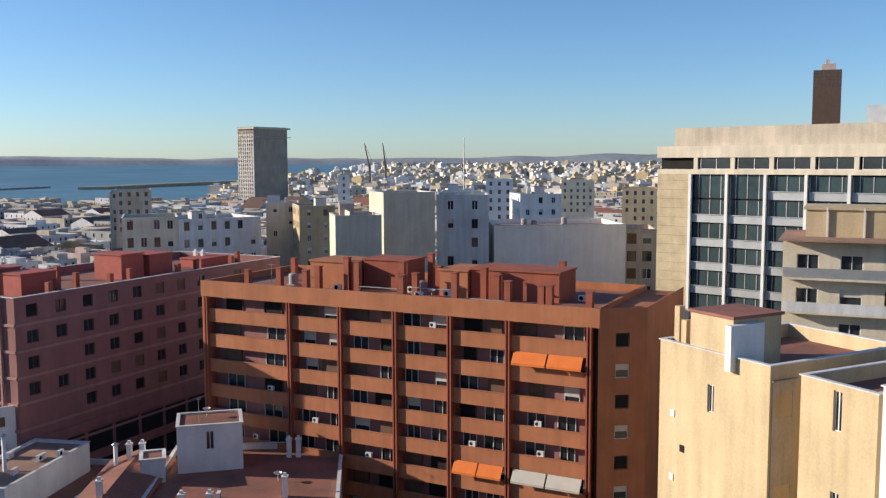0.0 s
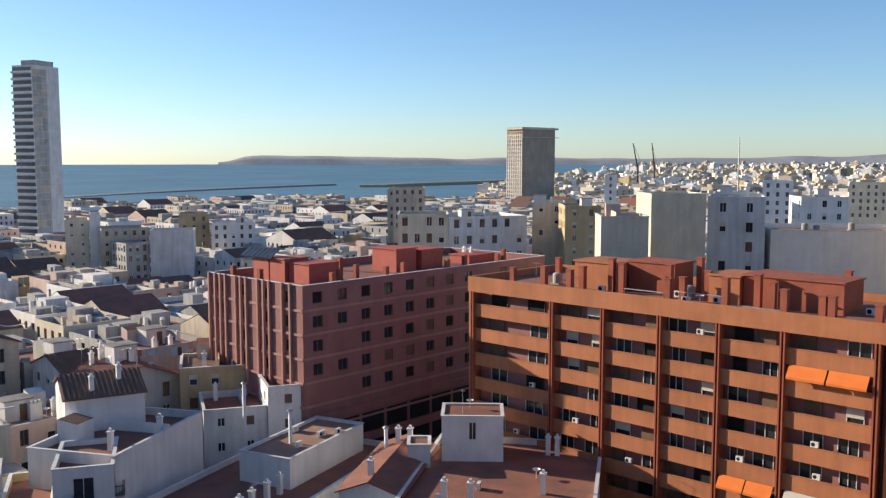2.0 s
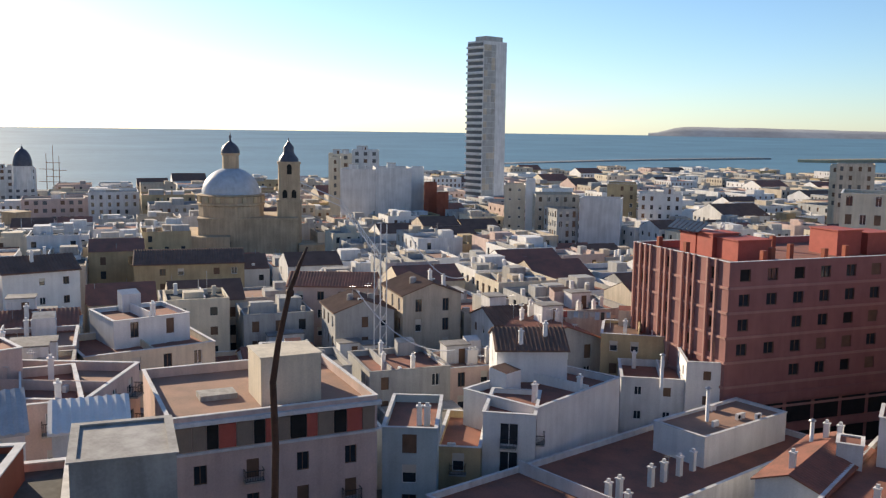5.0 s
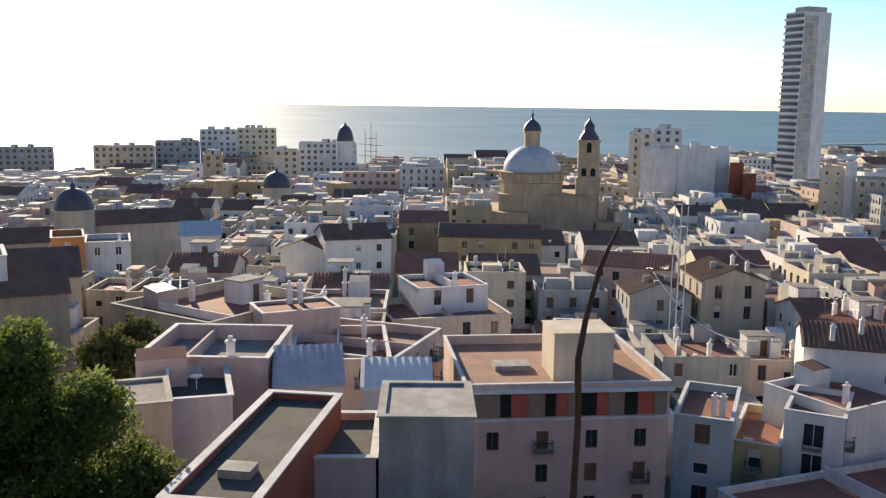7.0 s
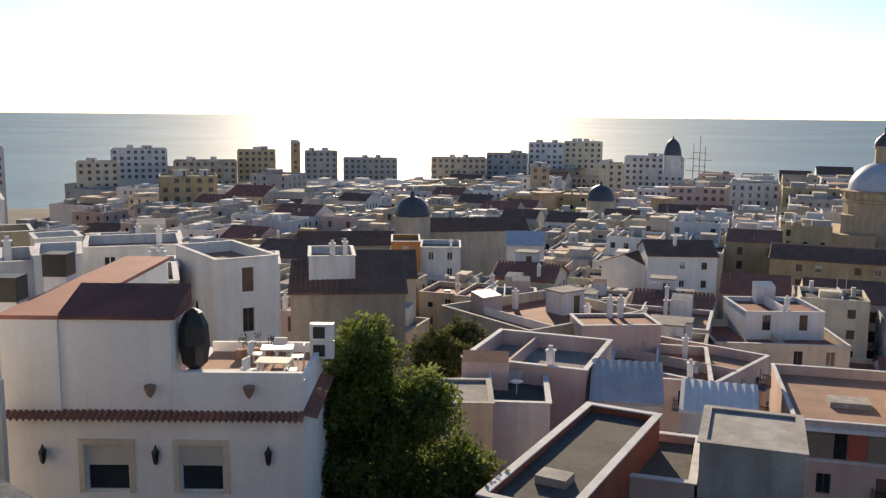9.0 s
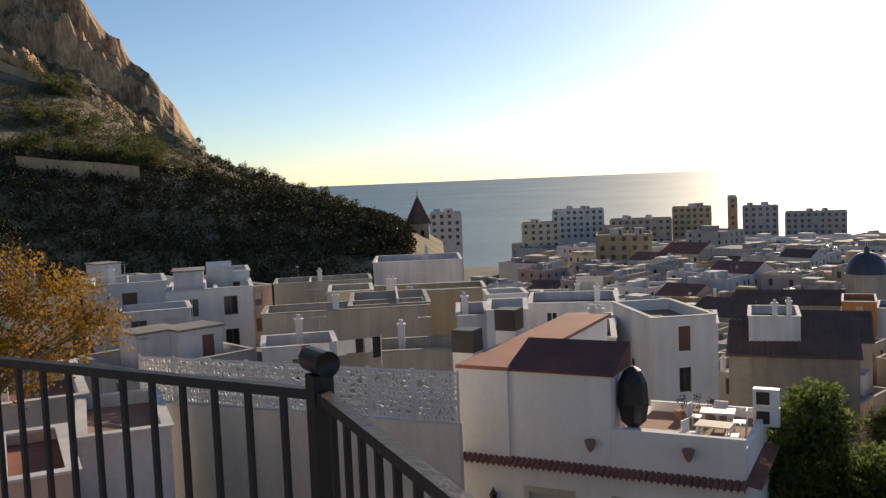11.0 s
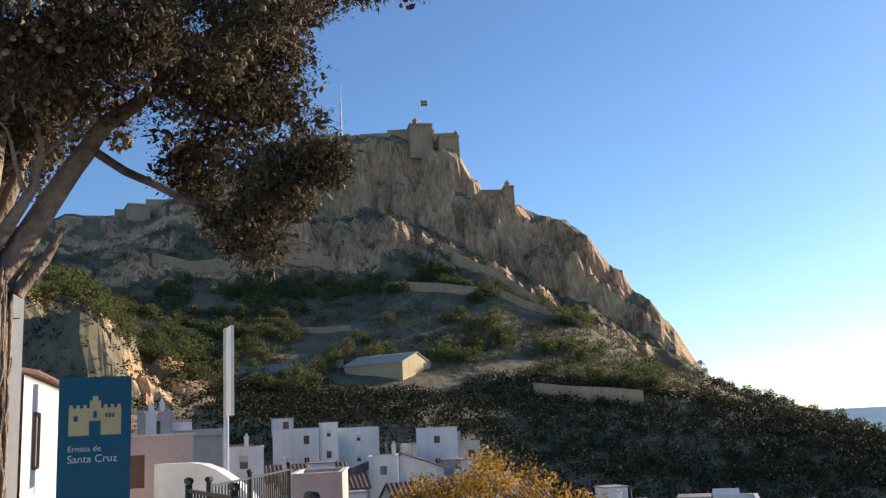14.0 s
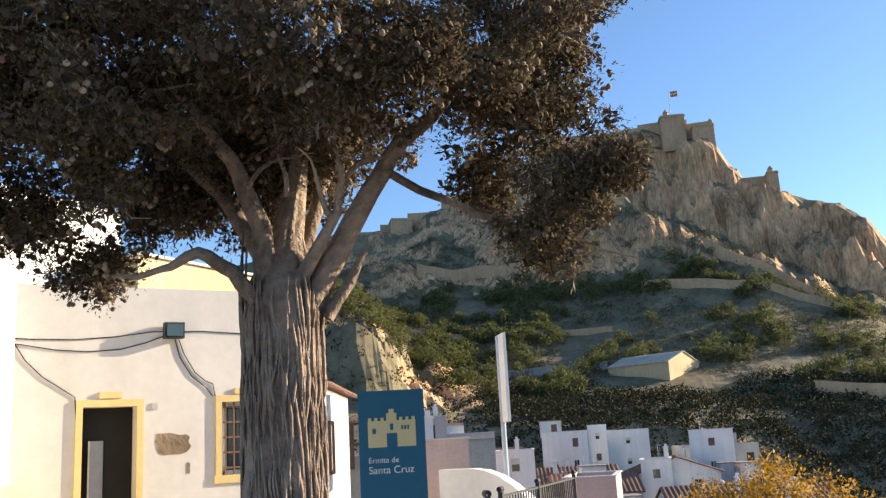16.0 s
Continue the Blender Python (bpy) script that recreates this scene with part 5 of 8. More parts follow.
ob = house(p3, q3, 9.5, 51.0, CREAM, ROOFT, "cream apartment block with long white balconies", "apartment_block", "apartment block", zb=16, storey=3.0, ww=1.8, wh=1.5, gap=3.1, kinds=("half", "pair", "shut"), parapet=0.35, low=-25, top_off=2.0)
yaw3 = math.degrees(math.atan2(q3[1] - p3[1], q3[0] - p3[0]))
for i in range(6):
    c = along(p3, q3, 9.3, 0.55)
    boxes_part("balcony", [((c.x, c.y, 47.6 - 3 * i), (18.4, 1.3, 0.2), yaw3)], [CREAM], ob)
    c = along(p3, q3, 9.3, 1.15)
    boxes_part("balcony_rail", [((c.x, c.y, 47.8 - 3 * i), (18.4, 0.08, 0.85), yaw3)], [WHITE2 if i % 2 else METALG], ob)
c = along(p3, q3, 9.3, -4)
boxes_part("roof_slab", [((c.x, c.y, 51.0), (19.2, 11.6, 0.18), yaw3)], [ROOFT], ob)
c = along(p3, q3, 10, -5)
boxes_part("penthouse", [((c.x, c.y, 51.1), (16.5, 6.5, 2.5), yaw3), ((c.x, c.y, 53.6), (16.9, 6.9, 0.25), yaw3)], [TAN], ob)
for x in (3.5, 6.5, 11, 14):
    c = along(p3, q3, x, -1.6)
    boxes_part("wall_post", [((c.x, c.y, 51.1), (0.15, 0.15, 2.7), yaw3)], [WHITE], ob)


def office_block():
    p, q, zt, zb = (31.0, 131.4), (62.0, 104.4), 60.0, 15.0
    yaw = math.degrees(math.atan2(q[1] - p[1], q[0] - p[0]))
    L = math.hypot(q[0] - p[0], q[1] - p[1])
    u = Vector((q[0] - p[0], q[1] - p[1], 0)) / L
    n = Vector((u.y, -u.x, 0))
    ob = root("office_building", (*along(p, q, L / 2, -9).xy, zb), "pale stone office building with ribbon glazing", "office building")
    for f in (0.2, 0.5, 0.8):
        FOOT.append((*along(p, q, L * f, -9).xy, 13, 10))
    SIGHT.append((330, 347, 130, -8.5))
    # near-black block paints the unlit inside behind the glazing
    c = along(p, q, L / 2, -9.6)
    boxes_part("shade_core", [((c.x, c.y, zb), (L - 0.4, 18, zt - zb - 0.4), yaw)], [DARK], ob)
    rows = [zb + 1.2 + 1.3 * i for i in range(int((zt - zb - 4) / 1.3))]
    for i, z in enumerate(rows):
        c = along(p, q, 2.5, -9)
        boxes_part("stone_course", [((c.x, c.y, z), (5.0 + 0.04 * (i % 2), 18.2, 1.28), yaw)], [STONE], ob)
    c = along(p, q, L / 2, -9)
    boxes_part("top_band", [((c.x, c.y, zt - 1.6), (L + 0.2, 18.4, 1.6), yaw)], [CREAM], ob)
    c = along(p, q, L / 2, -9)
    boxes_part("sill_band", [((c.x, c.y, zt - 3.9), (L + 0.1, 18.3, 0.7), yaw)], [CREAM], ob)
    for k in range(8):
        x0 = 1.2 + k * 5.35
        c = along(p, q, x0 + 2.2, -0.1)
        if k:
            part("window", window_mesh(4.6, 1.6, "pair"), ob, wall_pose((*p, 0), u, n, x0 + 2.2, zt - 2.4, 0.1))
        c = along(p, q, 5.1 + k * 5.35, 0.2)
        boxes_part("column", [((c.x, c.y, zb), (0.38, 0.5, zt - 3.9 - zb), yaw)], [WHITE], ob)
        c = along(p, q, x0 + 4.6, -0.1)
        boxes_part("mullion", [((c.x, c.y, zt - 3.2), (0.6, 0.5, 1.7), yaw)], [CREAM], ob)
        if k > 6:
            continue
        for f in range(11):
            z = zt - 3.9 - 3.35 * f
            xm = 5.1 + k * 5.35 + 2.67
            tall = f == 0 and k < 2
            mb = MB()
            mb.box((0, 0, -2.2 if not tall else -3.3), (4.9, 0.08, 2.0 if not tall else 3.3), m=0)
            for j in (-1.6, 0, 1.6):
                mb.box((j, -0.06, -2.2 if not tall else -3.3), (0.1, 0.1, 2.0 if not tall else 3.3), m=1)
            part("glazing", mb.mesh("glazing", [GLASSB, METALG]), ob, wall_pose((*p, 0), u, n, xm, z, 0.45))
            if not tall:
                c = along(p, q, xm, -0.25)
                boxes_part("spandrel", [((c.x, c.y, z - 3.35), (4.9, 0.3, 1.15), yaw), ((c.x, c.y, z - 2.3), (4.9, 0.6, 0.1), yaw)], [METALG], ob)
    c = along(p, q, L / 2 + 1, -8)
    boxes_part("roof_screen", [((c.x, c.y, zt), (L - 2, 14, 2.6), yaw)], [BEIGE], ob, "grey-beige louvred roof screen")
    c = along(p, q, L * 0.75, -9)
    boxes_part("plant_room", [((c.x, c.y, zt + 2), (9, 6, 3.0), yaw)], [METALG], ob)


office_block()


# ---- churches ----
def cathedral():
    ob = root("cathedral", (-246, 168, 8), "stone cathedral with a pale blue dome and bell tower", "church")
    FOOT.append((-246, 168, 22, 20))
    SIGHT.append((51, 58.5, 280, -8.0))
    yaw = 54.9
    items = [((-244, 169, 8), (30, 22, 21.8), yaw), ((-244, 169, 29.6), (30.6, 22.6, 0.6), yaw), ((-250, 158, 8), (14, 30, 17), yaw)]
    boxes_part("nave", items, [STONEC], ob)
    boxes_part("side_chapel", [((-225, 183, 8), (14, 12, 14), yaw), ((-222, 188, 8), (10, 8, 11), yaw)], [STONEC], ob)
    c = (-246, 164, 30)
    mb = MB()
    mb.lathe(c, [(10.2, -1), (10.2, 3.6), (10.7, 3.9), (10.7, 4.5), (10.2, 4.6), (10.2, 6.6), (10.8, 6.9), (9.6, 7.2)], 16)
    part("drum", mb.mesh("drum", [STONEC]), ob)
    for i in range(16):
        a = 2 * math.pi * (i + 0.5) / 16
        boxes_part("corbel", [((c[0] + 10.3 * math.cos(a), c[1] + 10.3 * math.sin(a), 34.8), (0.5, 1.2, 1.7), math.degrees(a))], [STONE], ob)
    mb = MB()
    mb.lathe(c, [(9.0 * math.cos(radians(t)), 7.2 + 8.2 * math.sin(radians(t))) for t in range(0, 86, 7)], 28, ribs=0.012)
    part("dome", mb.mesh("dome", [DOME], True), ob)
    mb = MB()
    mb.lathe(c, [(2.6, 14.6), (2.6, 19.2), (3.0, 19.4), (3.0, 19.9)], 8)
    part("lantern", mb.mesh("lantern", [STONEC]), ob)
    mb = MB()
    mb.lathe(c, [(2.9, 19.9), (2.9, 20.6), (2.4, 21.9), (1.4, 22.9), (0.4, 23.6), (0.25, 24.6), (0.5, 25.0), (0.15, 25.6), (0.08, 26.6)], 12)
    part("lantern_cap", mb.mesh("lantern_cap", [DOMED], True), ob)
    t = (-232.5, 176.5, 8)
    boxes_part("bell_tower", [(t, (7.4, 7.4, 27), yaw), ((t[0], t[1], 35), (7.8, 7.8, 0.6), yaw), ((t[0], t[1], 35.6), (6.6, 6.6, 11.2), yaw), ((t[0], t[1], 46.8), (7.2, 7.2, 0.7), yaw)], [STONEC], ob)
    u = Vector((math.cos(radians(yaw)), math.sin(radians(yaw)), 0))
    n = Vector((u.y, -u.x, 0))
    # flat near-black shapes on solid walls paint the shaded belfry arches
    for z, h, offs in ((43.6, 3.2, (0,)), (36.2, 2.6, (-1.4, 1.4)), (20, 1.4, (0,))):
        for o in offs:
            for nn, uu in ((n, u), (-u, n), (u, -n)):
                k = 3.32 if z > 35 else 3.72
                m = Vector(t) + nn * k + uu * o
                mb = MB()
                pts = [(-0.75, 0, 0), (0.75, 0, 0), (0.75, 0, h - 0.7), (0.4, 0, h - 0.15), (0, 0, h), (-0.4, 0, h - 0.15), (-0.75, 0, h - 0.7)]
                mb.poly([(x, -0.02, zz) for x, _, zz in pts])
                mm = Matrix(((uu.x, -nn.x, 0, m.x), (uu.y, -nn.y, 0, m.y), (0, 0, 1, z), (0, 0, 0, 1)))
                part("belfry_shade_panel", mb.mesh("belfry_shade_panel", [DARK]), ob, mm)
    mb = MB()
    mb.lathe((t[0], t[1], 47.5), [(3.2, 0), (3.0, 1.0), (1.9, 2.4), (1.6, 3.4), (1.7, 4.4), (1.0, 5.4), (0.3, 6.2), (0.08, 7.4)], 12)
    part("tower_cap", mb.mesh("tower_cap", [DOMED], True), ob)
    for x, z in ((-6, 20), (4, 14.5), (7, 14.5)):
        m = Vector((-244, 169, 0)) + n * 11.03 + u * x
        boxes_part("window", [((m.x, m.y, z), (1.3, 0.12, 2.8), yaw)], [DARK], ob)
    for i in range(6):
        m = Vector((-262, 150, 0)) + Vector((-4, 5.5, 0)) * i * 0.8
        boxes_part("buttress", [((m.x, m.y, 6), (1.4, 5, 13), yaw + 20)], [STONEC], ob)


cathedral()


def domed(name, at3, r, z0, z1, label, wall, capm, drum=2.5, spike=2.0):
    ob = root(name, (at3[0], at3[1], z0 - drum - 8), label, "church")
    FOOT.append((at3[0], at3[1], r + 5, r + 5))
    mb = MB()
    mb.lathe((at3[0], at3[1], z0), [(r * 1.02, -drum - 8), (r * 1.02, -0.3), (r * 1.1, -0.2), (r * 1.1, 0.1), (r * 0.9, 0.15)], 12)
    part("drum", mb.mesh("drum", [wall]), ob)
    mb = MB()
    h = z1 - z0 - spike
    mb.lathe((at3[0], at3[1], z0), [(r * math.cos(radians(t)), 0.1 + h * math.sin(radians(t))) for t in range(0, 85, 8)] + [(0.5, h + 0.1), (0.5, h + 0.8), (0.1, h + 1.2), (0.06, h + spike)], 20, ribs=0.02)
    part("dome", mb.mesh("dome", [capm], True), ob)
    return ob


domed("civic_dome", (-445, 180.5), 4.4, 38.2, 48.5, "dark ribbed dome of a seafront palace", WHITE2, DOMED, 3)
SIGHT.append((66, 74, 470, -3.7))
ob = domed("church", (-314.5, 101), 5.0, 27.8, 35.4, "old church with a dark tiled dome", BEIGE, DOMED, 3)
boxes_part("nave", [((-322, 112, 8), (34, 13, 16), 70), ((-318, 96, 8), (12, 26, 14), 70)], [BEIGE], ob)
for x, y, h in ((-331, 84, 29), (-318, 126, 28)):
    boxes_part("square_tower", [((x, y, 8), (6.5, 6.5, h - 8), 20), ((x, y, h), (7.2, 7.2, 0.5), 20)], [STONEC], ob)
    FOOT.append((x, y, 5, 5))
SIGHT.append((69, 77, 310, -6.0))
ob = domed("convent_church", (-199.4, 20.7), 3.9, 35.6, 42.0, "convent church with a dark dome over tiled roofs", BEIGE, DOMED, 2)
boxes_part("nave", [((-205, 34, 12), (10, 26, 20), -4), ((-198, 6, 12), (9, 20, 18), 4)], [BEIGE], ob)
mb = MB()
for cx, cy, w, l, z in ((-205, 34, 11, 27, 32), (-198, 6, 10, 21, 30)):
    mb.poly([(cx - w / 2, cy - l / 2, z), (cx - w / 2, cy + l / 2, z), (cx, cy + l / 2, z + 2.6), (cx, cy - l / 2, z + 2.6)])
    mb.poly([(cx + w / 2, cy - l / 2, z), (cx, cy - l / 2, z + 2.6), (cx, cy + l / 2, z + 2.6), (cx + w / 2, cy + l / 2, z)])
    mb.poly([(cx - w / 2, cy - l / 2, z), (cx, cy - l / 2, z + 2.6), (cx + w / 2, cy - l / 2, z)])
    mb.poly([(cx - w / 2, cy + l / 2, z), (cx, cy + l / 2, z + 2.6), (cx + w / 2, cy + l / 2, z)])
part("roof", mb.mesh("roof", [SLATE]), ob)
FOOT.append((-205, 34, 14, 12))
FOOT.append((-198, 6, 11, 10))
SIGHT.append((80, 90, 195, -8.2))
# church with a slate spire
ob = root("spire_church", (-235, -88, 20), "stone parish church with a dark pyramid spire", "church")
boxes_part("tower", [((-235, -88, 20), (5.6, 5.6, 26), 20), ((-235, -88, 45.6), (6.1, 6.1, 0.5), 20)], [STONEC], ob)
mb = MB()
mb.lathe((-235, -88, 46.1), [(3.9, 0), (0.12, 7.6), (0.05, 9.4)], 4)
part("spire", mb.mesh("spire", [SLATE]), ob)
boxes_part("nave", [((-228, -94, 20), (20, 11, 18.5), 20)], [BEIGE], ob)
# dark slabs paint the shade of two belfry openings
for o in (-1.1, 1.1):
    boxes_part("belfry_shade_panel", [((-232.35 + o * -0.34, -87.05 + o * 0.94, 42.2), (0.1, 0.9, 2.2), 20)], [DARK], ob)
FOOT.append((-232, -90, 14, 12))
SIGHT.append((109, 113, 230, -4.3))

# ---- sea works and far shore ----
mb = MB()
for i in range(40):
    f = i / 39
    x, y, _ = at(40 - 16 * f, 1560 + 500 * f)
    mb.box((x, y, -2), (46, 12, 4.5 + 6.5 * f), 40 - 16 * f + 12)
tagged(new("breakwater", mb.mesh("breakwater", [CONC])), "long grey harbour breakwater", "breakwater", kind="structure")
mb = MB()
for i in range(22):
    f = i / 21
    x, y, _ = at(21 - 9 * f, 1950 + 300 * f)
    mb.box((x, y, 2), (60, 14, 8 + 5 * f), 20)
tagged(new("far_mole", mb.mesh("far_mole", [STONE])), "far pale harbour mole in the bay", "breakwater", kind="structure")
# cape and hills whose haze is only their pale colour
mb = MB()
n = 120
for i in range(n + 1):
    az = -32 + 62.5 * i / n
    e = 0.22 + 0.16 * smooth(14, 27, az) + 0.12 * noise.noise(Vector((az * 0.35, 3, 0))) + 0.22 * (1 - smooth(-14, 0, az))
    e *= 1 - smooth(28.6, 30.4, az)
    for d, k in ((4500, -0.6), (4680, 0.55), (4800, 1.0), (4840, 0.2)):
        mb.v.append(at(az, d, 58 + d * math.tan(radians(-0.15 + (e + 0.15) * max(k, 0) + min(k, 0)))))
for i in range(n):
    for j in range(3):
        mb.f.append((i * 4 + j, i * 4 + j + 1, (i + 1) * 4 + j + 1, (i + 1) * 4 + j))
tagged(new("backdrop", mb.mesh("backdrop", [LAND], True)), "low cape and hills across the bay, tinted with haze", "headland", kind="structure")
for az, lean in ((4.6, -14), (3.6, -8)):
    ob = root("harbour_crane", at(az, 1500, 6), "tall dark harbour crane with a raised jib", "crane", "harbour cranes")
    x, y, _ = at(az, 1500)
    mb = MB()
    mb.tube([(x, y, 4), (x, y, 50)], [1.6, 1.2], 5)
    part("mast", mb.mesh("mast", [DARKBR]), ob)
    mb = MB()
    mb.tube([(x, y, 46), (x + lean * 0.6, y, 88)], [1.4, 0.7], 5)
    part("jib", mb.mesh("jib", [DARKBR]), ob)
    mb = MB()
    mb.tube([(x + lean * 0.6, y, 88), (x - lean * 0.3, y, 58)], [0.25, 0.25], 4)
    part("stay", mb.mesh("stay", [DARKBR]), ob)
x, y, _ = at(-1.3, 700)
ob = root("radio_mast", (x, y, 4), "thin lattice radio mast above the roofs", "mast")
mb = MB()
mb.tube([(x, y, 4), (x, y, 76)], [0.9, 0.35], 4)
part("pole", mb.mesh("pole", [METALG]), ob)
x, y, _ = at(66.3, 640)
ob = root("sailing_ship", (x, y, 0), "moored tall ship with three bare masts", "ship")
mb = MB()
mb.box((x, y, 0.2), (7, 34, 4.5), 40, 0, 1.1)
part("hull", mb.mesh("hull", [DARKBR]), ob)
for o, h in ((-9, 40), (0, 45), (8, 38)):
    mb = MB()
    cx, cy = x - o * 0.64, y + o * 0.77
    mb.tube([(cx, cy, 3), (cx, cy, h)], [0.35, 0.15], 5)
    for z in (h * 0.55, h * 0.75):
        mb.tube([(cx - 4, cy - 3, z), (cx + 4, cy + 3, z)], [0.15, 0.15], 4)
    part("mast", mb.mesh("mast", [SHUT]), ob)
# yellow tower crane on a building site
ob = root("tower_crane", (-92, 84, 14), "pale lattice jib of a low building crane", "crane")
mb = MB()
for dx, dy in ((0, 0), (1.2, 0), (0, 1.2), (1.2, 1.2)):
    mb.tube([(-92 + dx, 84 + dy, 14), (-92 + dx, 84 + dy, 45)], [0.08, 0.08], 4)
for i in range(10):
    z = 16 + i * 2.8
    mb.tube([(-92, 84, z), (-90.8, 85.2, z + 2.8)], [0.05, 0.05], 4)
part("mast", mb.mesh("mast", [METALW]), ob)
mb = MB()
for o in (0, 0.9):
    mb.tube([(-91.4, 84.6, 40 + o), (-99, 84, 47 + o), (-108, 84, 49 + o)], [0.08, 0.08, 0.08], 4)
for i in range(14):
    f = i / 14
    mb.tube([(-91.4 - 8 * f, 84.6 - 0.6 * f, 40 + 7 * f), (-91.9 - 8 * f, 84.6 - 0.6 * f, 41.3 + 7 * f)], [0.05, 0.05], 4)
part("jib", mb.mesh("jib", [METALW]), ob)

# ---- foliage ----
def foliage(blobs, per, size, seed, long=1.8, droop=0.0, shell=0.45):
    """Leaf sprays scattered in uneven balls: blobs of (x, y, z, r); returns vertex and face arrays."""
    rg = np.random.RandomState(seed)
    V, Fc = [], []
    for x, y, z, r in blobs:
        n = int(per * r * r)
        v = rg.normal(size=(n, 3))
        v /= np.linalg.norm(v, axis=1, keepdims=True)
        rad = r * (shell + (1 - shell) * rg.rand(n, 1) ** 0.5)
        lump = 1 + 0.25 * np.sin(v[:, :1] * 5 + x) * np.cos(v[:, 1:2] * 6 + y) + 0.12 * rg.normal(size=(n, 1))
        c = np.array([x, y, z]) + v * rad * lump * np.array([1, 1, 0.85])
        a = rg.normal(size=(n, 3)) + v * 0.8 - np.array([0, 0, droop])
        a /= np.linalg.norm(a, axis=1, keepdims=True)
        b = np.cross(a, rg.normal(size=(n, 3)))
        b /= np.linalg.norm(b, axis=1, keepdims=True)
        s = size * rg.uniform(0.6, 1.4, (n, 1))
        q = np.stack([c - b * s * 0.3, c + a * s * long * 0.5 - b * s * 0.5, c + a * s * long, c + a * s * long * 0.5 + b * s * 0.5], 1)
        V.append(q.reshape(-1, 3))
    V = np.concatenate(V)
    k = len(V) // 4
    return V, np.arange(4 * k).reshape(k, 4)


def leaf_mesh(name, blobs, per, size, seed, material, **kw):
    V, Fc = foliage(blobs, per, size, seed, **kw)
    me = bpy.data.meshes.new(name)
    me.from_pydata(V.tolist(), [], Fc.tolist())
    me.materials.append(material)
    me.update()
    return me


# ---- hill dressing ----
def dress_hill():
    rg = random.Random(21)
    blobs, trees, tufts = [], [], []
    for _ in range(24000):
        az, s = rg.uniform(111.2, 172), rg.random() ** 0.85
        dr = lerp(RDIST, az)
        d = 138 + s * (dr - 138)
        ss = (d - 160) / (dr - 160)
        if az > 123 and ss > 0.84 or 138 < az < 146 and 0.2 < ss < 0.275:
            continue
        g = noise.noise(Vector((az * 0.22, d * 0.035, 1)))
        if g < -0.34 and az > 120 and ss > 0.3 or az > 154 and ss < 0.3 and rg.random() < 0.45:
            continue
        x, y, _ = at(az, d)
        z = hill_z(az, d)
        barn = 137 < az < 147 and 0.16 < ss < 0.31
        if not barn and (az > 126 and 0.24 < ss < 0.5 and g > -0.15 and rg.random() < 0.085 or az > 146 and 0.15 < ss < 0.62 and g > -0.2 and rg.random() < 0.10 or az > 130 and 0.58 < ss < 0.68 and rg.random() < 0.12):
            r = rg.uniform(1.2, 2.6)
            trees += [(x, y, z + r * 0.7, r)] + [(x + rg.uniform(-0.8, 0.8) * r, y + rg.uniform(-0.8, 0.8) * r, z + r * rg.uniform(0.6, 1.5), r * rg.uniform(0.4, 0.65)) for _ in range(3)]
        else:
            r = rg.uniform(0.4, 1.3) * (1.35 if az < 153 and ss < 0.25 else 0.85) * (0.75 if barn else 1)
            (tufts if ss > 0.27 and az > 124 else blobs).append((x, y, z + r * 0.25, r))
    # bushes on the skyline and a row of dark shrubs along the road
    for az in [112.5 + 0.42 * i for i in range(29)] + [131.5 + 0.55 * i for i in range(26)]:
        az += rg.uniform(-0.3, 0.3)
        top = az < 126
        if rg.random() < 0.25:
            continue
        dr = lerp(RDIST, az)
        d = 160 + (0.98 if top else 0.645) * (dr - 160)
        x, y, _ = at(az, d)
        r = rg.uniform(0.9, 2.3) if top else rg.uniform(0.9, 1.5)
        for _ in range(3):
            trees.append((x + rg.uniform(-1, 1), y + rg.uniform(-1, 1), hill_z(az, d) + r * rg.uniform(0.3, 0.9), r * rg.uniform(0.6, 1.0)))
    tagged(new("scrub", leaf_mesh("scrub", blobs, 22, 0.34, 4, LEAFS, long=1.4)), "low dark green scrub covering the hillside", "scrub", kind="stuff")
    tagged(new("dry_tufts", leaf_mesh("dry_tufts", tufts, 34, 0.26, 14, LEAFT, long=1.6)), "dry olive tufts and low bushes on the upper slope", "scrub", kind="stuff")
    tagged(new("pine_wood", leaf_mesh("pine_wood", trees, 46, 0.33, 5, LEAFW, long=1.5)), "dark green pines and shrubs on the slope", "trees", kind="stuff")
    # retaining walls of the climbing road
    for a0, a1, s0, s1, h, m in ((143, 130.6, 0.62, 0.62, 1.6, WALLC), (139, 132.5, 0.72, 0.67, 1.8, WALLC), (158, 145, 0.48, 0.47, 1.0, WALLC), (153, 145.5, 0.33, 0.33, 1.2, CONC), (133.8, 127.2, 0.19, 0.19, 2.6, WALLC), (157, 146, 0.72, 0.70, 1.2, WALLC)):
        mb = MB()
        k = 26
        line = []
        for i in range(k + 1):
            az = a0 + (a1 - a0) * i / k
            d = 160 + (s0 + (s1 - s0) * i / k) * (lerp(RDIST, az) - 160)
            x, y, _ = at(az, d - 1.5)
            line.append((x, y, sum(hill_z(az + e, d) for e in (-0.8, -0.4, 0, 0.4, 0.8)) / 5))
        for i in range(k):
            (xa, ya, za), (xb, yb, zb2) = line[i], line[i + 1]
            t = 0.9 / math.hypot(xa, ya)
            fa, fb = (xa * (1 - t), ya * (1 - t)), (xb * (1 - t), yb * (1 - t))
            za, zb2 = za + h - 0.3, zb2 + h - 0.3
            mb.poly([(*fa, za - h - 3), (*fb, zb2 - h - 3), (*fb, zb2), (*fa, za)])
            mb.poly([(*fa, za), (*fb, zb2), (xb, yb, zb2), (xa, ya, za)])
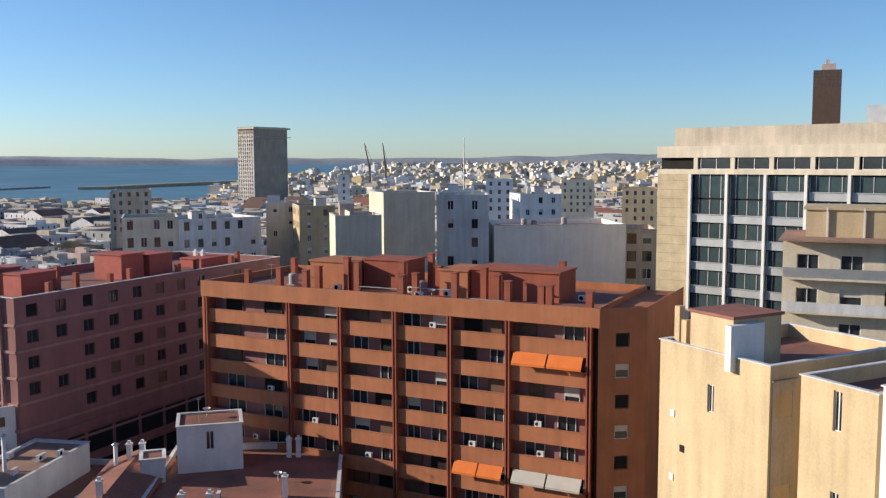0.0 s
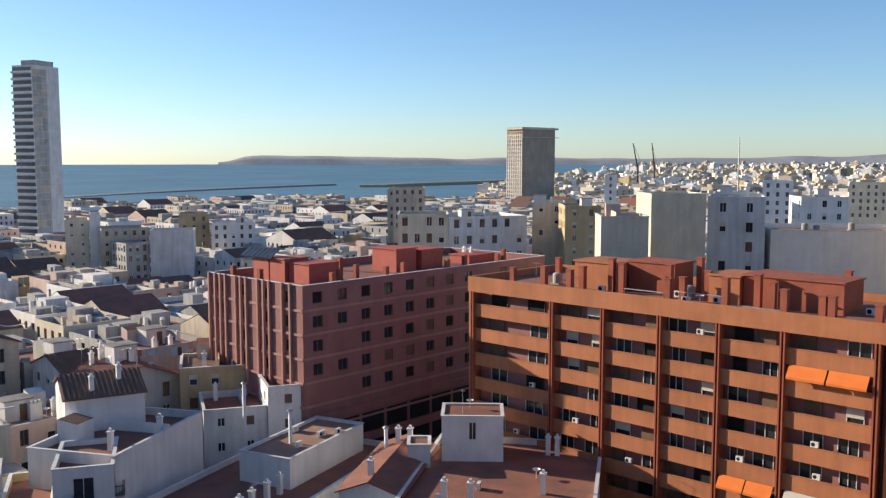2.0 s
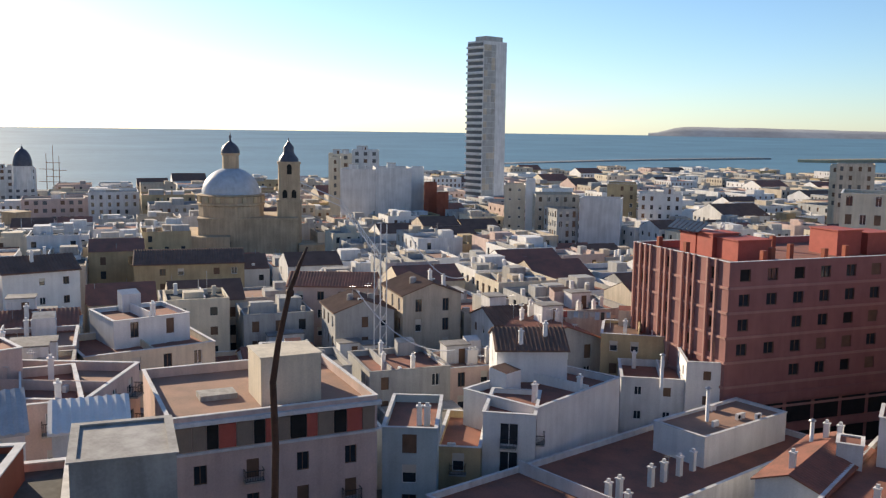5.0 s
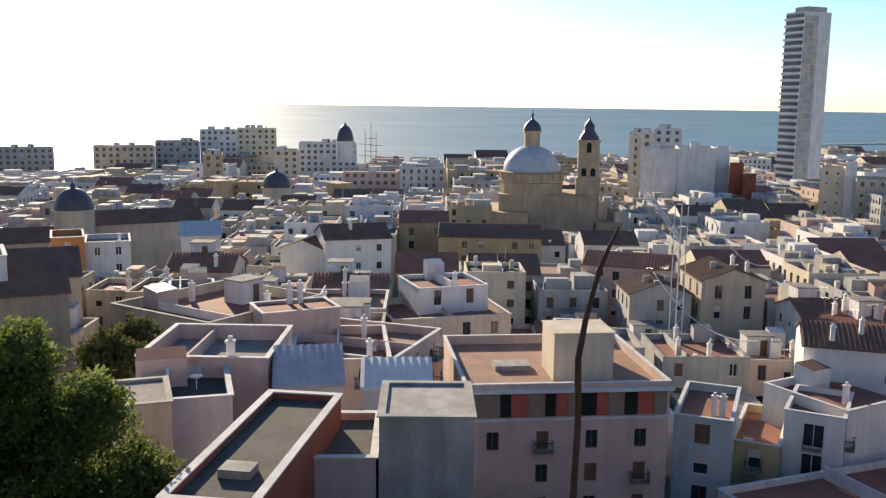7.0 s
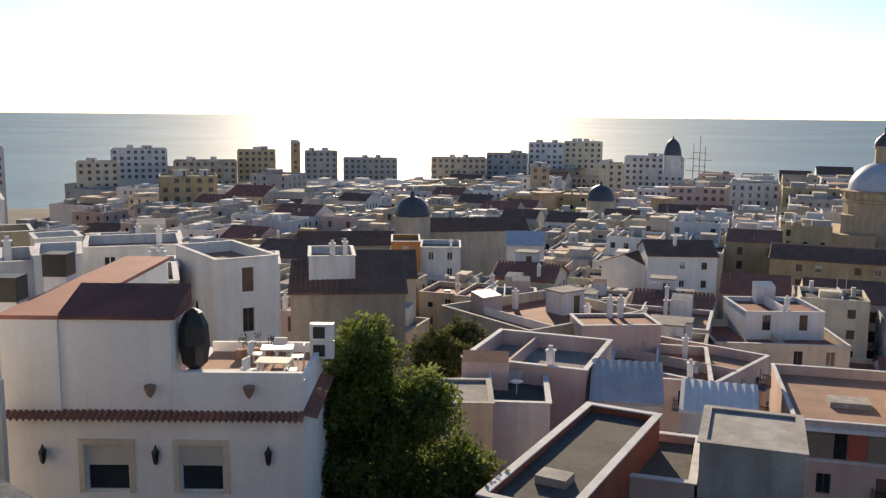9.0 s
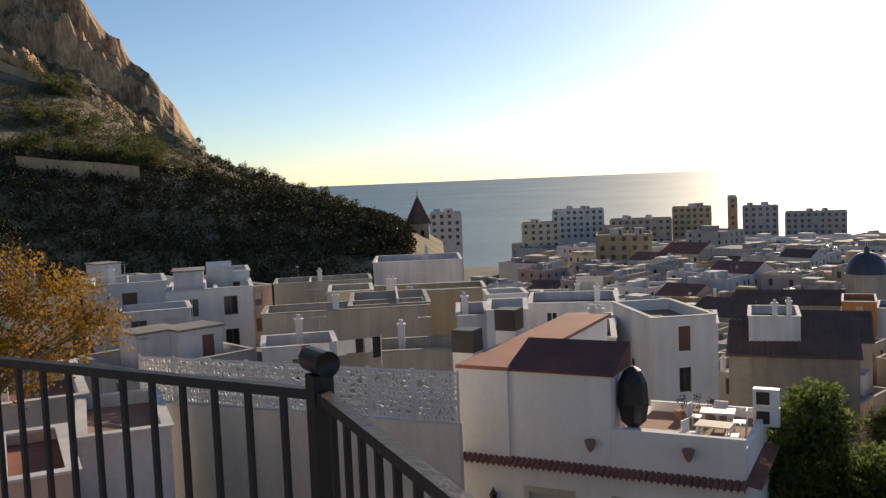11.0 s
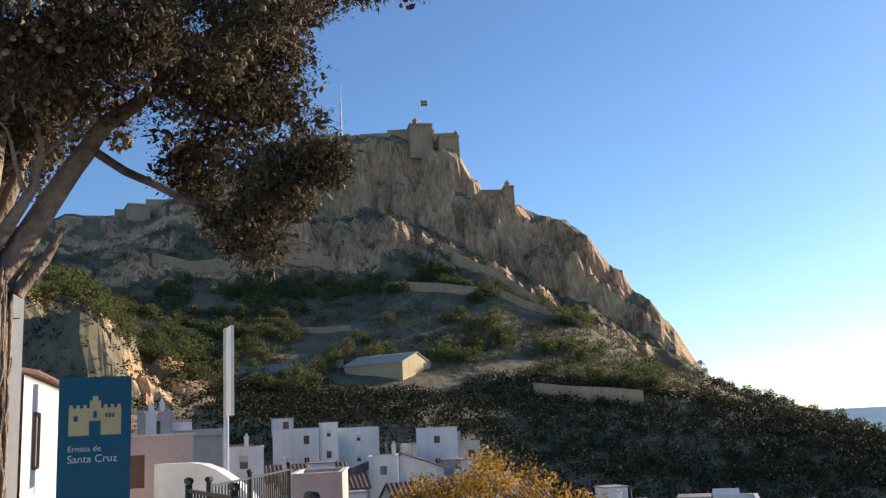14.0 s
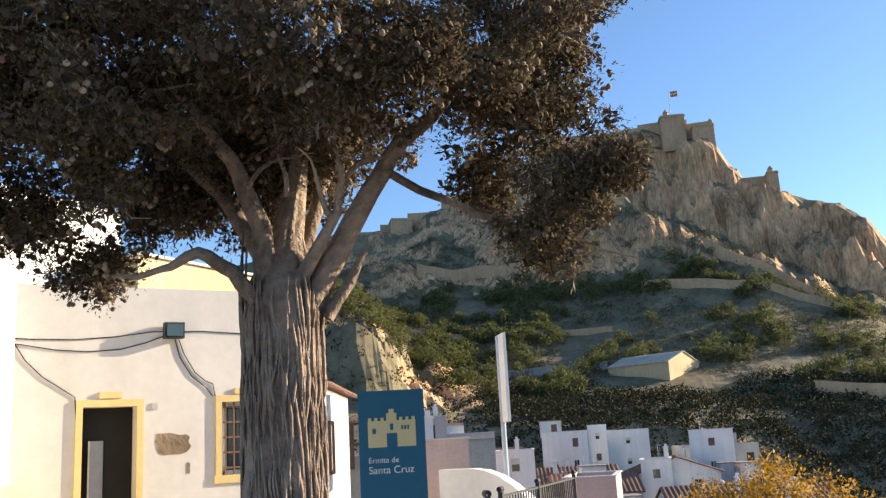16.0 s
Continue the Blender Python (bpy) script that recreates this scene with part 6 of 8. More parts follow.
            mb.poly([(xa, ya, za), (xb, yb, zb2), (xb, yb, zb2 - h - 3), (xa, ya, za - h - 3)])
        tagged(new("retaining_wall", mb.mesh("retaining_wall", [m])), "long sandy stone retaining wall on the hillside", "wall", kind="structure")


dress_hill()


def castle():
    ob = root("castle", (-205, -272, 150), "ruddy stone castle along the top of the cliff", "castle")
    tops = [(163, 12.7), (159.2, 13.4), (157.4, 13.7), (153, 15.8), (147.5, 18.25), (144, 18.2), (142.2, 18.5), (140.3, 18.5), (139.2, 18.4), (137.8, 17.9)]
    rg = random.Random(2)
    for i in range(len(tops) - 1):
        (a0, e0), (a1, e1) = tops[i], tops[i + 1]
        k = max(1, int(abs(a1 - a0) / 1.6))
        for j in range(k):
            f = (j + 0.5) / k
            az, e = a0 + (a1 - a0) * f, e0 + (e1 - e0) * f
            d = lerp(RDIST, az) - 4
            w = 2 * math.pi * d * abs(a1 - a0) / k / 360
            x, y, _ = at(az, d)
            zt = 58 + d * math.tan(radians(e))
            boxes_part("curtain_wall", [((x, y, zt - 14), (w + 0.4, 3.0, 14 + rg.uniform(-0.3, 0.4)), az + rg.uniform(-6, 6), 0, 0.98)], [WALLC], ob)
    for az, e, w, h in ((140.1, 18.75, 9, 14), (138.3, 17.95, 8, 14), (135.6, 14.4, 11, 9), (134.6, 14.6, 4, 9), (157.9, 13.9, 8, 9), (148, 18.8, 6, 8)):
        d = lerp(RDIST, az) - 6
        x, y, _ = at(az, d)
        zt = 58 + d * math.tan(radians(e))
        boxes_part("bastion", [((x, y, zt - h), (w, 7, h), az + 8, 0, 0.96), ((x, y, zt - 0.9), (w + 0.3, 7.3, 0.4), az + 8)], [WALLC], ob)
    for az, e in ((137.75, 18.3), (134.6, 15.0), (140.4, 19.2)):
        d = lerp(RDIST, az) - 8
        x, y, _ = at(az, d)
        z = 58 + d * math.tan(radians(e))
        mb = MB()
        mb.lathe((x, y, z - 3), [(0.9, 0), (1.0, 2.0), (1.2, 2.1), (0.5, 2.9), (0.1, 3.4)], 8)
        part("sentry_turret", mb.mesh("sentry_turret", [WALLC]), ob)
    mb = MB()
    mb.tube([(-218.6, -261.3, 170), (-218.6, -261.3, 184)], [0.2, 0.12], 6)
    part("flagpole", mb.mesh("flagpole", [METALW]), ob)
    mb = MB()
    mb.box((-220.2, -260.1, 181.8), (2.6, 0.05, 0.8), -38)
    mb.box((-220.2, -260.1, 182.6), (2.6, 0.05, 0.8), -38, 1)
    mb.box((-220.2, -260.1, 183.4), (2.6, 0.05, 0.6), -38)
    part("flag", mb.mesh("flag", [REDP, YELT]), ob)
    mb = MB()
    mb.tube([(-194.2, -280, 168), (-194.3, -280, 180), (-194.4, -279.9, 192)], [0.5, 0.38, 0.2], 6)
    part("radio_mast", mb.mesh("radio_mast", [METALW]), ob)


castle()
house((-121.2, -176.4), (-126.6, -161.3), 12.5, 72.6, TAN, BEIGE, "cream barn-like house with a low pale gable roof", "barn", "house", zb=64, gable="x", gap=0)

# ---- terrace where the viewer stands ----
FLOOR_Z = 56.45
RAILP = [(1.3, 1.38), (-2.42, -1.88), (-2.72, -3.4), (-3.1, -5.05), (-3.45, -6.6), (-3.75, -7.95)]
mb = MB()
edge = RAILP + [(-5.4, -10.3), (-8.2, -13.2), (-10, -24), (9, -24), (9, 4)]
mb.poly([(x, y, FLOOR_Z) for x, y in edge])
for i in range(len(edge)):
    a, b = edge[i], edge[(i + 1) % len(edge)]
    mb.poly([(*a, FLOOR_Z), (*b, FLOOR_Z), (*b, 46), (*a, 46)])
tagged(new("terrace", mb.mesh("terrace", [PAVE])), "pale paved terrace on the hillside", "pavement", kind="structure")


def post_mesh(h):
    mb = MB()
    mb.box((0, 0, 0.02), (0.05, 0.05, h - 0.15))
    cap, base = MB(), MB()
    cap.tube([(-0.055, 0, h - 0.10), (0.05, 0, h - 0.10)], [0.03, 0.03], 14)
    base.box((0, 0, 0), (0.13, 0.13, 0.02))
    me = mb.mesh("post", [IRON])
    PANES[me.name] = [("cap", cap.mesh("cap", [IRON], True)), ("base_plate", base.mesh("base_plate", [IRON]))]
    return me


def fence(points, label, z0, h, step=0.105, lean=()):
    ob = root("iron_fence", (*points[0], z0), label, "fence")
    pm = post_mesh(h)
    bar = MB()
    bar.box((0, 0, 0.1), (0.014, 0.014, h - 0.28))
    bm_ = bar.mesh("bar", [IRON])
    for i, a in enumerate(points):
        d = Vector((points[min(i + 1, len(points) - 1)][0] - points[max(i - 1, 0)][0], points[min(i + 1, len(points) - 1)][1] - points[max(i - 1, 0)][1]))
        part("post", pm, ob, Matrix.Translation((*a, z0)) @ pose(0, 0, 0, 0, 0, math.degrees(math.atan2(d.y, d.x))))
    for a, b in zip(points, points[1:]):
        ln = math.hypot(b[0] - a[0], b[1] - a[1])
        yw = math.degrees(math.atan2(b[1] - a[1], b[0] - a[0]))
        mid = ((a[0] + b[0]) / 2, (a[1] + b[1]) / 2)
        for z, t in ((h - 0.19, 0.04), (0.1, 0.03)):
            r = MB()
            r.box((0, 0, 0), (ln, 0.03, t * 0.62))
            part("rail", r.mesh("rail", [IRON]), ob, Matrix.Translation((*mid, z0 + z)) @ pose(0, 0, 0, 0, 0, yw))
        k = int(ln / step)
        for j in range(1, k):
            f = j / k
            part("bar", bm_, ob, Matrix.Translation((a[0] + (b[0] - a[0]) * f, a[1] + (b[1] - a[1]) * f, z0)) @ pose(0, 0, 0, 0, 0, yw))
    for a in lean:
        mb = MB()
        mb.tube([(*a, z0 + 0.75), (a[0] + 0.45, a[1] + 0.12, z0 + 0.02)], [0.02, 0.02], 6)
        part("brace", mb.mesh("brace", [IRON]), ob)


fence(RAILP, "black wrought-iron railing along the terrace edge", FLOOR_Z, 1.3, lean=RAILP[2:])
fence([(-5.0, -10.1), (-6.1, -11.2), (-7.6, -12.75)], "black iron railing beside the steps", FLOOR_Z, 1.2, 0.11)

# ---- cypress ----
def cypress():
    ob = root("cypress_tree", (-2.25, -8.74, 55.4), "old cypress with fibrous grey-brown trunk and cones", "tree")
    mb = MB()
    mb.tube([(-2.27, -8.74, 55.3), (-2.26, -8.74, 56.9), (-2.25, -8.74, 57.6), (-2.26, -8.74, 58.2), (-2.27, -8.74, 58.86), (-2.26, -8.74, 59.2), (-2.28, -8.74, 59.5), (-2.33, -8.78, 59.95), (-2.47, -8.89, 60.61), (-2.64, -9.05, 61.51), (-2.81, -9.21, 62.5)],
            [0.43, 0.36, 0.335, 0.32, 0.315, 0.325, 0.29, 0.14, 0.085, 0.06, 0.04], 72, rough=0.16)
    part("trunk", mb.mesh("trunk", [BARK], True), ob, label="deeply furrowed fibrous trunk")
    rg = random.Random(8)
    # strips of shredding bark
    strips = MB()
    for i in range(460):
        a = rg.uniform(0, 2 * math.pi)
        z = rg.uniform(56.5, 59.2)
        ln = rg.uniform(0.25, 0.9)
        pts, rad = [], []
        for k in range(6):
            f = k / 5
            aa = a + 0.05 * math.sin(f * 4 + i) + 0.08 * (f - 0.5) * math.sin(i * 1.7)
            r = 0.328 + 0.02 * math.sin(f * 3.1) + 0.03 * abs(noise.noise(Vector((a * 3, z + ln * f, 0))))
            pts.append((-2.26 + r * math.cos(aa), -8.74 + r * math.sin(aa), z + ln * f))
            rad.append((0.008 + 0.005 * (i % 3)) * math.sin(0.25 + 2.6 * f))
        strips.tube(pts, rad, 5)
    part("bark_strips", strips.mesh("bark_strips", [BARK], True), ob, kind="stuff")
    limbs = [[(-2.47, -8.58, 59.3, 0.2), (-2.77, -8.38, 59.97, 0.17), (-3.08, -8.05, 60.55, 0.13), (-3.45, -7.78, 61.0, 0.1), (-3.82, -7.6, 61.46, 0.08), (-4.36, -7.28, 61.87, 0.05)],
             [(-3.02, -8.18, 60.48, 0.07), (-3.28, -7.97, 60.24, 0.065), (-3.69, -7.66, 59.97, 0.055), (-4.09, -7.45, 59.77, 0.04), (-4.44, -7.1, 59.61, 0.02)],
             [(-2.14, -8.67, 59.4, 0.2), (-2.04, -8.59, 59.99, 0.15), (-1.76, -8.45, 60.52, 0.11), (-1.44, -8.3, 60.89, 0.08), (-1.14, -8.24, 61.2, 0.05)],
             [(-2.14, -8.67, 59.25, 0.13), (-1.78, -8.54, 59.59, 0.11), (-1.49, -8.49, 59.71, 0.09), (-1.23, -8.63, 59.61, 0.05), (-0.88, -8.87, 59.57, 0.03)],
             [(-2.22, -8.75, 59.6, 0.16), (-1.82, -9.25, 60.46, 0.11), (-1.4, -9.72, 61.13, 0.07)],
             [(-2.35, -8.51, 59.5, 0.12), (-2.59, -8.13, 60.05, 0.07), (-2.58, -7.92, 60.37, 0.04), (-2.52, -7.94, 60.56, 0.025)],
             [(-2.46, -8.9, 59.6, 0.14), (-2.75, -9.12, 60.53, 0.1), (-3.35, -9.45, 61.43, 0.06)],
             [(-2.6, -8.54, 59.2, 0.11), (-2.79, -8.48, 59.51, 0.08), (-2.93, -8.43, 59.77, 0.05)]]
    for l in limbs:
        pts = []
        for i in range(len(l) - 1):
            for k in range(4):
                f = k / 4
                pts.append([l[i][j] + (l[i + 1][j] - l[i][j]) * f for j in range(4)])
        pts.append(list(l[-1]))
        for i, q in enumerate(pts):
            w = 0.05 * min(1, i / 3)
            q[0] += w * noise.noise(Vector((i * 0.4, q[1], 0)))
            q[2] += w * noise.noise(Vector((i * 0.4, q[1], 5)))
        mb = MB()
        mb.tube([q[:3] for q in pts], [q[3] * 0.58 for q in pts], 14, rough=0.14)
        part("limb", mb.mesh("limb", [BARK], True), ob)
    blobs = [(-0.37, -8.19, 61.41, 1.25), (-1.34, -8.11, 61.51, 1.2), (-2.21, -7.3, 61.24, 1.0), (-3.01, -7.22, 61.02, 0.8), (-4.0, -7.5, 61.66, 0.95), (-0.11, -8.99, 60.75, 1.0), (-0.8, -8.17, 60.5, 0.65), (-0.15, -9.39, 60.1, 0.42), (0.6, -8.6, 61.5, 1.1), (0.1, -9.3, 62.0, 1.0), (-1.0, -8.6, 62.2, 0.9), (-0.76, -9.58, 59.8, 0.36),
             (-1.42, -9.72, 60.34, 0.45), (-4.35, -7.64, 60.94, 0.62), (-4.31, -7.31, 60.13, 0.58), (-4.12, -7.43, 59.72, 0.36), (-4.59, -7.0, 60.28, 0.33), (-3.98, -8.08, 60.37, 0.38), (-3.42, -9.64, 61.57, 0.9), (-2.36, -9.95, 61.65, 0.9),
             (-1.55, -10.41, 61.5, 0.8), (-0.55, -8.49, 63.73, 1.8), (-2.47, -8.16, 64.02, 2.0), (-3.9, -7.9, 63.6, 1.4), (-5.5, -7.1, 62.4, 0.35), (-4.9, -7.9, 62.3, 0.8), (-4.6, -8.3, 61.6, 0.55), (-2.3, -9.9, 60.7, 0.9), (-2.95, -9.9, 61.0, 0.6), (-1.5, -9.9, 60.8, 0.8), (-2.7, -9.4, 61.0, 0.8), (-1.9, -9.3, 61.0, 0.8), (-2.6, -8.9, 61.2, 0.6), (-3.5, -8.3, 61.4, 0.6)]
    # break the large balls into uneven sub-clumps
    sub = []
    for x, y, z, r in blobs:
        for _ in range(int(9 + 38 * r * r)):
            a, b = rg.uniform(0, 6.28), rg.uniform(-1, 1)
            k = r * rg.uniform(0.35, 1.0)
            c = math.sqrt(1 - b * b)
            sub.append((x + k * c * math.cos(a), y + k * c * math.sin(a), z + 0.85 * k * b, rg.uniform(0.12, 0.3)))
    part("crown", leaf_mesh("crown", sub, 5200, 0.0145, 6, LEAFD, long=2.6, shell=0.3), ob, label="dark green scaly foliage", kind="stuff")
    # darker leaves inside each clump paint the shade within the crown
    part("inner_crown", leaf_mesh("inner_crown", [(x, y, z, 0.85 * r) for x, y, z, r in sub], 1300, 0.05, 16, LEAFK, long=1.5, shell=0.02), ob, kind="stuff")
    part("dry_sprays", leaf_mesh("dry_sprays", sub[::3], 1100, 0.02, 9, DRY, long=4.5, droop=1.6, shell=0.5), ob, label="brown hanging dry sprays", kind="stuff")
    cones = MB()
    for x, y, z, r in sub:
        a0 = rg.uniform(0, 6.28)
        for _ in range(rg.choice((0, 0, 2, 4, 6, 9))):
            a, b = a0 + rg.gauss(0, 0.5), rg.uniform(-0.95, 0.0)
            c = math.sqrt(1 - b * b)
            q = (x + r * c * math.cos(a), y + r * c * math.sin(a), z + r * b)
            s = rg.uniform(0.018, 0.03)
            cones.lathe((q[0], q[1], q[2] - s), [(s * 0.3, 0), (s, s * 0.7), (s * 0.85, s * 1.4), (s * 0.2, s * 2)], 6)
    part("cone_clusters", cones.mesh("cones", [CONE], True), ob, kind="stuff")
    twigs = MB()
    for x, y, z in ((-2.5, -8.1, 60.0), (-2.62, -8.0, 60.3), (-2.2, -8.3, 60.2), (-2.9, -8.1, 60.5), (-1.9, -8.4, 60.3), (-3.2, -7.9, 60.7), (-2.35, -8.2, 60.6)):
        pts, d = [(x, y, z)], Vector((rg.uniform(-0.5, 0.5), 0.3, 1))
        for k in range(7):
            d = (d + Vector((rg.uniform(-1, 1), rg.uniform(-0.5, 0.5), rg.uniform(-0.6, 0.8))) * 0.6).normalized()
            pts.append(tuple(Vector(pts[-1]) + d * 0.1))
        twigs.tube(pts, [0.024, 0.022, 0.02, 0.017, 0.014, 0.011, 0.008, 0.004], 6)
    for i in range(160):
        x, y, z, r = rg.choice(sub)
        pts = [(x, y, z)]
        d = Vector((rg.uniform(-1, 1), rg.uniform(-1, 1), rg.uniform(-0.6, 0.6)))
        for k in range(4):
            pts.append(tuple(Vector(pts[-1]) + d * 0.12 + Vector((rg.uniform(-1, 1), rg.uniform(-1, 1), rg.uniform(-1, 1))) * 0.05))
        twigs.tube(pts, [0.016, 0.013, 0.01, 0.007, 0.004], 5)
    part("twigs", twigs.mesh("twigs", [BARK]), ob, kind="stuff")
    ob.location, ob.scale = (-1.498, -5.795, 56.42), (0.62, 0.62, 0.62)


cypress()


def small_tree(name, base, height, crown, label, leaf, seed, per, size, category="tree", spread=1.0, sub=60, trunk_r=0.2):
    """crown: blobs of (x, y, z, r) in the world."""
    ob = root(name, base, label, category)
    rg = random.Random(seed)
    mb = MB()
    bx, by, bz = base
    mb.tube([(bx, by, bz - 0.5), (bx + 0.1, by, bz + height * 0.3), (bx, by + 0.1, bz + height * 0.55)], [trunk_r * 1.2, trunk_r, trunk_r * 0.7], 10, rough=0.1)
    part("trunk", mb.mesh("trunk", [BARK], True), ob)
    fork = Vector((bx, by + 0.1, bz + height * 0.5))
    subs = []
    for x, y, z, r in crown:
        for _ in range(max(1, int(sub * r * r / 4))):
            a, b = rg.uniform(0, 6.28), rg.uniform(-1, 1)
            k = r * rg.uniform(0.4, 1.0)
            c = math.sqrt(1 - b * b)
            subs.append((x + k * c * math.cos(a), y + k * c * math.sin(a), z + 0.8 * k * b, rg.uniform(0.25, 0.6) * spread))
    lb = MB()
    for x, y, z, r in rg.sample(subs, min(len(subs), 34)):
        e = Vector((x, y, z))
        m = fork.lerp(e, 0.5) + Vector((0, 0, 0.3))
        lb.tube([tuple(fork), tuple(m), tuple(e)], [trunk_r * 0.4, trunk_r * 0.2, 0.02], 5)
    part("branches", lb.mesh("branches", [BARK]), ob, kind="stuff")
    part("crown", leaf_mesh("crown", subs, per, size, seed, leaf, shell=0.2), ob, kind="stuff")
    return ob


small_tree("autumn_tree", (-24.3, -26.6, 46.5), 8, [(-24.3, -26.6, 55.2, 2.4), (-22.5, -28.2, 54.6, 1.9), (-26.4, -24.8, 54.4, 2.0), (-24.0, -26.0, 53.2, 2.2), (-27.2, -23.6, 53.0, 1.3), (-21.6, -28.8, 53.4, 1.4), (-25.6, -25.4, 52.2, 1.6)],
           "broad tree with orange autumn leaves and bare twigs", LEAFO, 31, 175, 0.085, sub=90)
small_tree("pine_tree", (-36.8, 2.0, 36), 14, [(-36.6, 1.2, 48.4, 1.7), (-37, 0.4, 46.2, 2.2), (-36.4, 3.2, 46.0, 2.0), (-36.6, 1.4, 43.5, 2.8), (-35.6, 4.6, 43.2, 2.0), (-36, 0.6, 40.8, 3.0), (-35.6, 4.2, 40.4, 2.8), (-35.4, 6.0, 41.6, 1.3), (-36, 2.5, 38, 3)],
           "dense green pine beside the white house", LEAFG, 32, 330, 0.12, sub=110, spread=1.1)
# dark trees between the houses
small_tree("street_tree", (-73.9, 9.3, 31.5), 8, [(-73.9, 9.3, 38.9, 1.9), (-72.7, 10.2, 37.9, 1.9), (-75.2, 8.7, 37.7, 1.9), (-73.9, 9.3, 36.5, 1.9)], "dark green leafy tree between town houses", LEAFW, 73, 260, 0.2, sub=40)
small_tree("street_tree", (-83.5, 13.0, 30.2), 8, [(-83.5, 13.0, 37.6, 1.7), (-82.3, 13.9, 36.6, 1.7), (-84.8, 12.4, 36.4, 1.7), (-83.5, 13.0, 35.2, 1.7)], "dark green leafy tree between town houses", LEAFW, 83, 260, 0.2, sub=40)
small_tree("garden_shrub", (-5.9, -4.3, 51), 5, [(-5.9, -4.3, 54.8, 0.8), (-5.4, -4.5, 54.4, 0.7), (-5.7, -3.7, 54.3, 0.7)], "bright green shrub below the railing", LEAFG, 33, 700, 0.07, "shrub", sub=160, spread=0.5, trunk_r=0.05)
for bx, by, s in ((-60, 2, 33), (-63, 6, 34), (-66, -1, 35)):
    small_tree("street_tree", (bx, by, 26), 9, [(bx, by, 35, 2.4), (bx + 1.5, by + 1, 33.6, 2.0), (bx - 1.5, by - 1, 33.8, 2.0)], "dark street tree between the houses", LEAFS, s, 40, 0.3, sub=40, spread=1.4)

# bent rusty rod
ob = root("bent_rod", (-12.9, 8.87, 44), "bent rusty steel rod standing from a roof", "rod")
mb = MB()
mb.tube([(-12.9, 8.87, 44), (-12.9, 8.87, 51.1), (-12.88, 8.9, 52.4), (-12.9, 8.87, 53.6), (-12.84, 8.95, 54.3), (-12.72, 9.11, 55.2), (-12.61, 9.24, 55.65), (-12.53, 9.34, 55.95)], [0.075, 0.07, 0.065, 0.062, 0.055, 0.045, 0.035, 0.02], 8)
part("shaft", mb.mesh("shaft", [RUST], True), ob)
mb = MB()
mb.lathe((-12.72, 9.11, 55.1), [(0.055, 0), (0.07, 0.03), (0.07, 0.09), (0.05, 0.12)], 8)
part("collar", mb.mesh("collar", [RUST]), ob)

# ---- information sign and banner pole ----
sg = root("information_sign", (-3.49, -9.39, FLOOR_Z), "blue information sign with a drawn chapel and white lettering", "sign")
su = Vector((-0.6, 0.24, 0)).normalized()
sn = Vector((su.y, -su.x, 0))
sm = Matrix(((su.x, -sn.x, 0, -3.49), (su.y, -sn.y, 0, -9.39), (0, 0, 1, FLOOR_Z), (0, 0, 0, 1)))
mb = MB()
mb.box((0, 0, 0.0), (0.64, 0.07, 2.16))
part("panel", mb.mesh("panel", [SIGNB]), sg, sm)
mb = MB()
mb.box((0, -0.04, 1.62), (0.46, 0.008, 0.25))
mb.box((0, -0.04, 1.87), (0.10, 0.008, 0.07))
mb.box((0, -0.04, 1.94), (0.05, 0.008, 0.04))
for x in (-0.21, -0.15, -0.09, 0.09, 0.15, 0.21):
    mb.box((x, -0.04, 1.87), (0.03, 0.008, 0.03))
part("drawing", mb.mesh("drawing", [SIGNY]), sg, sm, label="cream drawing of a chapel front")
for x, z, w, h in ((0.0, 1.62, 0.10, 0.13), (-0.17, 1.75, 0.035, 0.05), (0.10, 1.78, 0.015, 0.04), (0.13, 1.78, 0.015, 0.04), (0.16, 1.78, 0.015, 0.04), (0, 1.78, 0.03, 0.06)):
    mb = MB()
    mb.box((x, -0.047, z), (w, 0.004, h))
    part("drawn_opening", mb.mesh("drawn_opening", [SIGNB]), sg, sm)


def lettering(text, size, x, z, parent, m, material):
    cu = bpy.data.curves.new("lettering", "FONT")
    cu.body, cu.size, cu.extrude = text, size, 0.002
    tmp = bpy.data.objects.new("lettering_source", cu)
    scene.collection.objects.link(tmp)
    dg = bpy.context.evaluated_depsgraph_get()
    me = bpy.data.meshes.new_from_object(tmp.evaluated_get(dg))
    bpy.data.objects.remove(tmp)
    me.materials.clear()
    me.materials.append(material)
    part("lettering", me, parent, m @ Matrix.Translation((x, -0.042, z)) @ pose(0, 0, 0, 90, 0, 0))


lettering("Ermita de", 0.075, -0.235, 1.475, sg, sm, SIGNW)
lettering("Santa Cruz", 0.098, -0.235, 1.375, sg, sm, SIGNW)

bp_ = root("banner_pole", (-10.09, -19.54, 54), "blue pole with a narrow white panel seen edge-on", "sign")
mb = MB()
mb.tube([(-10.09, -19.54, 50.5), (-10.09, -19.54, 60.4)], [0.06, 0.06], 10)
part("pole", mb.mesh("pole", [BLUEM]), bp_)
mb = MB()
mb.box((-10.04, -19.29, 58.45), (0.07, 0.7, 1.97), -16)
part("panel", mb.mesh("panel", [METALW]), bp_)

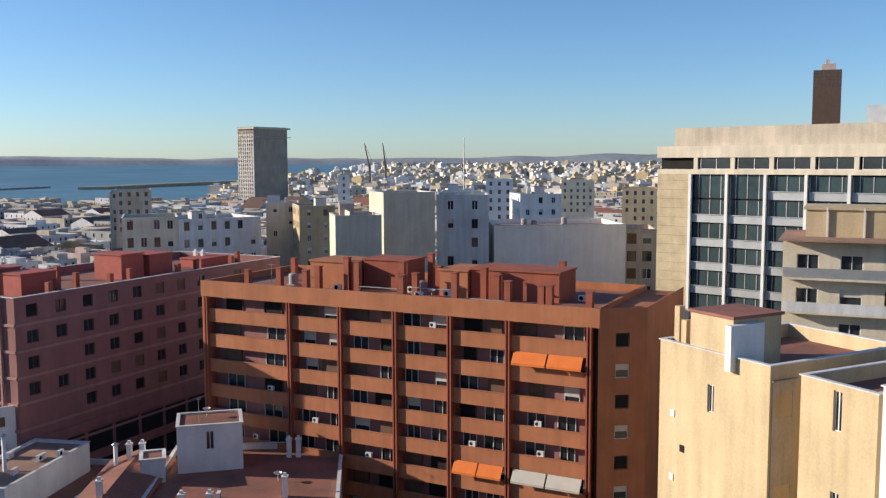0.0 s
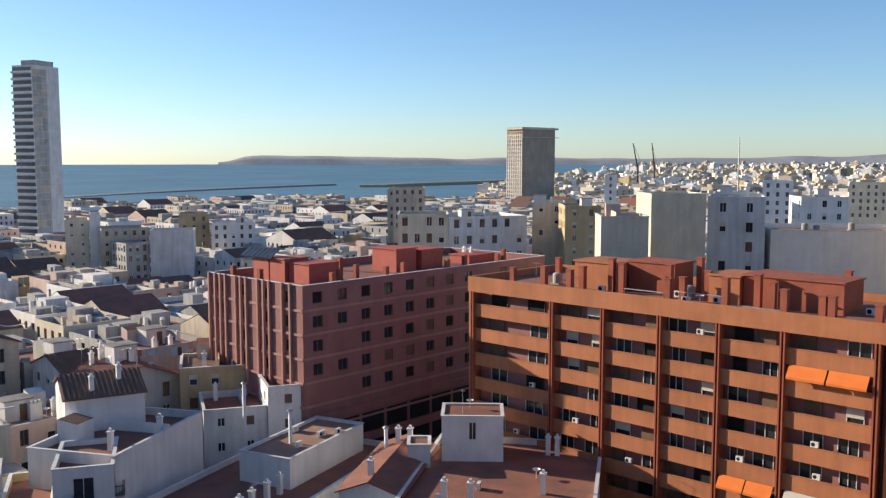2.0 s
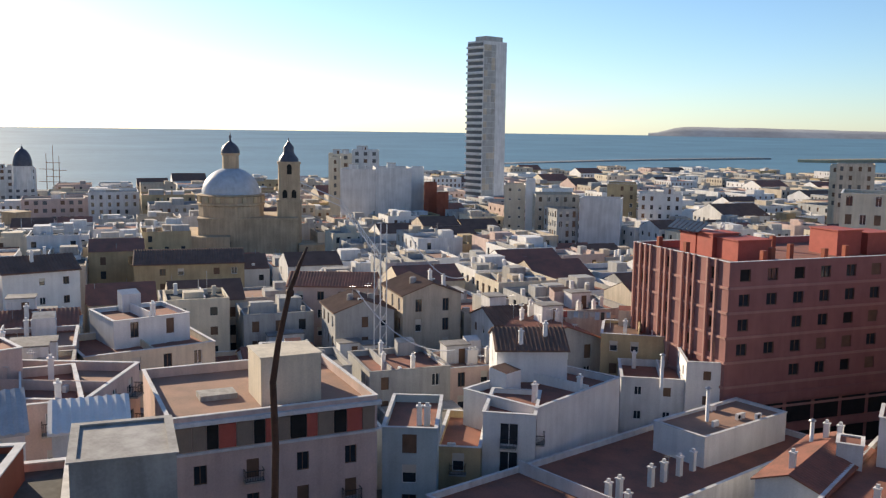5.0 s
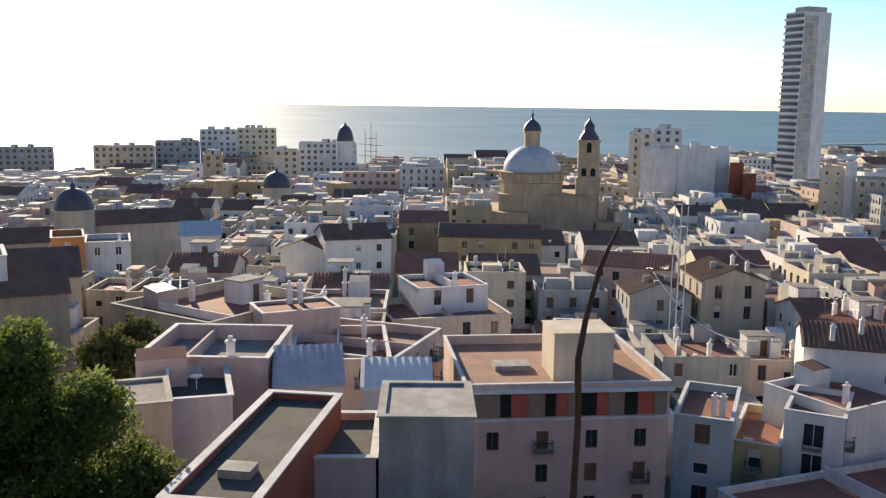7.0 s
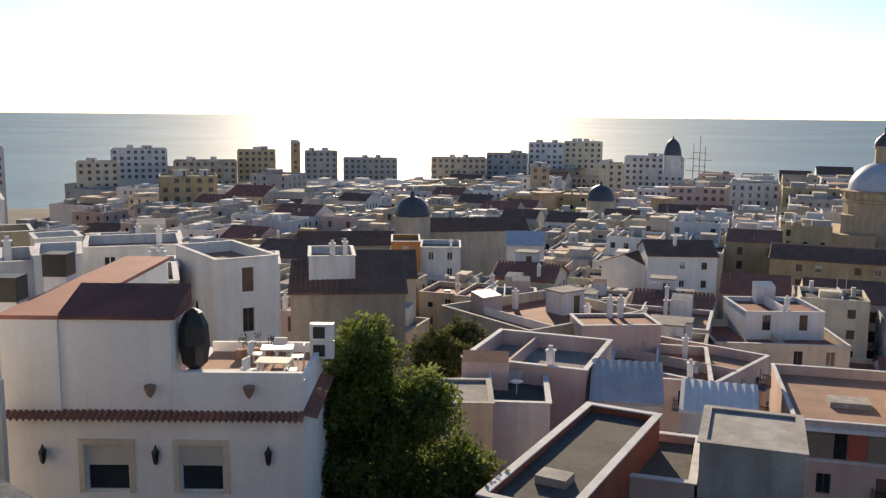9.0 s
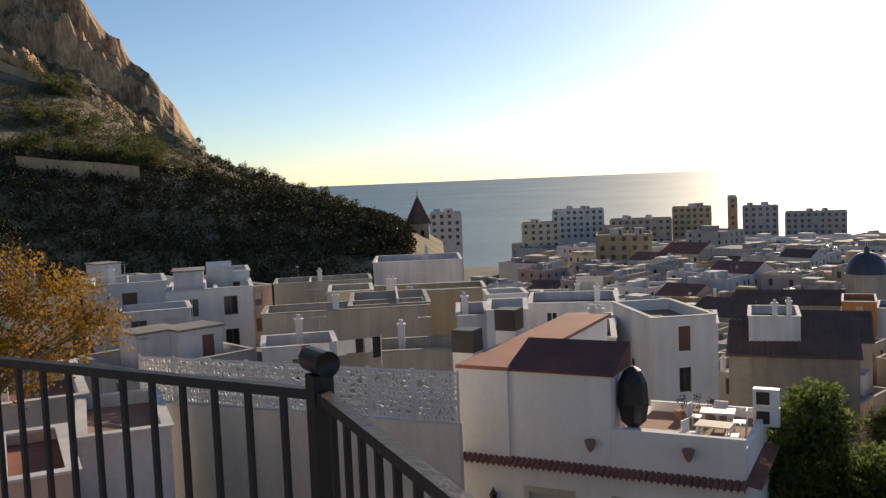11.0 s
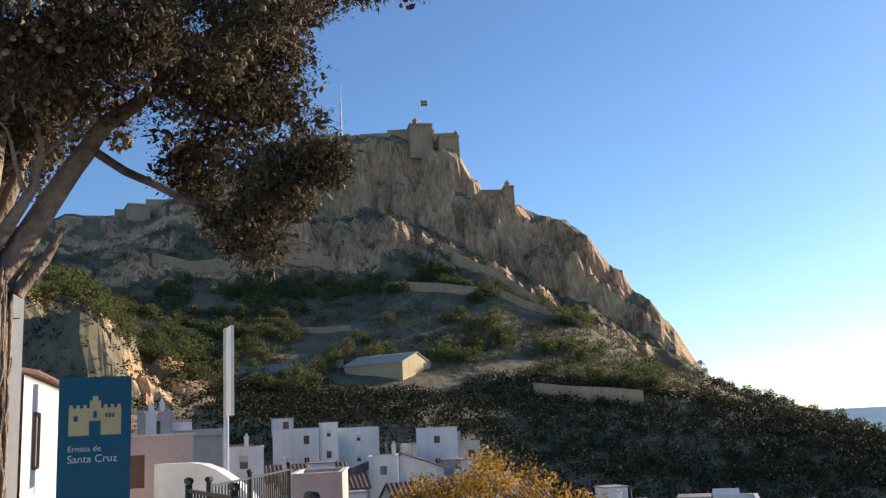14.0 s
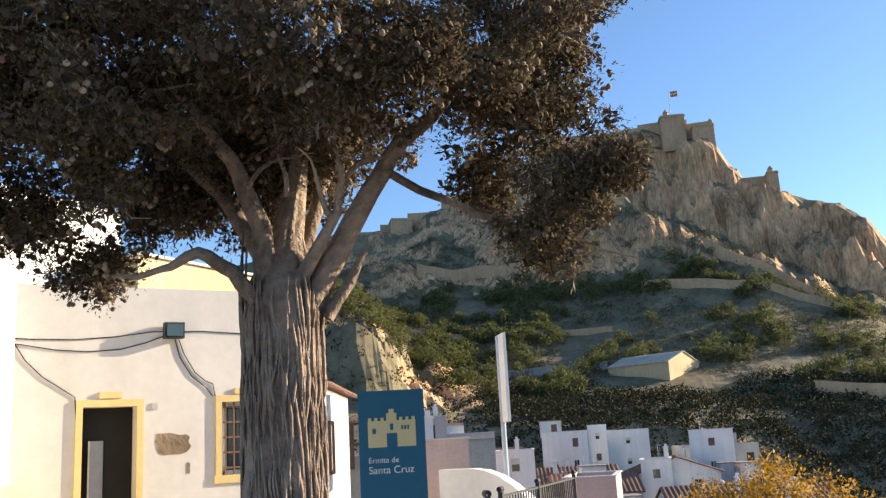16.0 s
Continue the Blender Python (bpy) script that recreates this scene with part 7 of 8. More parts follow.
# ---- white house with a yellow-framed door ----
def yellow_house():
    p, q = Vector((0.0, -16.3, 0)), Vector((-4.95, -16.84, 0))
    L = (q - p).length
    u = (q - p) / L
    n = Vector((u.y, -u.x, 0))
    zt, z0 = 60.85, FLOOR_Z
    ob = root("white_house", (-2.8, -18.5, z0), "whitewashed old house with yellow door and window surrounds", "house")
    mb = MB()

    def pt(x, z, k=0.0):
        c = p + u * x + n * k
        return (c.x, c.y, z)

    door, win = (1.05, 1.87, z0, 58.92), (3.25, 4.05, 57.75, 58.95)
    xs = [-1.2, door[0], door[1], win[0], win[1], L]
    for i in range(5):
        if i == 1:
            spans = [(door[3], zt)]
        elif i == 3:
            spans = [(z0, win[2]), (win[3], zt)]
        else:
            spans = [(z0, zt)]
        for a, b in spans:
            mb.poly([pt(xs[i], a), pt(xs[i + 1], a), pt(xs[i + 1], b), pt(xs[i], b)])
    for x0, x1, a, b in (door, win):
        for f in (((x0, a), (x0, b)), ((x1, b), (x1, a)), ((x0, b), (x1, b)), ((x1, a), (x0, a))):
            (xa, za), (xb, zb2) = f
            mb.poly([pt(xa, za), pt(xb, zb2), pt(xb, zb2, -0.3), pt(xa, za, -0.3)])
    for x in (-1.2, L):
        mb.poly([pt(x, z0), pt(x, z0, -6), pt(x, zt, -6), pt(x, zt)])
    mb.poly([pt(-1.2, zt), pt(L, zt), pt(L, zt, -6), pt(-1.2, zt, -6)])
    mb.poly([pt(-1.2, z0, -6), pt(L, z0, -6), pt(L, zt, -6), pt(-1.2, zt, -6)])
    part("wall", mb.mesh("wall", [WASH]), ob)
    mb = MB()
    for x0, x1, a, b in (door, win):
        for bx, bz, w, h in (((x0 + x1) / 2, b, x1 - x0 + 0.2, 0.11), (x0 - 0.05, a, 0.10, b - a), (x1 + 0.05, a, 0.10, b - a)) + ((((x0 + x1) / 2, a - 0.13, x1 - x0 + 0.26, 0.13),) if a > z0 else ()):
            c = p + u * bx + n * 0.015
            mb.box((c.x, c.y, bz), (w, 0.05, h), math.degrees(math.atan2(u.y, u.x)))
        c = p + u * ((x0 + x1) / 2) + n * 0.015
        mb.box((c.x, c.y, b + 0.13), (0.34, 0.05, 0.1), math.degrees(math.atan2(u.y, u.x)), 0, 1.0)
    part("surround", mb.mesh("surround", [YELT]), ob, label="ochre yellow painted surrounds")
    # solid near-black box paints the shade of the room behind the doorway
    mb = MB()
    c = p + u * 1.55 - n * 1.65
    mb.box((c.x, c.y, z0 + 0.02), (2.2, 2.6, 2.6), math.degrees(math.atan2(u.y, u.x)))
    part("room_shade_box", mb.mesh("room_shade_box", [DARK]), ob)
    c = p + u * 1.3 - n * 0.24
    mb = MB()
    mb.box((c.x, c.y, z0 + 0.05), (0.28, 0.04, 1.9), math.degrees(math.atan2(u.y, u.x)) + 35)
    part("door_leaf", mb.mesh("door_leaf", [CONC]), ob, label="grey door leaf standing open")
    mb = MB()
    mm = wall_pose(p, u, n, 3.7, 58.35, 0.06)
    for i in range(6):
        mb.box((-0.36 + 0.145 * i, 0, -0.6), (0.025, 0.025, 1.2))
    for i in range(5):
        mb.box((0, 0, -0.5 + 0.25 * i), (0.8, 0.02, 0.03))
    part("window_grille", mb.mesh("window_grille", [SHUT]), ob, mm)
    part("window", window_mesh(0.8, 1.2, "pair"), ob, wall_pose(p, u, n, 3.7, 58.35, 0.2))
    mb = MB()
    rg = random.Random(4)
    for k, (cx, cz, w, h) in enumerate(((2.45, 58.3, 0.62, 0.34), (3.75, 57.35, 0.3, 0.22), (2.7, 57.9, 0.06, 0.2))):
        pts = []
        for i in range(22):
            a = 2 * math.pi * i / 22
            s = 1 / max(abs(math.cos(a)), abs(math.sin(a))) * rg.uniform(0.78, 1.05)
            c = p + u * (cx + 0.5 * w * s * math.cos(a)) + n * 0.006
            pts.append((c.x, c.y, cz + 0.5 * h * s * math.sin(a)))
        mb = MB()
        mb.poly(pts)
        part("plaster_patch", mb.mesh("plaster_patch", [PLASTER]), ob, label="brown patch of bare plaster")
    mb = MB()
    c = p + u * 2.42 + n * 0.12
    mb.box((c.x, c.y, 60.0), (0.32, 0.16, 0.26), math.degrees(math.atan2(u.y, u.x)))
    mb.box((c.x + n.x * 0.09, c.y + n.y * 0.09, 60.03), (0.26, 0.02, 0.2), math.degrees(math.atan2(u.y, u.x)), 1)
    part("floodlight", mb.mesh("floodlight", [IRON, GLASSB]), ob)
    for pts in ([(-0.6, 59.96), (0.1, 59.9), (0.6, 59.82), (1.1, 59.79), (1.6, 59.83), (2.0, 59.94), (2.3, 60.06)], [(-0.6, 60.02), (0.3, 59.98), (0.9, 59.98), (1.5, 60.03), (2.1, 60.12), (2.9, 60.14), (3.8, 60.1), (4.9, 60.12)], [(2.5, 60.08), (2.62, 59.75), (2.8, 59.45), (2.98, 59.3), (3.1, 59.26), (3.14, 59.05)], [(0.05, 59.9), (0.2, 59.65), (0.45, 59.4), (0.75, 59.2), (0.93, 59.08), (0.96, 58.7)], [(-0.05, 60.0), (-0.12, 59.7), (-0.06, 59.45), (0.04, 59.35)], [(2.45, 60.06), (2.55, 59.7), (2.75, 59.38), (2.98, 59.2), (3.1, 59.05)]):
        mb = MB()
        mb.tube([pt(x, z, 0.014) for x, z in pts], [0.009] * len(pts), 5)
        part("cable", mb.mesh("cable", [IRON]), ob)
    mb = MB()
    c = p + u * 2.15 + n * 0.01
    mb.box((c.x, c.y, 58.86), (0.09, 0.02, 0.1), math.degrees(math.atan2(u.y, u.x)))
    part("number_plate", mb.mesh("number_plate", [GREY]), ob, label="small grey plaque beside the door")
    # side wing with a tiled eave
    a, b = Vector((-5.44, -18.38, 0)), Vector((-7.6, -23.1, 0))
    v = (b - a).normalized()
    mb = MB()
    mb.poly([(*a.xy, z0 - 3), (*b.xy, z0 - 3), (*b.xy, 59.3), (*a.xy, 59.3)])
    mb.poly([(*a.xy, 59.3), (*b.xy, 59.3), (*(b - u * 3).xy, 60.2), (*(a - u * 3).xy, 60.2)])
    mb.poly([(*b.xy, z0 - 3), (*(b - u * 3).xy, z0 - 3), (*(b - u * 3).xy, 60.2), (*b.xy, 59.3)])
    part("side_wall", mb.mesh("side_wall", [WASH]), ob)
    k = 22
    for i in range(k):
        c = a.lerp(b, (i + 0.5) / k)
        m = Matrix.Translation((c.x, c.y, 59.33)) @ pose(0, 0, 0, 0, 0, math.degrees(math.atan2(v.y, v.x)))
        part("roof_tile", shared("eave_tile", m_tile, (ROOFT,)), ob, m)
    c = a.lerp(b, 0.3)
    m = wall_pose(a, v, Vector((v.y, -v.x, 0)), 1.6, 58.1, -0.02)
    part("window", window_mesh(0.7, 1.1, "dark"), ob, m)
    # wing towards the viewer
    mb = MB()
    mb.box((1.70, -13.2, z0), (3.2, 6.4, 4.5), -2.7)
    part("front_wing", mb.mesh("front_wing", [WASH]), ob)
    mb = MB()
    mb.box((0.09, -13.25, z0 + 0.004), (0.04, 6.2, 1.35), -2.7)
    part("dado", mb.mesh("dado", [YELT]), ob, label="ochre painted dado")


def m_tile(mb):
    """Half-round clay tile, its length along y, hanging over the eave."""
    n = 7
    for y0, y1, r0, r1 in ((-0.24, 0.3, 0.095, 0.085),):
        ring = []
        for y, r, z in ((y0, r0, -0.05), (y1, r1, 0.07)):
            ring.append([(r * math.cos(math.pi * i / (n - 1)), y, z + r * math.sin(math.pi * i / (n - 1))) for i in range(n)])
            ring.append([((r - 0.02) * math.cos(math.pi * i / (n - 1)), y, z + (r - 0.02) * math.sin(math.pi * i / (n - 1))) for i in range(n)])
        for i in range(n - 1):
            mb.poly([ring[0][i], ring[0][i + 1], ring[2][i + 1], ring[2][i]])
            mb.poly([ring[1][i], ring[3][i], ring[3][i + 1], ring[1][i + 1]])
            mb.poly([ring[0][i], ring[1][i], ring[1][i + 1], ring[0][i + 1]])


yellow_house()
house((-2.7, -24.9), (-6.6, -27.7), 5, 63.2, TAN, ROOFT, "cream upper house behind the white house", zb=55, gap=0, parapet=0.4)
house((0.9, -24.0), (-2.4, -26.4), 5, 64.6, WHITE, ROOFT, "white upper house behind the terrace", zb=55, gap=0, parapet=0.4)
house((-10.5, -38), (-14.5, -37), 6, 57.6, BEIGE, ROOFT, "unfinished beige village house", zb=48, gap=0, tops="aerial")
house((-15, -44), (-20, -42), 7, 58.2, PINK, ROOFT, "pink village house with roof posts", zb=48, gap=3, tops="aerial chimney aerial")


# ---- white house with a lattice roof terrace ----
def terrace_house():
    p, q = (-31.7, -11.2), (-30.3, -1.2)
    P, Q = Vector((*p, 0)), Vector((*q, 0))
    L = (Q - P).length
    u = (Q - P) / L
    n = Vector((u.y, -u.x, 0))
    yaw = math.degrees(math.atan2(u.y, u.x))
    ob = root("terrace_house", (-35, -6, 38), "white house with red tiled eaves and a furnished roof terrace", "house")
    FOOT.append((-35, -6, 7, 7))
    SIGHT.append((91, 111, 33, -40))
    mb = MB()
    cols = [3.4, 6.6]
    hs = facade(mb, P, u, n, L, 38, 47.9, cols, [42.6, 46.0], 1.5, 1.7, 0.2)
    for x, z in hs:
        part("window", window_mesh(1.5, 1.7, "half"), ob, wall_pose(P, u, n, x, z, 0.17))
        sb = MB()
        for bx, bz, w, h in ((0, 0.85, 1.9, 0.2), (-0.85, -0.85, 0.2, 1.7), (0.85, -0.85, 0.2, 1.7)):
            sb.box((bx, 0.0, bz), (w, 0.06, h))
        part("surround", sb.mesh("surround", [CREAM]), ob, wall_pose(P, u, n, x, z, -0.02))
    dep = 9.0
    for a, b in ((Q, Q - n * dep), (Q - n * dep, P - n * dep), (P - n * dep, P)):
        mb.poly([(*a.xy, 38), (*b.xy, 38), (*b.xy, 47.9), (*a.xy, 47.9)])
    mb.poly([(*c.xy, 47.9) for c in (P, Q, Q - n * dep, P - n * dep)])
    part("wall", mb.mesh("wall", [FRESH]), ob)
    # upper storey and terrace parapets
    c, e = P + u * 0.95 - n * 6.3, P + u * 3.75 - n * 1.2
    part("upper_storey", _boxes([((c.x, c.y, 42.0), (1.9, 12.4, 9.15), yaw), ((e.x, e.y, 47.9), (3.75, 2.0, 3.25), yaw)], [FRESH]), ob)
    c = P + u * 0.95 - n * 6.3
    part("roof", _boxes([((c.x, c.y, 51.15), (2.1, 12.6, 0.14), yaw)], [ROOFS]), ob, label="flat salmon red painted roof")
    rf = MB()
    for z0, k in ((51.15, 0), (51.25, 1)):
        for x, y, dz in ((1.9, -0.05, 0.0), (5.8, -0.05, 0.0), (5.8, -2.3, 0.72 * k), (1.9, -2.3, 0.72 * k)):
            v = P + u * x + n * y
            rf.v.append((v.x, v.y, z0 + dz))
    rf.f += [(0, 1, 2, 3), (4, 5, 6, 7), (0, 1, 5, 4), (1, 2, 6, 5), (2, 3, 7, 6), (3, 0, 4, 7)]
    part("lean_to_roof", rf.mesh("lean_to_roof", [ROOFP]), ob, label="dark red sloping roof")
    for x, y, sx, sy in ((7.85, -0.25, 4.4, 0.22), (9.95, -3.0, 0.2, 5.6), (7.85, -5.7, 4.4, 0.2)):
        c = P + u * x + n * y
        part("parapet", _boxes([((c.x, c.y, 47.9), (sx, sy, 1.45 if sy == 0.22 else 1.1), yaw)], [FRESH]), ob)
    c = P + u * 7.8 - n * 3.0
    part("terrace_deck", _boxes([((c.x, c.y, 47.9), (4.2, 5.3, 0.72), yaw)], [ROOFT]), ob)
    # eave of half-round tiles
    k = 48
    for i in range(k):
        c = P + u * (L * (i + 0.5) / k) + n * 0.18
        m = Matrix.Translation((c.x, c.y, 47.86)) @ pose(0, 0, 0, 0, 0, yaw)
        part("roof_tile", shared("red_eave_tile", m_tile, (ROOFR,)), ob, m @ Matrix.Scale(1.15, 4))
    for i in range(24):
        c = Q + u * 0.2 - n * (0.2 * i)
        m = Matrix.Translation((c.x, c.y, 47.9)) @ pose(0, 0, 0, 0, 0, yaw + 90)
        part("roof_tile", shared("red_eave_tile", m_tile, (ROOFR,)), ob, m @ Matrix.Scale(1.1, 4))
    for x in (5.0, 8.3):
        c = P + u * x + n * 0.16
        mb = MB()
        mb.lathe((c.x, c.y, 48.55), [(0.02, 0), (0.12, 0.12), (0.2, 0.34), (0.2, 0.42), (0.16, 0.44)], 12)
        part("wall_pot", mb.mesh("wall_pot", [ROOFT]), ob, label="small terracotta wall pot")
    for x in (1.3, 5.1, 8.9):
        c = P + u * x + n * 0.16
        mb = MB()
        mb.lathe((c.x, c.y, 46.2), [(0.03, 0), (0.09, 0.1), (0.13, 0.4), (0.15, 0.45), (0.05, 0.6), (0.02, 0.7)], 6)
        part("wall_lantern", mb.mesh("wall_lantern", [IRON]), ob)
    FURN(P, u, n, yaw)
    # perforated white screens on the neighbouring wall
    A, B = Vector((-29.3, -10.4, 0)), Vector((-30.5, -24.2, 0))
    w = root("screen_wall", (-31, -16, 38), "beige garden wall topped by perforated white screens", "wall")
    v = (B - A).normalized()
    nv = Vector((-v.y, v.x, 0))
    mid = (A + B) / 2
    part("wall_base", _boxes([((mid.x, mid.y, 38), ((B - A).length, 0.3, 11.75), math.degrees(math.atan2(v.y, v.x)))], [CREAMW]), w)
    FOOT.append((mid.x, mid.y, 6, 4))
    k = 8
    ln = (B - A).length / k
    rg = random.Random(17)
    for i in range(k):
        mb = MB()
        nx, nz = 11, 9
        pts = {}
        for a in range(nx + 1):
            for b in range(nz + 1):
                jx = 0 if a in (0, nx) else rg.uniform(-0.3, 0.3)
                jz = 0 if b in (0, nz) else rg.uniform(-0.3, 0.3)
                pts[a, b] = ((a + jx + (0.5 * (b % 2) if 0 < a < nx else 0)) / (nx + 0.5) * (ln - 0.08), (b + jz) / nz * 1.7)
        o = A + v * (ln * i + 0.04)
        for (a, b), (x0, z0) in pts.items():
            for c2 in ((a + 1, b), (a, b + 1)):
                if c2 in pts and not (rg.random() < 0.1 and 0 < a < nx and 0 < b < nz):
                    x1, z1 = pts[c2]
                    e0, e1 = o + v * x0, o + v * x1
                    mb.tube([(e0.x, e0.y, 49.8 + z0), (e1.x, e1.y, 49.8 + z1)], [0.058, 0.058], 4, cap=False)
        for x in (0, ln - 0.08):
            e = o + v * x
            mb.tube([(e.x, e.y, 49.75), (e.x, e.y, 51.6)], [0.05, 0.05], 4)
        part("screen_panel", mb.mesh("screen_panel", [METALW]), w)
    for pz, dx in (((-31.6, -18.0), 0), ((-30.4, -14.2), 1)):
        small_tree("creeper", (pz[0] - 0.6, pz[1], 49.5), 1.2, [(pz[0] - 0.5, pz[1], 50.9, 0.4)], "small green plant behind the screen", LEAFG, 50 + dx, 600, 0.07, "plant", sub=120, spread=0.4, trunk_r=0.02)


def _boxes(items, mats):
    mb = MB()
    for it in items:
        mb.box(*it)
    return mb.mesh("block", mats)


def FURN(P, u, n, yaw):
    """Loose things on the roof terrace."""
    z = 48.63

    def put(x, y, zz=z, turn=0):
        c = P + u * x + n * y
        return Matrix.Translation((c.x, c.y, zz)) @ pose(0, 0, 0, 0, 0, yaw + turn)

    def piece(name, m, parts, label, category):
        ob = root(name, m.translation, label, category)
        for nm, items, mt in parts:
            part(nm, _boxes(items, [mt]), ob, m)
        return ob

    for x, y, t in ((8.6, -3.5, 5), (8.8, -1.7, -4)):
        leg = [("leg", [((a, b, 0), (0.06, 0.06, 0.7))], METALW) for a in (-0.5, 0.5) for b in (-0.3, 0.3)]
        piece("garden_table", put(x, y, turn=t), [("tabletop", [((0, 0, 0.7), (1.2, 0.8, 0.05))], METALW if y < -2 else SHUTW)] + leg, "white garden table on the roof terrace", "table")
    for x, y, t in ((7.8, -3.6, 80), (9.4, -3.3, -85), (8.6, -4.5, 180), (8.1, -1.3, 70), (9.45, -1.5, -80)):
        leg = [("leg", [((a, b, 0), (0.045, 0.045, 0.44))], METALW) for a in (-0.2, 0.2) for b in (-0.2, 0.2)]
        piece("garden_chair", put(x, y, turn=t), [("seat", [((0, 0, 0.43), (0.48, 0.48, 0.04))], METALW), ("backrest", [((0, 0.23, 0.46), (0.48, 0.04, 0.45))], METALW)] + leg, "white plastic chair on the roof terrace", "chair")
    piece("bench", put(7.2, -0.75), [("seat", [((0, 0, 0.42), (2.4, 0.6, 0.16))], WHITE), ("base", [((0, 0.05, 0), (2.3, 0.45, 0.42))], WHITE)], "white masonry bench behind the parapet", "bench")
    for i in range(2):
        piece("air_conditioner", put(10.15, -4.4, z + 0.7 * i + 0.1), [("case", [((0, 0, 0), (0.9, 0.36, 0.65))], METALW), ("fan_grille", [((-0.1, -0.19, 0.1), (0.45, 0.03, 0.45))], IRON)], "white air conditioner box at the terrace corner", "air conditioner")
    m = put(6.15, -1.2, z)
    ob = root("parasol", m.translation, "closed parasol under a black cover", "parasol")
    mb = MB()
    mb.lathe((0, 0, 0.55), [(0.18, 0), (0.45, 0.25), (0.55, 0.9), (0.5, 1.6), (0.3, 2.0), (0.05, 2.15)], 10)
    part("cover", mb.mesh("cover", [IRON]), ob, m)
    mb = MB()
    mb.lathe((0, 0, 0), [(0.3, 0), (0.38, 0.4), (0.4, 0.5), (0.33, 0.55)], 12)
    part("pot", mb.mesh("pot", [ROOFT]), ob, m)
    for x, y, s in ((7.0, -4.6, 61), (7.6, -4.8, 62), (8.0, -4.9, 63)):
        m = put(x, y)
        c = m.translation
        ob = small_tree("potted_plant", (c.x, c.y, z), 0.5, [(c.x, c.y, z + 0.7, 0.3)], "dark green plant in a pot on the terrace", LEAFS, s, 900, 0.06, "plant", sub=160, spread=0.3, trunk_r=0.02)
        mb = MB()
        mb.lathe((c.x, c.y, z), [(0.16, 0), (0.22, 0.35), (0.2, 0.36)], 10)
        part("pot", mb.mesh("pot", [ROOFT]), ob)
    for x, y, h in ((-1.2, -3.4, 52.0), (-0.6, -6.4, 52.4)):
        m = put(x, y, 44)
        piece("chimney_stack", m, [("shaft", [((0, 0, 0), (0.9, 0.9, h - 44.9))], WHITE), ("cowl", [((0, 0, h - 44.9), (0.95, 0.95, 0.9))], IRON)], "white chimney stack with a black cowl", "chimney")


terrace_house()

# ---- dark felt roof, concrete block and neighbours ----
ob = house((-32.3, 5.2), (-30.2, 8.1), 12.5, 43.9, BRICKR, ROOFD, "low brick house with a dark felt flat roof", zb=30, gap=0, parapet=0.3)
c = along((-32.3, 5.2), (-30.2, 8.1), 1.8, -3.2)
boxes_part("roof_hatch", [((c.x, c.y, 43.6), (1.3, 1.0, 0.35), 53)], [CONC], ob)
house((-35.1, 15.1), (-33.2, 18.8), 5.0, 44.5, CONC, CONC, "raw concrete stair block with patched top", "concrete_block", "building", zb=28, gap=0, parapet=0.06)
house((-36.6, 12.2), (-35.2, 15.0), 6.0, 42.6, PINK, ROOFD, "small house with a dark flat roof", zb=28, gap=0, parapet=0.35)

# ---- slack cables over the roofs ----
for a, b, sag in (((-92.3, 91.4, 42.7), (-83.1, 93.3, 37.8), 2.2), ((-78.9, 69.1, 39.4), (-62.0, 67.8, 35.4), 2.2)):
    mb = MB()
    pts = []
    for i in range(13):
        f = i / 12
        pts.append((a[0] + (b[0] - a[0]) * f, a[1] + (b[1] - a[1]) * f, a[2] + (b[2] - a[2]) * f - sag * 4 * f * (1 - f)))
    mb.tube(pts, [0.07 if sag > 1.5 else 0.02] * 13, 5)
    ob = root("overhead_cable", a, "slack pale cable hanging over the roofs", "cable", "overhead cables")
    part("cable", mb.mesh("cable", [WHITE2 if sag > 1.5 else IRON]), ob)


# ---- laundry and plants on terraces ----
def laundry(a, b, z, seed):
    rg = random.Random(seed)
    ob = root("clothes_line", (*a, z - 1.6), "clothes line with white and dark laundry", "laundry", "laundry on the roofs")
    mb = MB()
    mb.tube([(*a, z), (*b, z)], [0.015, 0.015], 4)
    part("line", mb.mesh("line", [METALG]), ob)
    for q in (a, b):
        mb = MB()
        mb.tube([(*q, z - 1.9), (*q, z + 0.1)], [0.04, 0.04], 6)
        part("post", mb.mesh("post", [METALG]), ob)
    yw = math.degrees(math.atan2(b[1] - a[1], b[0] - a[0]))
    k = 9
    for i in range(k):
        f = (i + 0.5) / k
        mb = MB()
        h = rg.uniform(0.6, 1.1)
        mb.box((a[0] + (b[0] - a[0]) * f, a[1] + (b[1] - a[1]) * f, z - h), (rg.uniform(0.35, 0.55), 0.03, h), yw + rg.uniform(-8, 8), 0, rg.uniform(0.9, 1.05))
        part("garment", mb.mesh("garment", [rg.choice((WHITE, WHITE, IRON, BLUEM, GREY, REDP))]), ob)


laundry((-63, 88), (-58.5, 91.5), 36.6, 3)
laundry((-44, 22), (-47, 25), 36.4, 4)
laundry((-40, -22), (-43, -19), 50.2, 5)

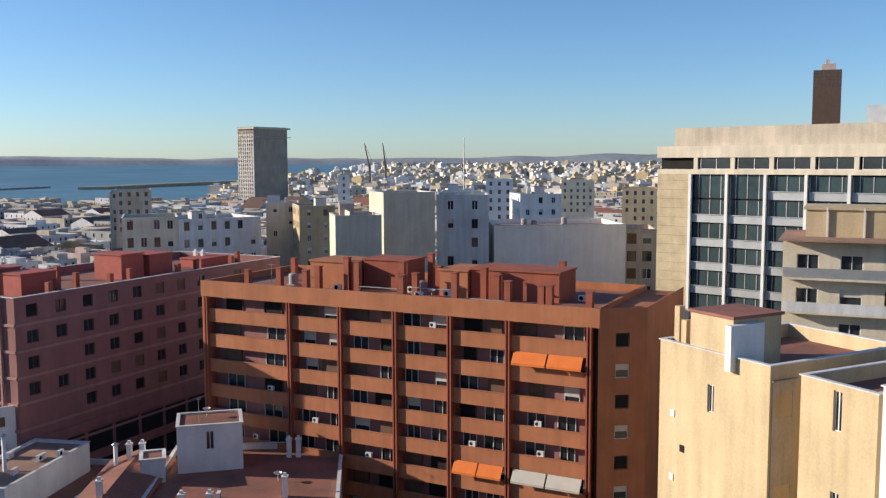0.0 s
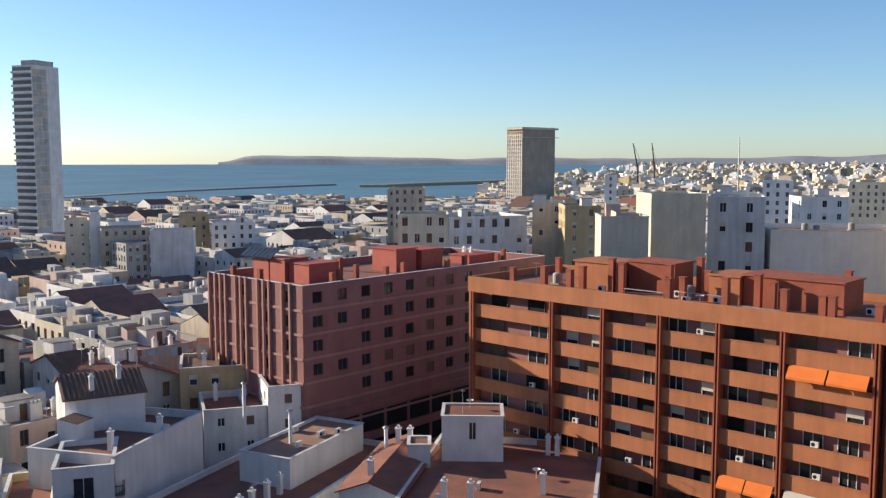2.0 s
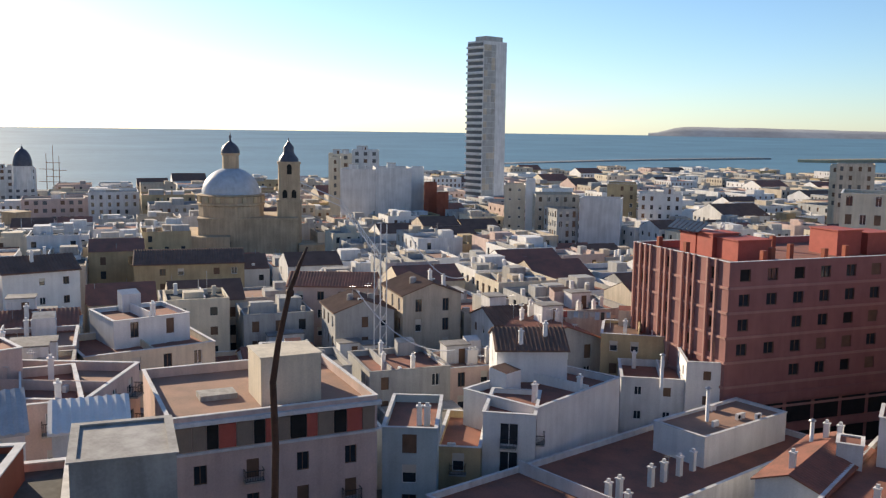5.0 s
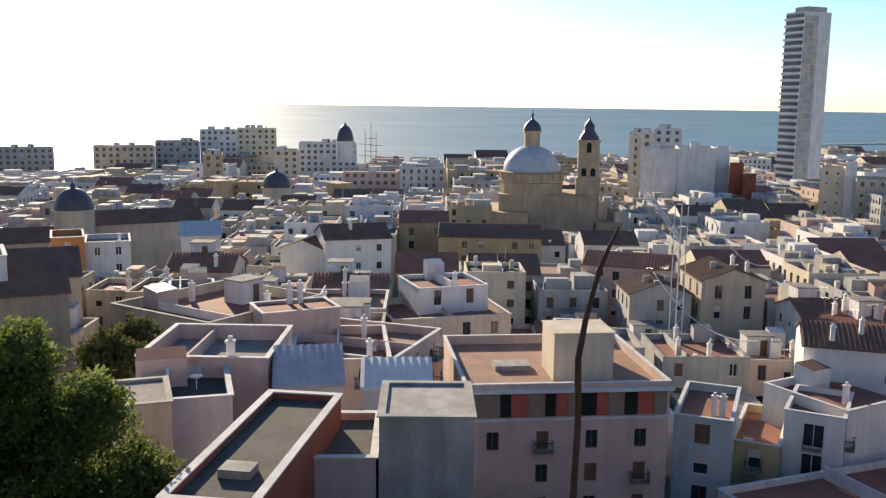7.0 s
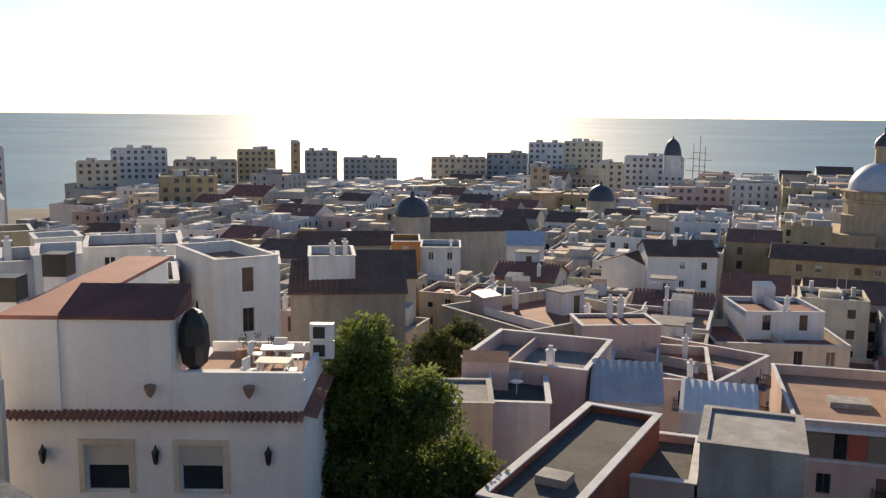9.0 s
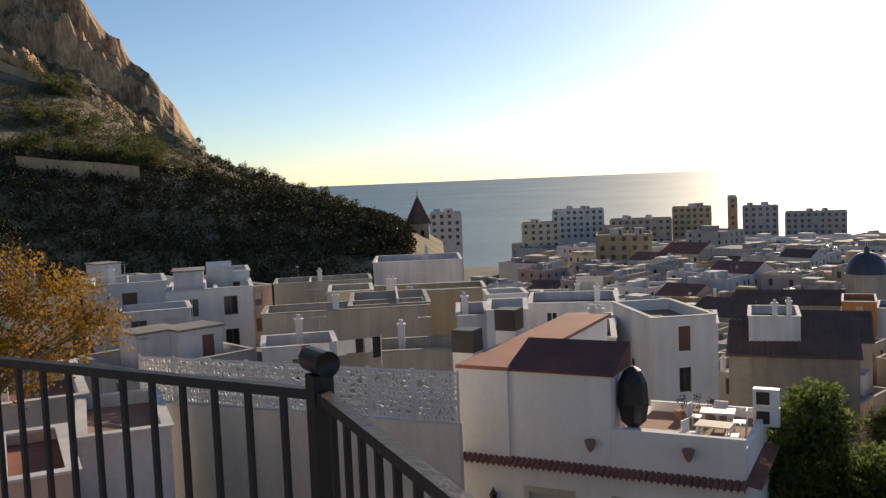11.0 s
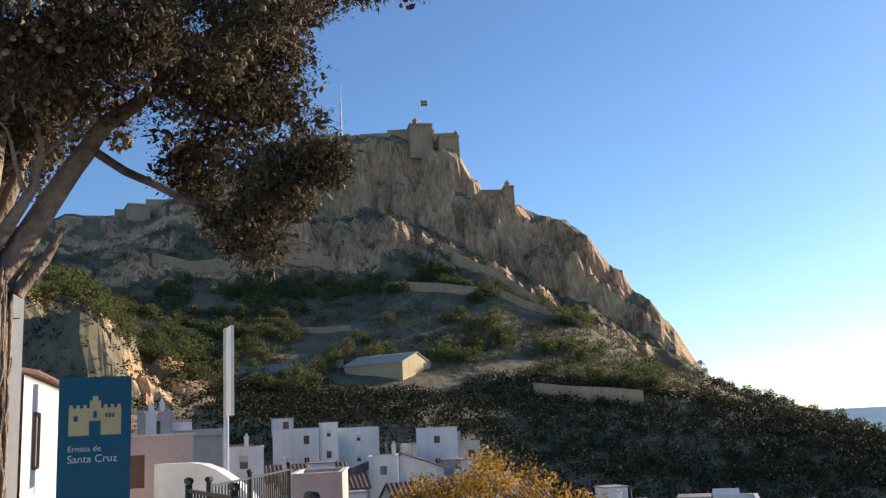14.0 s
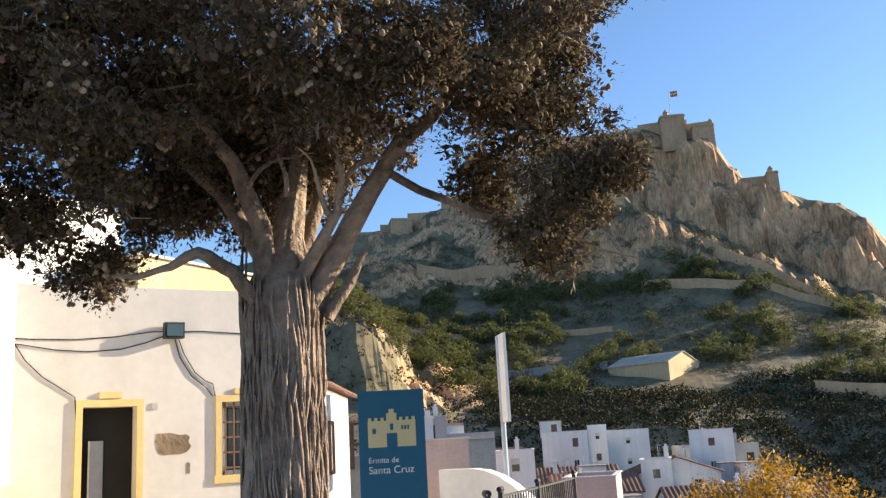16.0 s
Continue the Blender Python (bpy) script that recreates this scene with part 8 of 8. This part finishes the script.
# steel flues above the rear houses
for x, y, z0, z1 in ((-43.9, 88.2, 27.0, 31.2), (-52.4, 93.4, 28.0, 32.4), (-32.7, 88.0, 26.4, 30.3)):
    ob = root("flue_pipe", (x, y, z0), "shiny steel flue pipe with a round cowl", "flue", "steel flues")
    mb = MB()
    mb.tube([(x, y, z0), (x, y, z1 - 0.35)], [0.2, 0.2], 10)
    part("pipe", mb.mesh("pipe", [METALW], True), ob)
    mb = MB()
    mb.lathe((x, y, z1 - 0.3), [(0.24, 0), (0.36, 0.05), (0.36, 0.12), (0.08, 0.3)], 10)
    part("cowl", mb.mesh("cowl", [METALG], True), ob)

# white curved stair wall beyond the railing
mb = MB()
prof = [(0, 0)] + [(2.6 * i / 8, 2.1 * math.sin(math.pi / 2 * i / 8)) for i in range(1, 9)] + [(3.4, 2.1), (3.4, 0)]
for o in (0, 0.35):
    mb.poly([(-10.6 + 0.55 * x + o * 0.8, -16.9 - 0.84 * x + o * 0.5, 55.4 + z) for x, z in prof])
for (x0, z0), (x1, z1) in zip(prof, prof[1:]):
    mb.poly([(-10.6 + 0.55 * x0, -16.9 - 0.84 * x0, 55.4 + z0), (-10.6 + 0.55 * x1, -16.9 - 0.84 * x1, 55.4 + z1), (-10.32 + 0.55 * x1, -16.725 - 0.84 * x1, 55.4 + z1), (-10.32 + 0.55 * x0, -16.725 - 0.84 * x0, 55.4 + z0)])
tagged(new("stair_wall", mb.mesh("stair_wall", [WHITE])), "white curved plaster wall of the steps", "wall", kind="structure")

# scaffold-like roof frame on the unfinished village house
ob = root("roof_frame", (-12.4, -37.5, 57.4), "bare wooden posts and beams on a village roof", "frame")
for i in range(5):
    mb = MB()
    mb.box((-10.6 - i * 0.9, -37.6 + i * 0.2, 57.2), (0.14, 0.14, 1.9))
    part("post", mb.mesh("post", [SHUT]), ob)
for dz in (1.0, 1.85):
    mb = MB()
    mb.tube([(-10.5, -37.6, 57.2 + dz), (-14.4, -36.8, 57.2 + dz)], [0.07, 0.07], 4)
    part("beam", mb.mesh("beam", [SHUT]), ob)

# ---- panels on the pink house ----
def panel_floor():
    pp, qq = PANEL_P, PANEL_Q
    u = Vector((qq[0] - pp[0], qq[1] - pp[1], 0))
    L = u.length
    yw = math.degrees(math.atan2(u.y, u.x))
    ob = root("facade_panels", (*along(pp, qq, L / 2, 0.1).xy, PANEL_Z - 3.4), "row of red and brown panels with dark windows between", "panels")
    rg = random.Random(6)
    x = 0.4
    i = 0
    while x < L - 1.2:
        w = rg.choice((1.0, 1.2, 1.5))
        c = along(pp, qq, x + w / 2, 0.06)
        k = (REDP, BROWNP, DARK)[i % 3] if rg.random() < 0.8 else BROWNP
        boxes_part("panel", [((c.x, c.y, PANEL_Z - 3.0), (w - 0.05, 0.1 if k is not DARK else 0.03, 2.1), yw)], [k], ob)
        x += w
        i += 1
    for z, h, o in ((PANEL_Z - 0.75, 0.35, 0.45), (PANEL_Z - 3.3, 0.22, 0.25)):
        c = along(pp, qq, L / 2, o / 2)
        boxes_part("ledge", [((c.x, c.y, z), (L + 0.6, o, h), yw)], [WHITE2], ob)
    c = along(pp, qq, L * 0.62, -6)
    boxes_part("stair_tower", [((c.x, c.y, PANEL_Z - 0.9), (5.6, 5.0, 4.4), yw), ((c.x, c.y, PANEL_Z + 3.5), (5.8, 5.2, 0.12), yw)], [CREAM], ob)
    c = along(pp, qq, L * 0.3, -8)
    boxes_part("skylight", [((c.x, c.y, PANEL_Z - 0.9), (3.4, 2.2, 0.5), yw)], [CONC], ob)


panel_floor()


# ---- old town beyond the nearest rows ----
def town():
    rng = random.Random(5)
    walls = [WHITE, WHITE2, CREAM, BEIGE, GREY, PINK, GREY, WHITE, WHITE2, GREY, BEIGE, OCHRE]
    words = {WHITE: "white", WHITE2: "grey-white", CREAM: "cream", BEIGE: "beige", TAN: "tan", PINK: "dull pink", GREY: "grey", OCHRE: "ochre"}
    roofs = [(ROOFT, "terracotta roof terrace"), (ROOFR, "dark red roof terrace"), (ROOFG, "grey roof terrace"), (ROOFG, "grey roof terrace"), (ROOFD, "dark felt roof")]
    allm = [WHITE, WHITE2, CREAM, BEIGE, TAN, PINK, GREY, OCHRE, ROOFT, ROOFR, ROOFG, ROOFD, SLATE, GLASS, SHUT, METALG, CONC]
    idx = {m: i for i, m in enumerate(allm)}
    far = MB()
    turn = radians(27)
    ux, uy = math.cos(turn), -math.sin(turn)
    count = 0
    for lo, hi, cell in ((46, 84, 9.5), (84, 150, 11.0), (150, 330, 13.0), (330, 900, 21.0)):
        n = int(hi / cell) + 1
        for i in range(-n, n + 1):
            for j in range(-n, n + 1):
                cx, cy = (i * ux - j * uy) * cell, (i * uy + j * ux) * cell
                cx += rng.uniform(-1, 1) * cell * 0.08
                cy += rng.uniform(-1, 1) * cell * 0.08
                d, az = math.hypot(cx, cy), azimuth(cx, cy)
                if az > 260:
                    az -= 360
                if not lo <= d < hi or not -30 < az < 158 or d > shore(az) - 50:
                    continue
                if az > 104 and d > 152 + max(0, 112 - az) * 22 or d < 84 and not 97 < az < 130 or d < 56 or d > 122 and 112 < az < 137:
                    continue
                if (i % 7 == 0 and lo > 100) or rng.random() < 0.04:
                    continue
                w, dp = cell * rng.uniform(0.8, 1.0), cell * rng.uniform(0.8, 1.0)
                if any(math.hypot(cx - x, cy - y) < r + 0.42 * min(w, dp) for x, y, r, _ in FOOT0):
                    continue
                k = smooth(93, 122, az)
                g = ground_z(cx, cy)
                top = (1 - k) * lerp([(84, 31), (110, 32.5), (160, 31), (250, 28.5), (400, 26), (600, 24), (900, 24)], d) + k * min(g + 4.5, lerp([(46, 49), (84, 49.5), (120, 49), (150, 57), (240, 42), (300, 33), (500, 20)], d))
                top += rng.uniform(-3.0, 2.6) + (rng.random() < 0.07) * 3
                half = math.degrees(math.atan2(0.55 * w, d))
                for a0, a1, ds, low in SIGHT:
                    a0, a1 = (a0 - 360, a1 - 360) if a0 > 260 else (a0, a1)
                    if ds > d - 5 and a0 - half < az < a1 + half:
                        top = min(top, 58 + (d + 0.5 * dp) * math.tan(radians(low)) - 0.3)
                if top - g < 3.5:
                    top = g + rng.uniform(3.2, 4.5)
                best = max(((ux, uy), (-ux, -uy), (uy, -ux), (-uy, ux)), key=lambda e: -(e[0] * cx + e[1] * cy))
                px, py = cx + best[0] * dp / 2, cy + best[1] * dp / 2
                tx, ty = -best[1], best[0]
                wm = rng.choice(walls[:10] if az > 95 else (BEIGE, BEIGE, GREY, PINK, OCHRE, BEIGE, WHITE2, CREAM, GREY, GREY) if d < 150 else walls)
                gab = rng.random() < (0.34 if d < 200 else 0.2 if d < 330 else 0.06)
                rm, rw = (rng.choice((SLATE, ROOFR)), "tiled gable roof") if gab else rng.choice(roofs)
                p, q = (px - tx * w / 2, py - ty * w / 2), (px + tx * w / 2, py + ty * w / 2)
                if d < 140:
                    tops = [rng.choice(("chimney", "chimney", "aerial", "air_conditioner", "chimney", "satellite_dish", "water_tank", "aerial", "roof_hut", "air_conditioner")) for _ in range(rng.choice((5, 6, 7, 9)))]
                    house(p, q, dp, top, wm, rm, f"{words[wm]} stucco town house with a {rw}", gap=rng.choice((2.6, 3.2, 4.0)), wh=rng.choice((1.2, 1.6, 1.9)),
                          gable=rng.choice("xy") if gab else "", tops=" ".join(tops), rng=rng, group="old town houses", parapet=rng.uniform(0.4, 1.0))
                    count += 1
                else:
                    block(far, p, q, dp, top, idx, wm, rm, gab, rng, d)
    tagged(new("old_town", far.mesh("old_town", allm)), "dense old town of pale stucco blocks and terraces", "town", kind="stuff")


def block(mb, p, q, depth, zt, idx, wm, rm, gab, rng, d):
    p, q = Vector((*p, 0)), Vector((*q, 0))
    L = (q - p).length
    u = (q - p) / L
    n = Vector((u.y, -u.x, 0))
    zb = ground_z(p.x, p.y) - 2
    m0 = len(mb.f)
    walls = [(p, u, n, L), (q, -n, u, depth), (q - n * depth, -u, -n, L), (p - n * depth, n, -u, depth)]
    opens = []
    ww, wh = 1.1, rng.choice((1.3, 1.7))
    for a, dd, nn, ln in walls:
        face = nn.dot(-(a + dd * ln / 2)) > 0
        cols, rows = [], []
        if face and rng.random() < 0.85:
            k = max(1, int(ln / rng.choice((2.6, 3.2, 4))))
            cols = [ln * (j + 0.5) / k for j in range(k)]
            rows = [zt - 2.0 - 3.0 * j for j in range(3) if zt - 2.0 - 3.0 * j > zb + 3][::-1]
        for x, z in facade(mb, a, dd, nn, ln, zb, zt, cols, rows, ww, wh, 0.2, {(c, r) for c in range(len(cols)) for r in range(len(rows)) if rng.random() < 0.15}):
            opens.append(wall_pose(a, dd, nn, x, z, 0.18))
    c4 = [p, q, q - n * depth, p - n * depth]
    par = rng.uniform(0.4, 1.0)
    th = 0.25
    yw = math.degrees(math.atan2(u.y, u.x))
    if gab:
        r0, r1 = p - n * depth / 2, q - n * depth / 2
        rise = 0.2 * depth
        mb.poly([(*c4[0].xy, zt), (*c4[3].xy, zt), (*r0.xy, zt + rise)])
        mb.poly([(*c4[1].xy, zt), (*c4[2].xy, zt), (*r1.xy, zt + rise)])
    else:
        inn = [p + (u - n) * th, q + (-u - n) * th, c4[2] + (-u + n) * th, c4[3] + (u + n) * th]
        for i in range(4):
            j = (i + 1) % 4
            mb.poly([(*c4[i].xy, zt), (*c4[j].xy, zt), (*inn[j].xy, zt), (*inn[i].xy, zt)])
            mb.poly([(*inn[i].xy, zt), (*inn[j].xy, zt), (*inn[j].xy, zt - par), (*inn[i].xy, zt - par)])
    for f in range(m0, len(mb.m)):
        mb.m[f] = idx[wm]
    if gab:
        mb.poly([(*(c4[0] + n * 0.3).xy, zt), (*(c4[1] + n * 0.3).xy, zt), (*r1.xy, zt + rise + 0.1), (*r0.xy, zt + rise + 0.1)], idx[rm])
        mb.poly([(*(c4[2] - n * 0.3).xy, zt), (*(c4[3] - n * 0.3).xy, zt), (*r0.xy, zt + rise + 0.1), (*r1.xy, zt + rise + 0.1)], idx[rm])
    else:
        mb.poly([(*c.xy, zt - par) for c in inn], idx[rm])
        for _ in range(rng.choice((1, 2, 3)) if d < 400 else 1):
            c = p + u * rng.uniform(0.2, 0.8) * L - n * rng.uniform(0.2, 0.8) * depth
            s = rng.uniform(0.14, 0.4)
            mb.box((c.x, c.y, zt - par), (L * s, depth * rng.uniform(0.15, 0.4), rng.uniform(1.0, 2.6)), yw, idx[rng.choice((wm, wm, GREY, CONC, BEIGE, WHITE2))])
        if d < 330:
            for k in range(rng.choice((0, 1, 2))):
                c = p + u * rng.uniform(0.2, 0.8) * L - n * depth / 2
                mb.box((c.x, c.y, zt - par), (0.2, depth - 0.6, rng.uniform(0.7, 1.6)), yw, idx[rng.choice((wm, WHITE2, GREY))])
    if d < 420:
        for _ in range(rng.choice((2, 3, 5, 6))):
            c = p + u * rng.uniform(0.08, 0.92) * L - n * rng.uniform(0.08, 0.92) * depth
            t = rng.random()
            if t < 0.5:
                mb.box((c.x, c.y, zt - par), (0.6, 0.6, rng.uniform(1.3, 2.2)), yw, idx[rng.choice((WHITE, wm, CONC))])
            elif t < 0.75:
                mb.box((c.x, c.y, zt - par), (1.1, 0.5, 0.8), yw, idx[METALG])
            else:
                mb.box((c.x, c.y, zt - par), (0.07, 0.07, rng.uniform(2.5, 4)), yw, idx[METALG])
    for m in opens:
        mb.poly([m @ Vector(c) for c in ((-ww / 2, 0, -wh / 2), (ww / 2, 0, -wh / 2), (ww / 2, 0, wh / 2), (-ww / 2, 0, wh / 2))], idx[GLASS if rng.random() < 0.65 else SHUT])


FOOT0 = [(x, y, max(4.0, 0.5 * (r + s)), s) for x, y, r, s in FOOT]
town()


def build_far_city():
    rng = random.Random(9)
    mb = MB()
    for _ in range(3600):
        az, d = rng.uniform(-30, 14), 880 * (3600 / 880) ** rng.random()
        if d > shore(az) - 60:
            continue
        x, y, _z = at(az, d)
        g = ground_z(x, y)
        w, dp, h = rng.uniform(10, 26), rng.uniform(10, 24), rng.choice((10, 14, 18, 22, 26)) * rng.uniform(0.7, 1.1)
        yw = rng.choice((27, 63, 10)) + rng.uniform(-6, 6)
        k = rng.choice((0, 0, 0, 1, 2, 3))
        mb.box((x, y, g - 1), (w, dp, h), yw, k)
        mb.box((x, y, g + h - 1), (w * 0.4, dp * 0.4, 3), yw, k)
        if d < 1050:
            for f in range(int(h / 3.2)):
                for s in (-1, 1):
                    for t in (-0.3, 0.0, 0.3):
                        a = radians(yw)
                        ox, oy = t * w, s * (dp / 2 + 0.05)
                        mb.box((x + ox * math.cos(a) - oy * math.sin(a), y + ox * math.sin(a) + oy * math.cos(a), g + 1 + 3.2 * f), (1.8, 0.12, 1.5), yw, 4)
    tagged(new("far_town", mb.mesh("far_town", [CITY, WHITE, BEIGE, TAN, GLASS])), "distant pale blocks of the town spreading inland", "town", kind="stuff")


build_far_city()
